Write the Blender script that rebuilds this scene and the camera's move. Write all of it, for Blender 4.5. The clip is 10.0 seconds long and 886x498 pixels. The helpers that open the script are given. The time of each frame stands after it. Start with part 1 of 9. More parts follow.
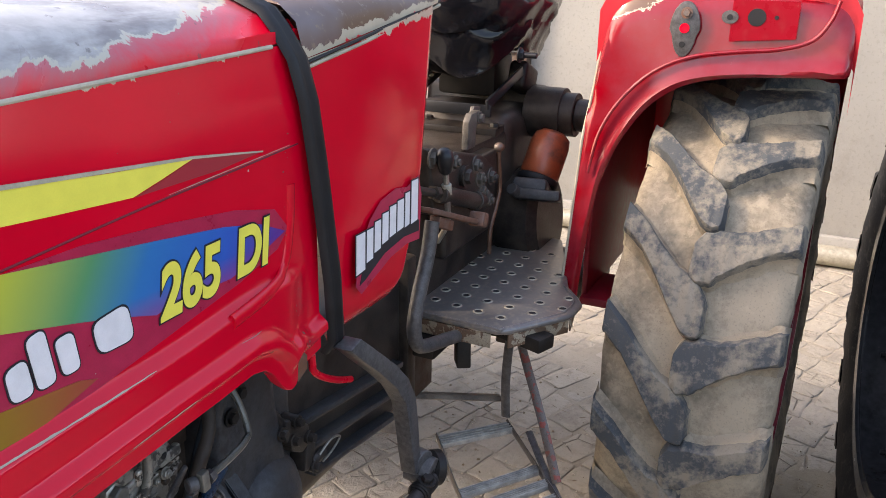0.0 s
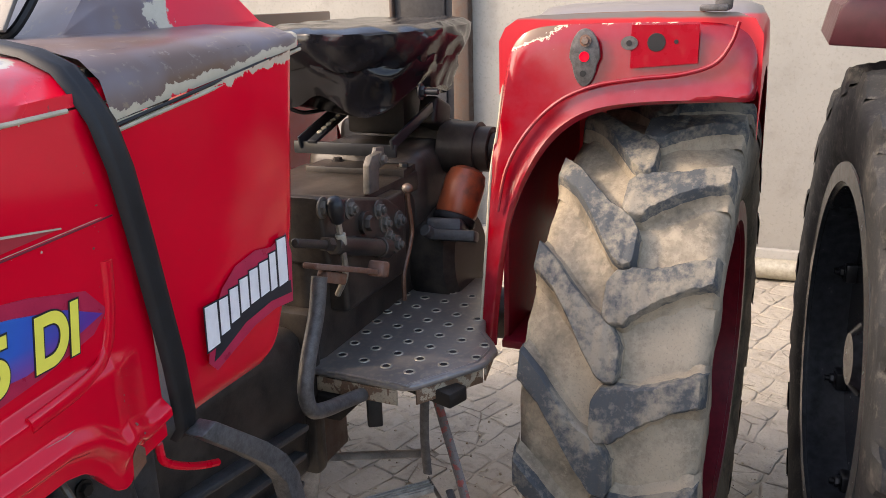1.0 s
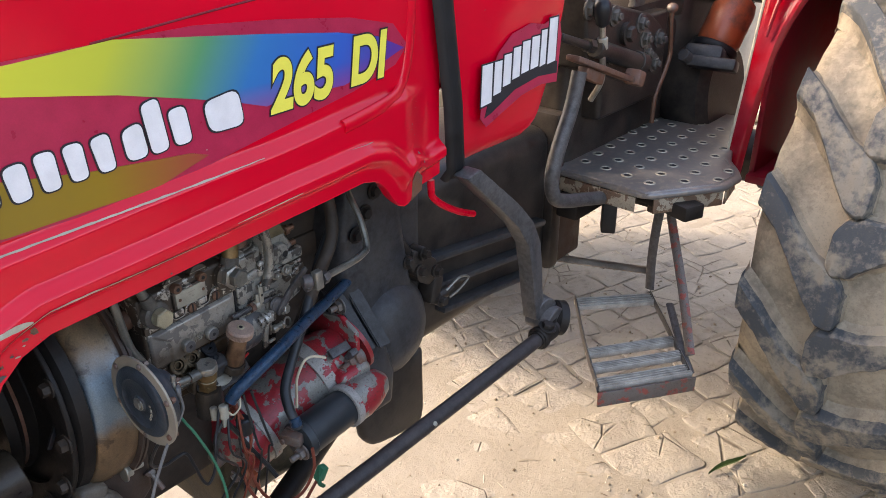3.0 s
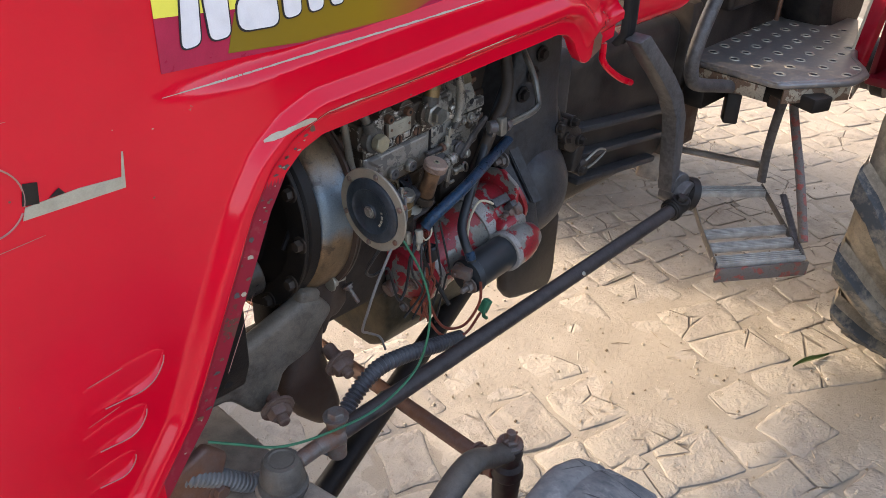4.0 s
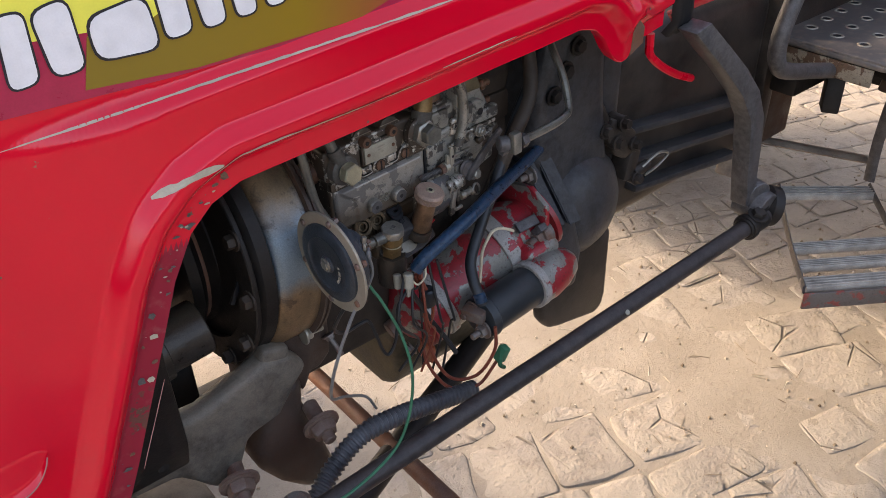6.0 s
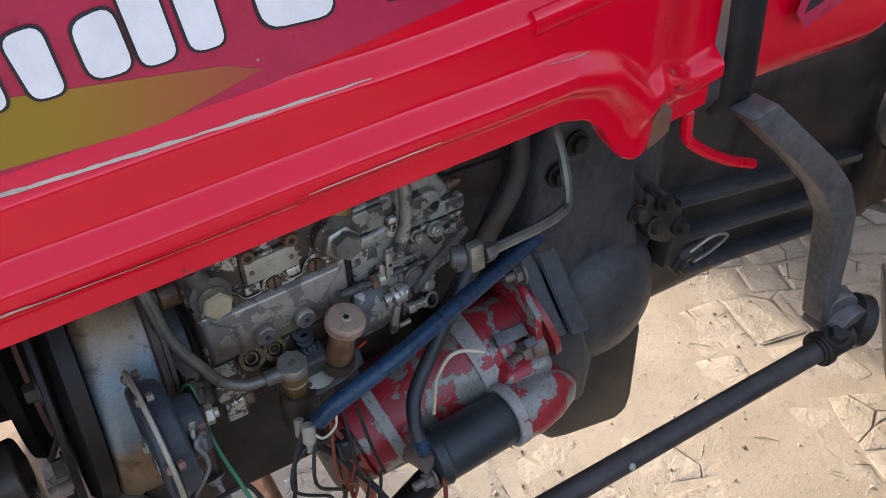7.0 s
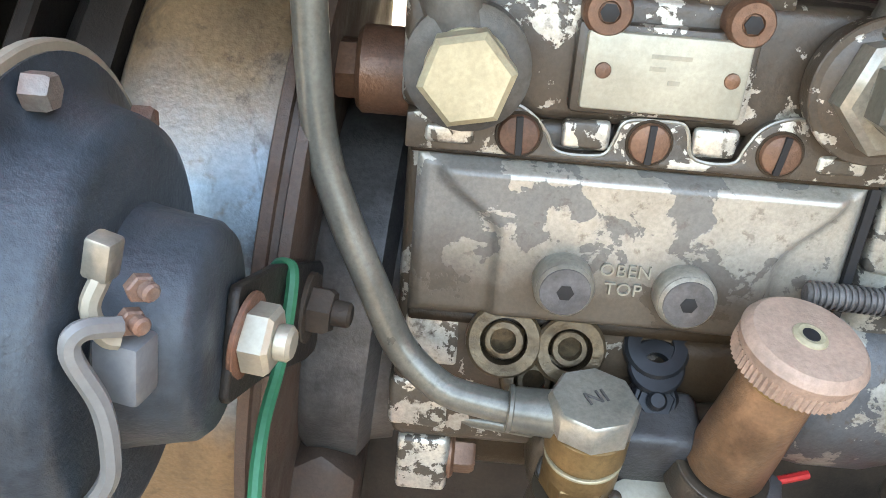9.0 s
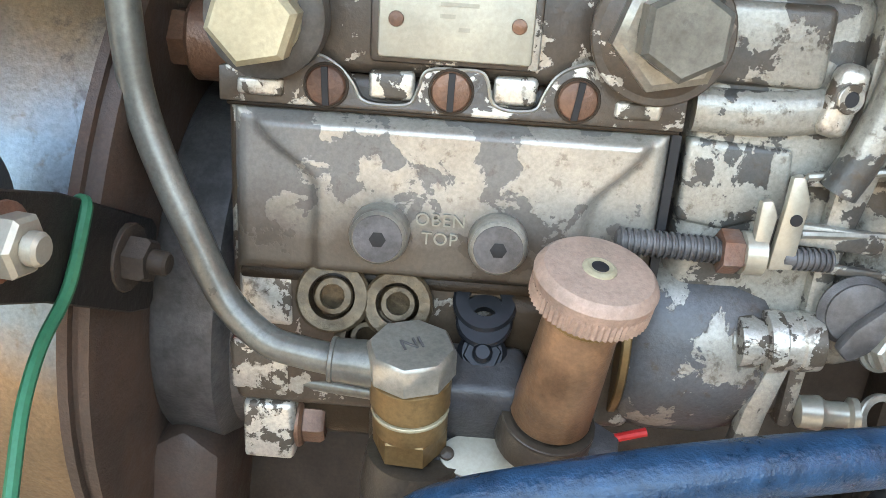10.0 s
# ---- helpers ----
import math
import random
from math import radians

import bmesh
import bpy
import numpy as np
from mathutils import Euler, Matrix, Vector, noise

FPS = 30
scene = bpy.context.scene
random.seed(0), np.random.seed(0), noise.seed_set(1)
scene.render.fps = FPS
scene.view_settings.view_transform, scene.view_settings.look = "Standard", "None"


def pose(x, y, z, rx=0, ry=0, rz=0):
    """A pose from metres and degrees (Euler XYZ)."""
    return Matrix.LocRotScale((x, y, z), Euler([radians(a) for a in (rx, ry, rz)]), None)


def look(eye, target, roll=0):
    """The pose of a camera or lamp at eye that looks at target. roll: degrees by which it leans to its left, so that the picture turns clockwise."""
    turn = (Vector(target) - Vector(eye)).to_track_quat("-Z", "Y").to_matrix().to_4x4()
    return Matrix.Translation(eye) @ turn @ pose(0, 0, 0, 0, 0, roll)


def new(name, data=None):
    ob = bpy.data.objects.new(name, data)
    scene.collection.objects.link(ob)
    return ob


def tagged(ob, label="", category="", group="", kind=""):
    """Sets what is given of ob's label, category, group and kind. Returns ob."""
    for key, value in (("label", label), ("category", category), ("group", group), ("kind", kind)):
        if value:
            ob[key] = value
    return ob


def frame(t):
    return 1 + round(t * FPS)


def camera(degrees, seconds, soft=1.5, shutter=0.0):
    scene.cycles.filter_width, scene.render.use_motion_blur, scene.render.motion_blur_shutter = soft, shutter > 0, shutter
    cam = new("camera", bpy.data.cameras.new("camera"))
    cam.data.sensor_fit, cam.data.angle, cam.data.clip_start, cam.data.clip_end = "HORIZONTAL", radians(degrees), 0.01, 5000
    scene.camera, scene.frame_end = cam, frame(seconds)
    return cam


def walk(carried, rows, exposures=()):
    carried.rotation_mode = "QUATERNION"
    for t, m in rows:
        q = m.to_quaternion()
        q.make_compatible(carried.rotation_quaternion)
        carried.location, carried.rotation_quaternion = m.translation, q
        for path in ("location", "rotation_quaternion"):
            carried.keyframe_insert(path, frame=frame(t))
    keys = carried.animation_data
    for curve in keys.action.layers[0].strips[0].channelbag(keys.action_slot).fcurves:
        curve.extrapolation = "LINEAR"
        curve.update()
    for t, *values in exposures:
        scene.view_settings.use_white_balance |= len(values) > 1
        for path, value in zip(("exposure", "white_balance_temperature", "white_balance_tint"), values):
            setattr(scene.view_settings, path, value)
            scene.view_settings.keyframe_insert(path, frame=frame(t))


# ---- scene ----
cam = camera(56.87, 10.0, soft=0.5)
PATH = [
    (0, (-0.46155, -0.54756, 1.47773), (1.17152, 0.20364, 0.86228), 1.181),
    (0.5, (-0.33216, -0.60028, 1.50267), (1.34780, 0.09326, 0.94880), -0.784),
    (1, (-0.30825, -0.63663, 1.48919), (1.36497, 0.07038, 0.93196), -1.508),
    (1.5, (-0.33880, -0.66471, 1.45494), (1.25783, 0.17967, 0.86521), -1.890),
    (2, (-0.37477, -0.66900, 1.42630), (1.05760, 0.39527, 0.77388), -1.199),
    (2.2, (-0.38370, -0.66474, 1.41970), (1.01559, 0.42675, 0.74098), -0.974),
    (3.3, (-0.48781, -0.65838, 1.38539), (0.79265, 0.43512, 0.50522), 1.099),
    (3.5, (-0.53127, -0.64089, 1.37619), (0.71602, 0.47417, 0.47568), 2.084),
    (4, (-0.66209, -0.61297, 1.35082), (0.53476, 0.47843, 0.35764), 2.416),
    (4.5, (-0.75400, -0.60924, 1.33056), (0.39972, 0.44248, 0.24759), 2.568),
    (5, (-0.75501, -0.58952, 1.34856), (0.38741, 0.49609, 0.28726), 2.092),
    (5.5, (-0.60310, -0.56596, 1.34225), (0.50012, 0.58840, 0.31251), 0.572),
    (5.7, (-0.52828, -0.56401, 1.33341), (0.51324, 0.62965, 0.28441), -0.745),
    (6.8, (-0.17552, -0.43145, 1.32099), (0.72285, 0.82622, 0.21591), -2.795),
    (7, (-0.12380, -0.40241, 1.31128), (0.63340, 0.91402, 0.16951), -1.962),
    (7.5, (0.05732, -0.36995, 1.26309), (0.13166, 1.12406, 0.09159), 0.297),
    (8, (0.02190, -0.24368, 1.09189), (-0.09015, 1.28186, -0.03513), 4.060),
    (8.5, (-0.04220, -0.16089, 1.00089), (-0.14926, 1.50114, 0.08645), 5.272),
    (9, (-0.03711, -0.13074, 0.97928), (-0.10408, 1.60366, 0.20637), 6.657),
    (9.5, (0.01002, -0.13634, 0.98063), (-0.09343, 1.62133, 0.26658), 5.812),
    (10, (0.02034, -0.14318, 0.95734), (-0.08763, 1.64371, 0.32066), 5.497),
]
EXPOSURES = [(0.0, 2.26, 7500, 16), (0.5, 2.16, 7500, 16), (1.0, 2.14, 7600, 16), (1.5, 2.24, 7350, 15), (2.0, 2.55, 8000, 13), (3.5, 2.57, 7700, 17), (4.5, 2.22, 7900, 16), (5.0, 1.92, 8000, 17), (5.5, 2.25, 8500, 20), (7.0, 2.46, 7500, 15), (7.5, 3.11, 7900, 9), (8.0, 3.68, 12800, 21), (8.5, 4.51, 8900, 8), (9.0, 4.53, 8700, 9), (9.5, 4.58, 8800, 10), (10.0, 4.38, 8600, 9)]
walk(cam, [(t, look(eye, target, roll)) for t, eye, target, roll in PATH], EXPOSURES)

# ---- light ----
SUN_ELEV, SUN_AZ = 37.0, -27.0          # degrees; azimuth from +y towards +x
world = bpy.data.worlds.new("sky")
scene.world = world
world.use_nodes = True
wn = world.node_tree.nodes
sky = wn.new("ShaderNodeTexSky")
sky.sky_type, sky.sun_disc = "NISHITA", False
sky.sun_elevation, sky.sun_rotation = radians(SUN_ELEV), radians(SUN_AZ)
sky.air_density, sky.dust_density = 1.0, 2.5
wn["Background"].inputs["Strength"].default_value = 0.15
world.node_tree.links.new(sky.outputs["Color"], wn["Background"].inputs["Color"])
sun = new("sun", bpy.data.lights.new("sun", "SUN"))
sun.data.energy, sun.data.angle, sun.data.color = 0.55, radians(2.5), (1.0, 0.93, 0.82)
_ce, _a = math.cos(radians(SUN_ELEV)), radians(SUN_AZ)
sun.matrix_world = look((_ce * math.sin(_a) * 20, _ce * math.cos(_a) * 20, math.sin(radians(SUN_ELEV)) * 20), (0, 0, 0))

# ---- materials ----
class Mat:
    """A node material built step by step; every pattern is in metres of the world."""

    def __init__(self, name, rough=0.5, metal=0.0, spec=0.5):
        self.m = bpy.data.materials.new(name)
        self.m.use_nodes = True
        self.n, self.l = self.m.node_tree.nodes, self.m.node_tree.links
        self.b = self.n["Principled BSDF"]
        self.b.inputs["Roughness"].default_value = rough
        self.b.inputs["Metallic"].default_value = metal
        self.b.inputs["Specular IOR Level"].default_value = spec
        self.geo = self.n.new("ShaderNodeNewGeometry")
        self.pos = self.geo.outputs["Position"]

    def scaled(self, s=(1, 1, 1)):
        mp = self.n.new("ShaderNodeMapping")
        mp.inputs["Scale"].default_value = s
        self.l.new(self.pos, mp.inputs["Vector"])
        return mp.outputs["Vector"]

    def noise(self, scale, detail=4, rough=0.55, stretch=None, distort=0.0):
        t = self.n.new("ShaderNodeTexNoise")
        t.inputs["Scale"].default_value, t.inputs["Detail"].default_value = scale, detail
        t.inputs["Roughness"].default_value, t.inputs["Distortion"].default_value = rough, distort
        self.l.new(self.scaled(stretch) if stretch else self.pos, t.inputs["Vector"])
        return t.outputs["Fac"]

    def voronoi(self, scale, feature="F1"):
        t = self.n.new("ShaderNodeTexVoronoi")
        t.feature = feature
        t.inputs["Scale"].default_value = scale
        self.l.new(self.pos, t.inputs["Vector"])
        return t.outputs["Distance"]

    def ramp(self, fac, *stops):
        r = self.n.new("ShaderNodeValToRGB")
        e = r.color_ramp.elements
        while len(e) < len(stops):
            e.new(0.5)
        for el, (p, c) in zip(e, stops):
            el.position = p
            el.color = (*c, 1) if isinstance(c, tuple) else (c, c, c, 1)
        self.l.new(fac, r.inputs["Fac"])
        return r.outputs["Color"]

    def mask(self, fac, lo, hi):
        r = self.n.new("ShaderNodeMapRange")
        r.inputs["From Min"].default_value, r.inputs["From Max"].default_value = lo, hi
        self.l.new(fac, r.inputs["Value"])
        return r.outputs["Result"]

    def math(self, op, a, b=0.0):
        t = self.n.new("ShaderNodeMath")
        t.operation = op
        for i, v in enumerate((a, b)):
            if isinstance(v, (int, float)):
                t.inputs[i].default_value = v
            else:
                self.l.new(v, t.inputs[i])
        return t.outputs[0]

    def axis(self, k):
        s = self.n.new("ShaderNodeSeparateXYZ")
        self.l.new(self.pos, s.inputs[0])
        return s.outputs[k]

    def normal_axis(self, k):
        s = self.n.new("ShaderNodeSeparateXYZ")
        self.l.new(self.geo.outputs["Normal"], s.inputs[0])
        return s.outputs[k]

    def mix(self, fac, a, b):
        t = self.n.new("ShaderNodeMix")
        t.data_type = "RGBA"
        for key, v in ((0, fac), (6, a), (7, b)):
            if isinstance(v, (int, float)):
                t.inputs[key].default_value = v
            elif isinstance(v, tuple):
                t.inputs[key].default_value = (*v, 1)
            else:
                self.l.new(v, t.inputs[key])
        return t.outputs[2]

    def random(self):
        return self.n.new("ShaderNodeObjectInfo").outputs["Random"]

    def island(self):
        return self.geo.outputs["Random Per Island"]

    def speckle(self, col, scale=700, amount=0.4):
        """Fine dark pits and pale grains, down to the eye's limit close by."""
        n = self.noise(scale, 4, 0.7)
        hs = self.n.new("ShaderNodeHueSaturation")
        hs.inputs["Saturation"].default_value = 1.0
        self.l.new(self.math("ADD", 1.0 - amount, self.math("MULTIPLY", self.mask(n, 0.36, 0.64), 2 * amount)), hs.inputs["Value"])
        if isinstance(col, tuple):
            hs.inputs["Color"].default_value = (*col, 1)
        else:
            self.l.new(col, hs.inputs["Color"])
        return hs.outputs["Color"]

    def put(self, colour=None, rough=None, metal=None, bump=None, strength=0.3, dist=0.002):
        for key, v in (("Base Color", colour), ("Roughness", rough), ("Metallic", metal)):
            if v is None:
                continue
            if isinstance(v, tuple):
                self.b.inputs[key].default_value = (*v, 1)
            elif isinstance(v, (int, float)):
                self.b.inputs[key].default_value = v
            else:
                self.l.new(v, self.b.inputs[key])
        if bump is not None:
            t = self.n.new("ShaderNodeBump")
            t.inputs["Strength"].default_value, t.inputs["Distance"].default_value = strength, dist
            self.l.new(bump, t.inputs["Height"])
            self.l.new(t.outputs["Normal"], self.b.inputs["Normal"])
        return self.m


def paint(name, colour, chip=(0.35, 0.33, 0.28), chips=0.70, dust=0.10, rough=0.26):
    """Old gloss paint: blotchy colour, dust film, scattered chips."""
    k = Mat(name, rough, spec=0.16)
    big, small = k.noise(5, 3), k.noise(38, 5, 0.6)
    dark = tuple(c * 0.78 for c in colour)
    base = k.mix(k.math("MULTIPLY", k.mask(big, 0.35, 0.65), 0.5), colour, dark)
    base = k.mix(k.math("MULTIPLY", k.mask(small, 0.55, 0.85), dust), base, (0.42, 0.22, 0.18))
    c = k.math("MULTIPLY", k.mask(k.noise(70, 6, 0.65), chips, chips + 0.015), k.mask(k.noise(6, 2), 0.50, 0.58))
    base = k.mix(c, base, chip)
    r = k.math("ADD", k.math("MULTIPLY", small, 0.22), rough - 0.08)
    return k.put(base, r, bump=k.noise(220, 3), strength=0.05)


def peeled(name, coat, under, amount=0.5, scale=30, rough=0.45, metal_under=0.3):
    """Metal whose coat comes off in sharp-edged flakes."""
    k = Mat(name, rough)
    f = k.noise(scale, 7, 0.62, distort=0.3)
    m = k.mask(f, amount, amount + 0.012)
    g = k.noise(9, 4)
    grime = k.mask(k.math("ADD", k.math("MULTIPLY", g, 0.75), k.math("MULTIPLY", k.noise(60, 5, 0.65), 0.25)), 0.44, 0.66)
    col = k.mix(m, under, coat)
    col = k.mix(k.math("MULTIPLY", grime, 0.5), col, (0.085, 0.052, 0.027))
    col = k.mix(k.math("MULTIPLY", k.mask(k.noise(240, 5, 0.65), 0.56, 0.66), 0.6), col, (0.05, 0.032, 0.02))
    col = k.speckle(col, 800, amount=0.15)
    return k.put(col, k.math("ADD", k.math("MULTIPLY", f, 0.3), rough - 0.15),
                 k.math("MULTIPLY", k.math("SUBTRACT", 1.0, m), metal_under), bump=k.math("ADD", m, k.noise(260, 5, 0.65)), strength=0.4, dist=0.0008)


def greasy(name, colour, dust=(0.16, 0.12, 0.085), rough=0.5, amount=0.5, metal=0.0, grain=90, spec=0.3):
    """Cast iron or steel under oil and road dust; dust lies on what faces up."""
    k = Mat(name, rough, metal, spec)
    a, b = k.noise(14, 5, 0.6), k.noise(grain, 6, 0.65)
    up = k.mask(k.normal_axis(2), -0.2, 0.9)
    fac = k.math("MULTIPLY", k.math("ADD", k.mask(a, 0.40, 0.66), k.math("MULTIPLY", up, 0.5)), amount)
    dark = tuple(c * 0.45 for c in colour)
    col = k.mix(k.mask(b, 0.38, 0.62), dark, colour)
    col = k.mix(k.math("MINIMUM", fac, 1.0), col, dust)
    col = k.speckle(col, 600, amount=0.12)
    return k.put(col, k.math("ADD", k.math("MULTIPLY", k.mix(0.5, a, b), 0.5), rough - 0.24), bump=k.math("ADD", b, k.math("MULTIPLY", k.noise(420, 4, 0.7), 0.5)), strength=0.4, dist=0.0012)


def rusty(name, colour, rust=(0.20, 0.07, 0.03), amount=0.5, rough=0.55, metal=0.4):
    k = Mat(name, rough)
    a, b = k.noise(25, 6, 0.65), k.noise(120, 4)
    m = k.mask(a, amount - 0.1, amount + 0.15)
    col = k.mix(m, colour, k.mix(b, rust, tuple(c * 0.5 for c in rust)))
    col = k.speckle(col, 750, amount=0.16)
    return k.put(col, k.math("ADD", k.math("MULTIPLY", m, 0.3), rough - 0.15), k.math("MULTIPLY", k.math("SUBTRACT", 1.0, m), metal), bump=k.math("ADD", b, k.noise(500, 3, 0.7)), strength=0.3, dist=0.001)


def plain(name, colour, rough=0.5, metal=0.0, vary=0.25, scale=40, bump=0.1):
    k = Mat(name, rough, metal, 0.35)
    f = k.noise(scale, 6, 0.62)
    col = k.mix(k.mask(f, 0.3, 0.7), tuple(c * (1 - vary) for c in colour), tuple(min(1, c * (1 + vary)) for c in colour))
    col = k.mix(k.math("MULTIPLY", k.mask(k.noise(scale * 4, 6, 0.7), 0.56, 0.68), vary), col, tuple(c * 0.35 for c in colour))
    return k.put(k.speckle(col, 700, amount=min(0.12, vary * 0.3)), k.math("ADD", k.math("MULTIPLY", f, 0.25), rough - 0.12), bump=k.noise(scale * 5, 3), strength=bump, dist=0.001)


RED = (0.71, 0.002, 0.021)
M = {}
M["red"] = paint("red_paint", RED)
M["red_dull"] = paint("red_paint_dull", (0.42, 0.012, 0.02), chips=0.64, dust=0.3, rough=0.4)
M["red_rim"] = paint("scuffed_dull_rim_paint", (0.30, 0.018, 0.035), chip=(0.10, 0.055, 0.04), chips=0.56, dust=0.5, rough=0.5)
# red with shade put into the colour: wheel arch, fold and seam
M["red_dark"] = plain("shaded_red_paint", (0.16, 0.006, 0.015), 0.4)
# red of a fender front with its shade put into the colour
M["maroon"] = plain("shaded_fender_maroon", (0.040, 0.006, 0.009), 0.4)
M["ghost"] = plain("pinkish_primer", (0.40, 0.19, 0.165), 0.7, vary=0.25)
M["primer"] = plain("bare_primer", (0.40, 0.36, 0.27), 0.7, vary=0.2)
M["rubber"] = plain("black_rubber_strip", (0.010, 0.010, 0.011), 0.55, vary=0.4)
M["black"] = plain("black_lacquer", (0.012, 0.013, 0.015), 0.35, vary=0.4)
M["iron"] = greasy("dark_cast_iron", (0.009, 0.008, 0.008), (0.035, 0.027, 0.020), 0.5, 0.4)
M["iron_grey"] = greasy("grey_painted_cast_iron", (0.040, 0.043, 0.048), (0.078, 0.069, 0.059), 0.40, 0.35)
M["iron_brown"] = greasy("brown_dusty_cast_iron", (0.032, 0.024, 0.019), (0.080, 0.058, 0.042), 0.6, 0.6)
M["trans"] = greasy("dusty_transmission_casting", (0.024, 0.020, 0.018), (0.078, 0.061, 0.047), 0.38, 0.5, grain=60)
def case_material():
    """Cast case: stained, scratched bronze-brown; a blue band stands in for sky sheen."""
    k = Mat("sky_sheen_case_metal", 0.42, 0.6, 0.4)
    a, b, c = k.noise(16, 5, 0.6), k.noise(140, 5), k.noise(30, 6, 0.65, stretch=(1, 1, 0.3))
    z = k.math("ADD", k.axis(2), k.math("MULTIPLY", a, 0.05))
    # the sky's reflection, painted as a blue band by height
    band = k.math("MULTIPLY", k.mask(z, 0.852, 0.872), k.mask(z, 0.958, 0.930))
    brown = k.mix(k.mask(c, 0.35, 0.7), (0.295, 0.195, 0.108), (0.17, 0.115, 0.068))
    col = k.mix(band, brown, (0.155, 0.205, 0.238))
    col = k.mix(k.math("MULTIPLY", k.mask(b, 0.62, 0.70), 0.5), col, (0.10, 0.07, 0.05))
    col = k.mix(k.math("MULTIPLY", k.mask(k.noise(26, 7, 0.7, distort=0.6), 0.54, 0.60), 0.55), col, (0.05, 0.042, 0.036))
    return k.put(k.speckle(col, 650, amount=0.13), k.math("ADD", k.math("MULTIPLY", a, 0.3), 0.28), bump=k.math("ADD", b, k.noise(500, 3)), strength=0.3, dist=0.0008)


def cover_material():
    """Pressed steel: pale coat lost in sharp-edged flakes, brown oil creeping up from the lower edge."""
    k = Mat("flaking_cover_coat", 0.36)
    f = k.noise(58, 8, 0.60, distort=0.25)
    band = k.noise(20, 3, 0.5, stretch=(0.55, 1, 1))
    m = k.mask(k.math("ADD", k.math("MULTIPLY", f, 0.7), k.math("MULTIPLY", band, 0.3)), 0.515, 0.522)
    pale = k.mix(k.mask(k.noise(35, 5, 0.6), 0.35, 0.7), (0.36, 0.335, 0.29), (0.27, 0.245, 0.205))
    col = k.mix(m, pale, k.mix(k.noise(90, 4), (0.115, 0.108, 0.098), (0.155, 0.142, 0.125)))
    seep = k.math("ADD", k.axis(2), k.math("ADD", k.math("MULTIPLY", k.noise(45, 4, 0.6), 0.026), k.math("MULTIPLY", k.axis(0), -0.03)))
    oil = k.math("MULTIPLY", k.mask(seep, 0.912, 0.890), 0.88)
    col = k.mix(oil, col, k.mix(k.noise(60, 4), (0.060, 0.036, 0.017), (0.022, 0.013, 0.007)))
    col = k.mix(k.math("MULTIPLY", k.mask(k.noise(230, 5, 0.65), 0.58, 0.66), 0.45), col, (0.07, 0.05, 0.035))
    col = k.speckle(col, 800, amount=0.12)
    rough = k.math("ADD", k.math("ADD", k.math("MULTIPLY", f, 0.3), 0.22), k.math("MULTIPLY", oil, 0.15))
    return k.put(col, rough, k.math("MULTIPLY", k.math("MULTIPLY", k.math("SUBTRACT", 1.0, m), 0.45), k.math("SUBTRACT", 1.0, oil)), bump=k.math("ADD", k.math("MULTIPLY", m, -1.0), k.math("MULTIPLY", k.noise(300, 4, 0.65), 0.6)), strength=0.35, dist=0.0007)


M["cover_metal"] = case_material()
M["pump"] = peeled("peeled_pump_alloy", (0.048, 0.047, 0.043), (0.285, 0.272, 0.235), 0.525, 66, 0.36, 0.3)
M["pump_body"] = peeled("grimy_pump_alloy", (0.052, 0.038, 0.027), (0.42, 0.385, 0.33), 0.41, 95, 0.4, 0.5)
M["pump_cover"] = cover_material()
M["pump_blue"] = peeled("blue_grey_flaking_alloy", (0.060, 0.066, 0.072), (0.30, 0.285, 0.25), 0.46, 48, 0.40, 0.4)
M["pump_bright"] = peeled("worn_bright_alloy", (0.060, 0.048, 0.036), (0.50, 0.47, 0.41), 0.53, 130, 0.36, 0.6)
M["oily_plug"] = greasy("oily_brown_plug_steel", (0.115, 0.085, 0.052), (0.075, 0.048, 0.026), 0.36, 0.6, 0.5, 220)
M["olive_cast"] = greasy("olive_stained_casting", (0.11, 0.085, 0.045), (0.16, 0.125, 0.07), 0.45, 0.5)
M["blue_black"] = greasy("blue_black_oiled_casting", (0.040, 0.042, 0.048), (0.075, 0.066, 0.058), 0.30, 0.35)
M["ghost_mark"] = plain("faint_stamped_mark", (0.27, 0.25, 0.20), 0.5, 0.3)
M["wire_bright_red"] = plain("bright_red_wire_sheath", (0.45, 0.02, 0.02), 0.4)
M["starter"] = peeled("peeled_red_starter_paint", (0.31, 0.014, 0.022), (0.22, 0.21, 0.18), 0.46, 34, 0.35)
M["starter_band"] = peeled("worn_pale_band", (0.30, 0.28, 0.25), (0.30, 0.02, 0.03), 0.38, 40, 0.5, 0.0)
M["solenoid"] = plain("grey_black_solenoid_case", (0.022, 0.026, 0.028), 0.4, vary=0.3)
M["brass"] = plain("aged_brass", (0.20, 0.125, 0.055), 0.42, 0.6, vary=0.4)
M["pale_brass"] = plain("pale_zinc_brass", (0.34, 0.29, 0.19), 0.45, 0.3, vary=0.3)
M["copper_rust"] = rusty("rusty_copper_brown", (0.175, 0.09, 0.055), (0.10, 0.045, 0.026), 0.5, 0.5, 0.4)
M["primer_cap"] = greasy("worn_bakelite_brown", (0.30, 0.19, 0.14), (0.36, 0.25, 0.19), 0.45, 0.5)
M["primer_barrel"] = greasy("stained_golden_brass", (0.22, 0.118, 0.062), (0.28, 0.165, 0.10), 0.36, 0.5, 0.4)
M["steel"] = plain("worn_steel", (0.27, 0.25, 0.21), 0.34, 0.55, vary=0.4)
M["steel_dark"] = greasy("dull_dark_steel", (0.10, 0.098, 0.10), (0.16, 0.14, 0.125), 0.45, 0.4, 0.3)
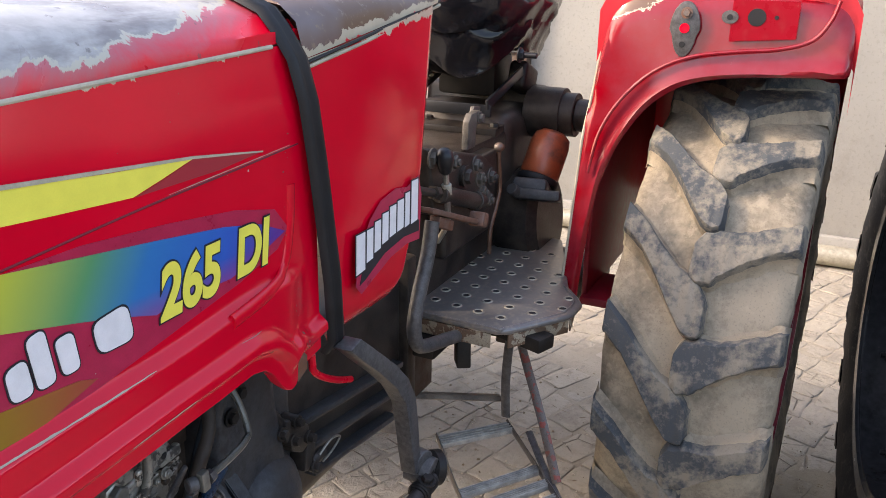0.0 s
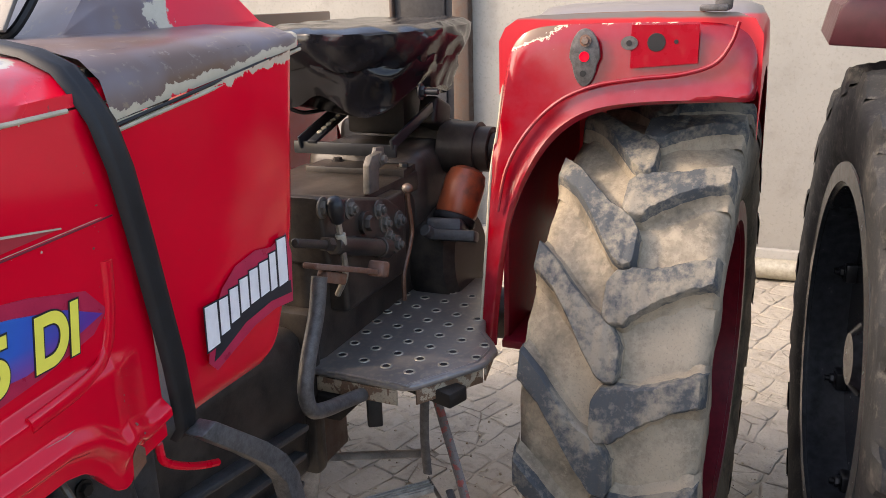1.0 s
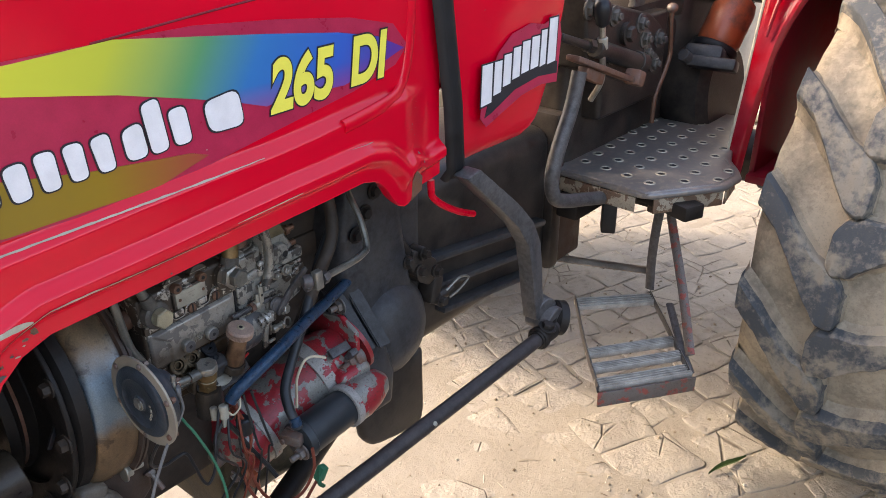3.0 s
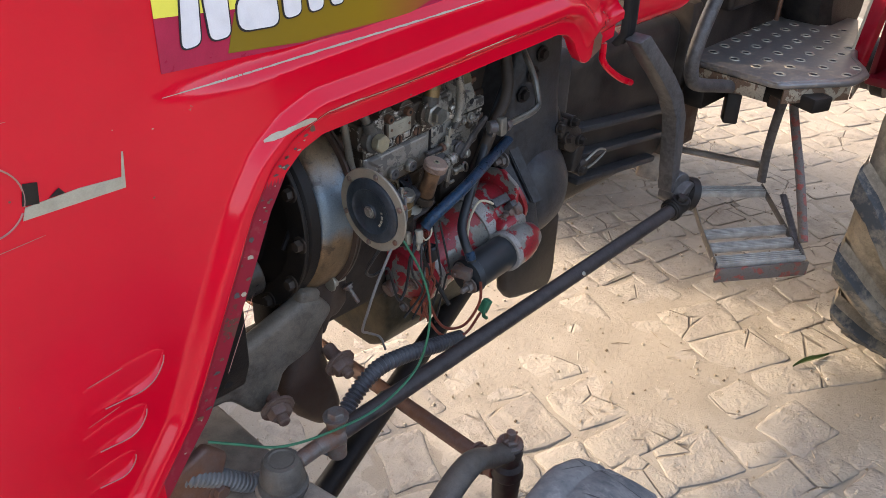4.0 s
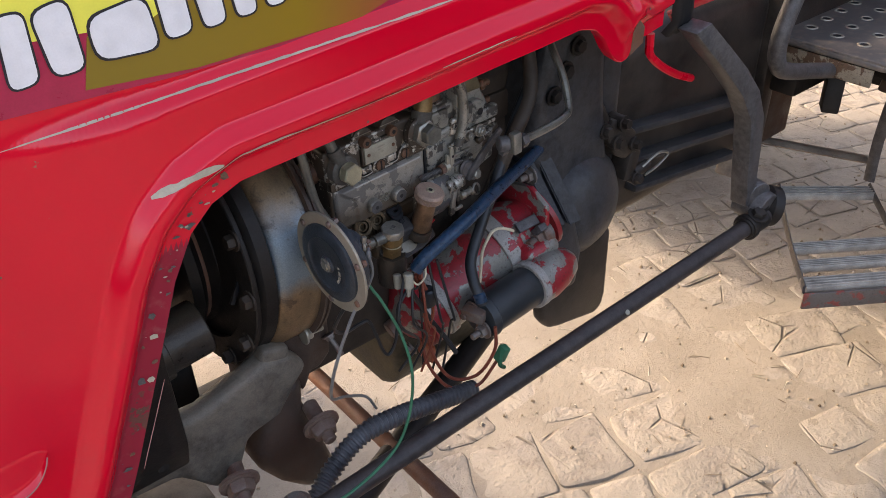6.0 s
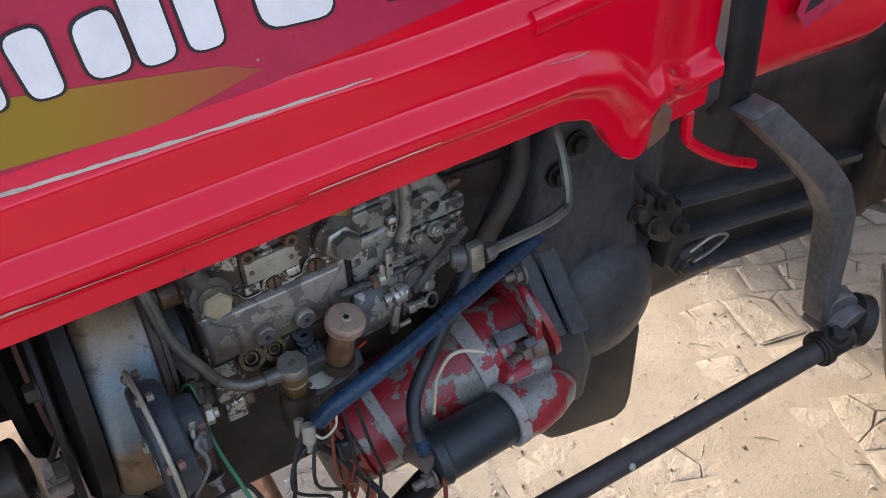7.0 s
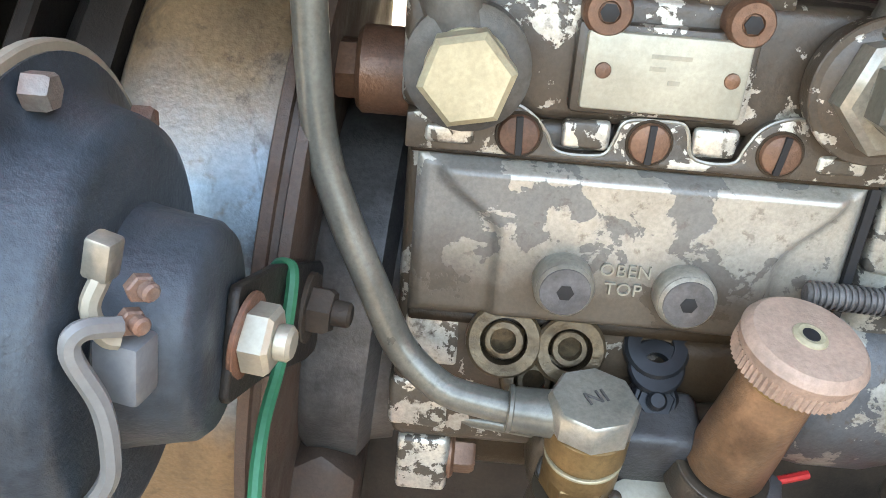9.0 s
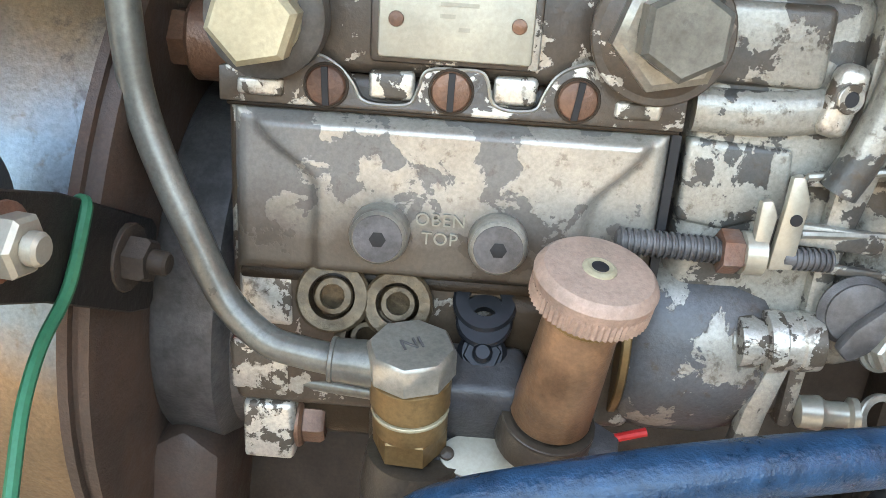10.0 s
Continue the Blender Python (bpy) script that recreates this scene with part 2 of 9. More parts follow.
M["bolt"] = rusty("rusty_bolt_steel", (0.15, 0.135, 0.12), amount=0.52)
M["rust"] = rusty("rust", (0.16, 0.10, 0.08), (0.20, 0.08, 0.04), 0.45)
M["rust_dark"] = rusty("dark_rust_brown_casting", (0.05, 0.034, 0.026), (0.085, 0.045, 0.028), 0.48, 0.6, 0.1)
M["worn_red_step"] = peeled("worn_step_paint", (0.26, 0.055, 0.040), (0.13, 0.110, 0.095), 0.55, 45, 0.5, 0.1)
M["plate_edge"] = peeled("cream_and_rust_plate_edge", (0.30, 0.25, 0.18), (0.13, 0.075, 0.045), 0.50, 40, 0.55, 0.1)
M["bolster"] = greasy("dusty_grey_brown_casting", (0.105, 0.094, 0.079), (0.235, 0.188, 0.14), 0.48, 0.55)
M["stud_rust"] = rusty("pale_rust_stud", (0.17, 0.115, 0.09), (0.15, 0.075, 0.05), 0.5, 0.6, 0.1)
M["tag"] = plain("bare_aluminium_tag", (0.34, 0.315, 0.25), 0.5, 0.3, vary=0.25)
M["hose_blue"] = plain("blue_black_hose", (0.009, 0.036, 0.072), 0.30, vary=0.5, scale=140, bump=0.4)
M["hose"] = plain("black_hose", (0.022, 0.024, 0.026), 0.4, vary=0.4)
M["pipe"] = plain("grey_fuel_pipe", (0.13, 0.124, 0.105), 0.30, 0.35, vary=0.5)
M["feed"] = greasy("oily_bronze_casting", (0.034, 0.034, 0.034), (0.085, 0.060, 0.038), 0.30, 0.5, 0.2)
M["axle"] = greasy("dusty_axle_forging", (0.19, 0.15, 0.118), (0.38, 0.305, 0.23), 0.6, 0.7, grain=55)
M["step"] = plain("bare_worn_step_steel", (0.34, 0.31, 0.265), 0.55, 0.15, vary=0.4)
M["wire_green"] = plain("green_wire_sheath", (0.018, 0.125, 0.062), 0.45)
M["wire_black"] = plain("black_wire_sheath", (0.02, 0.02, 0.02), 0.45)
M["wire_white"] = plain("dirty_white_wire_sheath", (0.55, 0.47, 0.33), 0.5)
M["wire_red"] = plain("brick_red_wire_sheath", (0.20, 0.045, 0.025), 0.5)
M["vinyl"] = plain("black_torn_vinyl", (0.008, 0.008, 0.010), 0.16, vary=0.5, scale=12, bump=0.3)
M["filter"] = rusty("rust_orange_filter_paint", (0.30, 0.065, 0.025), (0.13, 0.05, 0.03), 0.58, 0.45, 0.0)
M["rim_red"] = plain("crimson_rim_paint", (0.22, 0.008, 0.02), 0.35)
M["rim_black"] = plain("gloss_black_rim", (0.026, 0.029, 0.033), 0.22, vary=0.4)
M["horn"] = greasy("satin_black_horn_lacquer", (0.030, 0.040, 0.050), (0.060, 0.072, 0.082), 0.36, 0.5, 0.1)
M["horn_rim"] = plain("dull_zinc_rim", (0.27, 0.235, 0.18), 0.5, 0.2, vary=0.2)
M["nut"] = plain("zinc_plated_nut", (0.36, 0.33, 0.265), 0.36, 0.5, vary=0.2)
M["wire_grey"] = plain("grey_wire_sheath", (0.15, 0.147, 0.14), 0.4, vary=0.2)
M["conduit"] = plain("dark_grey_conduit", (0.075, 0.075, 0.078), 0.4, vary=0.3)
M["link"] = greasy("dark_brown_greased_steel", (0.040, 0.034, 0.033), (0.075, 0.058, 0.05), 0.42, 0.4)
def grit_material():
    k = Mat("loose_grit", 0.9, spec=0.2)
    return k.put(k.ramp(k.island(), (0.0, (0.14, 0.105, 0.07)), (0.35, (0.26, 0.21, 0.15)), (0.7, (0.40, 0.345, 0.26)), (1.0, (0.50, 0.46, 0.38))), 0.9)


M["grit"] = grit_material()
M["cast_mid"] = greasy("dusty_grey_casting", (0.075, 0.072, 0.068), (0.15, 0.125, 0.095), 0.5, 0.5)
M["sump"] = greasy("olive_brown_oily_sump", (0.055, 0.045, 0.028), (0.13, 0.10, 0.055), 0.4, 0.5)
M["grime"] = greasy("baked_oil_grime", (0.016, 0.010, 0.006), (0.045, 0.027, 0.014), 0.42, 0.6, 0.1, 200, 0.25)
M["hose_woven"] = plain("woven_grey_hose", (0.10, 0.095, 0.085), 0.6, vary=0.5, scale=160, bump=0.5)
M["horn_grey"] = plain("grey_plastic", (0.115, 0.118, 0.122), 0.5, vary=0.25)
M["leaf"] = plain("fresh_leaf", (0.05, 0.085, 0.025), 0.5)
M["wood"] = plain("dark_stained_wood", (0.022, 0.021, 0.023), 0.6, vary=0.4)
M["white_ink"] = plain("white_sticker", (0.72, 0.70, 0.70), 0.35, vary=0.08, scale=60, bump=0.03)
M["black_ink"] = plain("black_sticker", (0.02, 0.02, 0.025), 0.4)
M["yellow_ink"] = plain("yellow_sticker", (0.80, 0.72, 0.10), 0.35, vary=0.06, bump=0.03)
M["crimson_ink"] = plain("crimson_sticker", (0.42, 0.02, 0.06), 0.3, vary=0.15, bump=0.03)


def tyre_material(name, rubber, dust, lo, hi, cracks=0.0):
    k = Mat(name, 0.75)
    a, b = k.noise(9, 5, 0.6), k.noise(70, 6, 0.65)
    f = k.mask(k.math("ADD", k.math("MULTIPLY", a, 0.7), k.math("MULTIPLY", b, 0.3)), lo, hi)
    col = k.mix(f, rubber, dust)
    col = k.mix(k.math("MULTIPLY", k.mask(k.noise(260, 4), 0.56, 0.70), 0.45), col, tuple(c * 0.45 for c in dust))
    col = k.mix(k.math("MULTIPLY", k.mask(k.noise(30, 6, 0.7), 0.55, 0.62), 0.35), col, tuple(min(1, c * 1.25) for c in dust))
    h = b
    if cracks:
        line = k.math("MULTIPLY", k.mask(k.voronoi(11, "DISTANCE_TO_EDGE"), 0.016, 0.004), k.mask(k.noise(7, 2), 0.54, 0.58))
        col = k.mix(k.math("MULTIPLY", line, cracks), col, (0.02, 0.02, 0.022))
        h = k.math("SUBTRACT", k.math("ADD", b, k.noise(18, 5, 0.6)), line)
    return k.put(col, 0.8, bump=h, strength=0.45, dist=0.003)


M["tyre_dust"] = tyre_material("dust_caked_tyre", (0.13, 0.110, 0.080), (0.32, 0.265, 0.188), 0.36, 0.56)
M["tyre_lug"] = tyre_material("worn_lug_rubber", (0.046, 0.053, 0.058), (0.205, 0.180, 0.138), 0.47, 0.58)
M["tyre_front"] = tyre_material("grey_worn_front_tyre", (0.085, 0.100, 0.108), (0.27, 0.275, 0.255), 0.36, 0.60, 0.8)
M["tyre_black"] = tyre_material("black_tyre", (0.010, 0.011, 0.012), (0.10, 0.09, 0.078), 0.54, 0.82)


def bonnet_material():
    """Bonnet top: red worn in sharp-edged patches to chalky grey, grey-brown where it faces the sky."""
    k = Mat("sun_bleached_bonnet", 0.3)
    f = k.noise(7, 8, 0.62, distort=0.6)
    fine = k.noise(45, 6, 0.65)
    e = k.math("SUBTRACT", k.axis(2), k.math("ADD", 1.3783, k.math("MULTIPLY", k.axis(0), 0.05)))
    g = k.math("ADD", k.math("MULTIPLY", k.mask(e, 0.0, 0.085), 0.62), k.math("MULTIPLY", f, 0.75))
    g = k.math("ADD", g, k.math("MULTIPLY", k.mask(k.axis(0), 0.22, -0.10), 0.30))
    g = k.math("ADD", g, k.math("MULTIPLY", fine, 0.10))
    chalk = k.mix(k.mask(fine, 0.35, 0.65), (0.34, 0.325, 0.305), (0.44, 0.42, 0.40))
    chalk = k.mix(k.mask(k.noise(14, 6, 0.6, stretch=(0.4, 1, 1)), 0.50, 0.60), chalk, (0.21, 0.19, 0.18))
    pink = k.mix(k.mask(g, 0.56, 0.72), RED, (0.46, 0.10, 0.12))
    col = k.mix(k.mask(g, 0.735, 0.745), pink, (0.45, 0.42, 0.34))
    col = k.mix(k.mask(g, 0.765, 0.775), col, chalk)
    top = k.mask(k.math("ADD", e, k.math("MULTIPLY", f, 0.03)), 0.078, 0.090)
    brown = k.mix(k.mask(fine, 0.4, 0.62), (0.20, 0.175, 0.16), (0.13, 0.10, 0.085))
    col = k.mix(k.math("MULTIPLY", top, k.mask(f, 0.36, 0.50)), col, brown)
    col = k.mix(k.math("MULTIPLY", k.mask(k.noise(60, 4), 0.66, 0.70), 0.6), col, (0.10, 0.08, 0.07))
    return k.put(col, k.math("ADD", k.math("MULTIPLY", f, 0.3), 0.15), bump=k.math("ADD", g, k.noise(150, 3)), strength=0.06)


def cowl_material(name="worn_cowl_paint", edge=True):
    """Tank top: brown undercoat and steel-blue patches; cream primer and red islands left along the seam."""
    k = Mat(name, 0.35)
    f = k.noise(16, 8, 0.66, distort=0.5)
    h, fine = k.noise(3.5, 4), k.noise(60, 5, 0.65)
    brown = k.mix(k.mask(h, 0.45, 0.62), (0.105, 0.055, 0.032), (0.15, 0.13, 0.145))
    brown = k.mix(k.mask(fine, 0.58, 0.66), brown, (0.19, 0.14, 0.10))
    brown = k.mix(k.mask(k.noise(45, 3, stretch=(0.35, 1, 1)), 0.68, 0.70), brown, (0.06, 0.035, 0.025))
    cream = k.mix(fine, (0.50, 0.45, 0.34), (0.36, 0.31, 0.23))
    if edge:
        e = k.math("SUBTRACT", k.axis(2), k.math("ADD", 1.326, k.math("MULTIPLY", k.axis(0), 0.148)))
        g = k.math("SUBTRACT", k.math("MULTIPLY", f, 0.06), e)
        col = k.mix(k.mask(g, 0.0185, 0.0192), brown, cream)
        col = k.mix(k.mask(g, 0.0325, 0.0332), col, RED)
    else:
        g = k.math("ADD", k.axis(0), k.math("MULTIPLY", f, 0.16))
        col = k.mix(k.mask(g, 0.690, 0.694), brown, cream)
        col = k.mix(k.mask(g, 0.715, 0.719), col, RED)
    return k.put(col, k.math("ADD", k.math("MULTIPLY", h, 0.3), 0.2), bump=g, strength=0.12)


def edge_worn_material(name, z0, slope, low, high, film=0.0, tone=1.0, corner=0.0):
    """Red gloss paint that has come off in ragged flakes along the seam at its top."""
    k = Mat(name, 0.22, spec=0.16)
    f, fine, big = k.noise(22, 8, 0.68, distort=0.4), k.noise(70, 5), k.noise(5, 3)
    d = k.math("SUBTRACT", k.math("ADD", z0, k.math("MULTIPLY", k.axis(0), slope)), k.axis(2))
    if corner:                               # worn further down at the inner corner
        d = k.math("SUBTRACT", d, k.math("MULTIPLY", k.mask(k.math("ADD", k.axis(1), k.math("MULTIPLY", f, 0.06)), -0.20, -0.10), corner))
    g = k.math("SUBTRACT", k.math("MULTIPLY", f, 0.055), d)
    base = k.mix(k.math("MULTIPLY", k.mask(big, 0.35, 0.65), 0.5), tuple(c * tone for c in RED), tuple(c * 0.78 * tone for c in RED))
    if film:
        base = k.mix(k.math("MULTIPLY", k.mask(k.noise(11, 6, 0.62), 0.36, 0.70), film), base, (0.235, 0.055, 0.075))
    chips = k.math("MULTIPLY", k.mask(k.noise(70, 6, 0.65), 0.70, 0.715), k.mask(k.noise(6, 2), 0.50, 0.58))
    base = k.mix(chips, base, (0.20, 0.14, 0.10))
    col = k.mix(k.mask(g, low, low + 0.0006), base, k.mix(fine, (0.55, 0.50, 0.38), (0.40, 0.34, 0.25)))
    col = k.mix(k.mask(g, high, high + 0.001), col, (0.13, 0.075, 0.05))
    k.b.inputs["Coat Weight"].default_value, k.b.inputs["Coat Roughness"].default_value = 0.55, 0.14
    return k.put(col, k.math("ADD", k.math("MULTIPLY", fine, 0.2), 0.10), bump=g, strength=0.08)


def streak_material():
    """Sticker that runs from yellow-green over green to blue and violet along the hood."""
    k = Mat("graded_sticker", 0.32)
    x, z = k.axis(0), k.axis(2)
    t = k.math("ADD", k.mask(x, -0.33, 0.29), k.math("MULTIPLY", k.mask(z, 1.15, 1.25), -0.10))
    col = k.ramp(t, (0.0, (0.66, 0.62, 0.04)), (0.30, (0.48, 0.50, 0.05)), (0.46, (0.08, 0.28, 0.12)), (0.58, (0.015, 0.16, 0.42)), (0.78, (0.02, 0.10, 0.45)), (0.93, (0.10, 0.03, 0.25)))
    low = k.mask(z, 1.185, 1.145)
    col = k.mix(k.math("MULTIPLY", low, 0.75), col, (0.36, 0.02, 0.10))
    return k.put(col, 0.3)


M["bonnet"] = bonnet_material()
M["cowl"] = cowl_material()
M["dash"] = cowl_material("worn_dash_paint", False)
M["tank_red"] = edge_worn_material("red_tank_paint", 1.326, 0.148, 0.0185, 0.030)
# tone 0.33 puts the fender's shade into its red
M["fender"] = edge_worn_material("shaded_red_fender_paint", 1.452, 0.0, 0.0150, 0.0205, 0.40, 0.33, corner=0.060)
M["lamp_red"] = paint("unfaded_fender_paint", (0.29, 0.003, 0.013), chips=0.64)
M["hood_red"] = edge_worn_material("red_hood_paint", 1.3783, 0.05, 0.0285, 0.036)
M["streak"] = streak_material()


def olive_material():
    k = Mat("olive_faded_sticker", 0.35)
    t = k.mask(k.axis(0), -0.24, 0.02)
    col = k.ramp(t, (0.0, (0.22, 0.14, 0.01)), (0.5, (0.27, 0.16, 0.01)), (1.0, (0.36, 0.03, 0.04)))
    return k.put(col, 0.3)


M["olive"] = olive_material()


def stone_material(name, piece):
    """Worn pale stone half hidden by trodden dust; the dust film runs on from stone to stone."""
    k = Mat(name, 0.85, spec=0.2)
    r = k.random() if piece else k.island()
    a, b, c, d = k.noise(3.2, 6, 0.6), k.noise(22, 7, 0.66), k.noise(130, 5), k.noise(9, 6, 0.62, distort=0.5)
    col = k.ramp(r, (0.0, (0.250, 0.226, 0.192)), (0.4, (0.311, 0.281, 0.237)), (0.75, (0.289, 0.266, 0.231)), (1.0, (0.336, 0.303, 0.252)))
    col = k.mix(k.math("MULTIPLY", k.mask(b, 0.50, 0.62), 0.55), col, (0.172, 0.149, 0.118))
    col = k.mix(k.math("MULTIPLY", k.mask(d, 0.46, 0.58), 0.8), col, (0.332, 0.301, 0.246))
    col = k.mix(k.math("MULTIPLY", k.mask(a, 0.45, 0.62), 0.6), col, (0.363, 0.328, 0.271))
    col = k.mix(k.math("MULTIPLY", k.mask(c, 0.60, 0.74), 0.35), col, (0.138, 0.109, 0.079))
    crack = k.math("MULTIPLY", k.mask(k.voronoi(6.5, "DISTANCE_TO_EDGE"), 0.020, 0.004), k.mask(k.noise(4.5, 3), 0.52, 0.60))
    col = k.mix(k.math("MULTIPLY", crack, 0.7), col, (0.112, 0.090, 0.069))
    h = k.math("SUBTRACT", k.math("ADD", k.math("MULTIPLY", b, 1.0), k.math("ADD", k.math("MULTIPLY", c, 0.3), k.math("MULTIPLY", d, 1.6))), k.math("MULTIPLY", crack, 0.6))
    return k.put(col, 0.9, bump=h, strength=0.9, dist=0.009)


M["stone"] = stone_material("dusty_paving_stone", True)
M["stone_far"] = stone_material("dusty_paving_stone_joined", False)


def sand_material():
    k = Mat("trodden_sand", 0.95)
    a, b, c = k.noise(5, 5), k.noise(45, 6, 0.7), k.noise(300, 3)
    col = k.mix(k.mask(a, 0.3, 0.7), (0.241, 0.212, 0.167), (0.319, 0.285, 0.231))
    col = k.mix(k.math("MULTIPLY", k.mask(b, 0.55, 0.72), 0.5), col, (0.147, 0.118, 0.089))
    return k.put(col, 0.95, bump=k.math("ADD", b, k.math("MULTIPLY", c, 0.4)), strength=0.6, dist=0.008)


M["sand"] = sand_material()


def plaster_material():
    k = Mat("rough_lime_plaster", 0.9)
    a, b, c = k.noise(1.2, 5), k.noise(7, 6, 0.6), k.noise(60, 4)
    col = k.mix(k.mask(a, 0.3, 0.7), (0.255, 0.246, 0.224), (0.325, 0.312, 0.282))
    col = k.mix(k.math("MULTIPLY", k.mask(b, 0.55, 0.75), 0.6), col, (0.21, 0.198, 0.178))
    col = k.mix(k.math("MULTIPLY", k.mask(c, 0.55, 0.68), 0.4), col, (0.19, 0.18, 0.16))
    return k.put(col, 0.9, bump=k.math("ADD", b, k.math("MULTIPLY", c, 0.4)), strength=0.35, dist=0.012)


M["plaster"] = plaster_material()


def plate_material():
    k = Mat("bare_worn_steel_plate", 0.4, 0.5)
    a, b = k.noise(7, 5), k.noise(60, 5)
    col = k.mix(k.mask(a, 0.35, 0.7), (0.185, 0.176, 0.170), (0.27, 0.240, 0.210))
    col = k.mix(k.math("MULTIPLY", k.mask(b, 0.50, 0.70), 0.7), col, (0.34, 0.290, 0.230))
    return k.put(col, k.math("ADD", k.math("MULTIPLY", a, 0.4), 0.16), bump=b, strength=0.15, dist=0.001)


M["plate"] = plate_material()
# for the added walls out of view, dark so that they reflect little
M["sky_screen"] = plain("unseen_dark_wall", (0.038, 0.032, 0.027), 0.9, vary=0.35, scale=2.5, bump=0.4)
M["dash_face"] = plain("grey_dash_lacquer", (0.12, 0.11, 0.10), 0.35, vary=0.4, scale=14)

# ---- mesh tools ----
V = Vector


def frame_of(d):
    """A rotation that turns +z to the direction d."""
    return V(d).normalized().to_track_quat("Z", "Y").to_matrix().to_4x4()


def join(*bms):
    """One bmesh of several; the others are freed."""
    out = bms[0]
    for b in bms[1:]:
        me = bpy.data.meshes.new("tmp")
        b.to_mesh(me)
        out.from_mesh(me)
        bpy.data.meshes.remove(me)
        b.free()
    return out


def box(c, s, rot=(0, 0, 0), bev=0.003, seg=2):
    bm = bmesh.new()
    bmesh.ops.create_cube(bm, size=1)
    bmesh.ops.scale(bm, vec=s, verts=bm.verts)
    if bev > 0:
        bmesh.ops.bevel(bm, geom=bm.edges[:], offset=min(bev, 0.45 * min(s)), segments=seg, affect="EDGES", profile=0.5)
    bmesh.ops.transform(bm, matrix=pose(*c, *rot), verts=bm.verts)
    return bm


def span(lo, hi, bev=0.003, seg=2):
    """A bevelled box between two corners."""
    lo, hi = V(lo), V(hi)
    return box((lo + hi) / 2, hi - lo, bev=bev, seg=seg)


def lathe(profile, p, d, n=24):
    """A turned body: pairs of (distance along d, radius) from the point p."""
    bm = bmesh.new()
    rings = []
    for a, r in profile:
        rings.append([bm.verts.new((max(r, 1e-5) * math.cos(2 * math.pi * i / n), max(r, 1e-5) * math.sin(2 * math.pi * i / n), a)) for i in range(n)])
    for lo, hi in zip(rings, rings[1:]):
        for i in range(n):
            bm.faces.new((lo[i], lo[(i + 1) % n], hi[(i + 1) % n], hi[i]))
    bm.faces.new(list(reversed(rings[0])))
    bm.faces.new(rings[-1])
    bmesh.ops.transform(bm, matrix=Matrix.Translation(p) @ frame_of(d), verts=bm.verts)
    return bm


def rod(a, b, r, r2=None, n=18, bev=0.0015):
    """A round bar from a to b with softened ends."""
    a, b = V(a), V(b)
    h, r2 = (b - a).length, r if r2 is None else r2
    e = min(bev, 0.3 * r, 0.3 * h)
    return lathe([(0, r - e), (e, r), (h - e, r2), (h, r2 - e)], a, b - a, n)


def smooth_line(points, steps=6):
    """A Catmull-Rom line through the points."""
    p = [V(q) for q in points]
    p = [2 * p[0] - p[1], *p, 2 * p[-1] - p[-2]]
    out = []
    for i in range(1, len(p) - 2):
        for k in range(steps):
            t = k / steps
            out.append(0.5 * (2 * p[i] + (p[i + 1] - p[i - 1]) * t + (2 * p[i - 1] - 5 * p[i] + 4 * p[i + 1] - p[i + 2]) * t * t + (3 * p[i] - p[i - 1] - 3 * p[i + 1] + p[i + 2]) * t ** 3))
    out.append(p[-2])
    return out


def tube(points, r, n=10, steps=6, flat=1.0, ribs=0.0, rib_len=0.006, up=None):
    """A bent round (or flattened) bar or hose along a smooth line; ribs makes it corrugated."""
    line = smooth_line(points, steps) if steps > 1 else [V(q) for q in points]
    if ribs:
        total = sum((b - a).length for a, b in zip(line, line[1:]))
        m = int(total / rib_len * 4)
        acc, out, d = [0.0], [], 0
        for a, b in zip(line, line[1:]):
            acc.append(acc[-1] + (b - a).length)
        for k in range(m + 1):
            s = total * k / m
            j = max(i for i in range(len(acc)) if acc[i] <= s + 1e-9)
            j = min(j, len(line) - 2)
            out.append(line[j].lerp(line[j + 1], (s - acc[j]) / max(acc[j + 1] - acc[j], 1e-9)))
        line = out
    bm = bmesh.new()
    side = None
    rings = []
    for i, c in enumerate(line):
        d = (line[min(i + 1, len(line) - 1)] - line[max(i - 1, 0)]).normalized()
        if side is None:
            ref = V(up) if up else (V((0, 0, 1)) if abs(d.z) < 0.9 else V((1, 0, 0)))
            side = d.cross(ref).normalized()
        side = (side - d * side.dot(d)).normalized()
        other = d.cross(side)
        rr = r + (ribs if ribs and i % 4 in (1, 2) else 0)
        rings.append([bm.verts.new(c + side * (rr * math.cos(2 * math.pi * k / n)) + other * (rr * flat * math.sin(2 * math.pi * k / n))) for k in range(n)])
    for lo, hi in zip(rings, rings[1:]):
        for k in range(n):
            bm.faces.new((lo[k], lo[(k + 1) % n], hi[(k + 1) % n], hi[k]))
    bm.faces.new(list(reversed(rings[0])))
    bm.faces.new(rings[-1])
    return bm


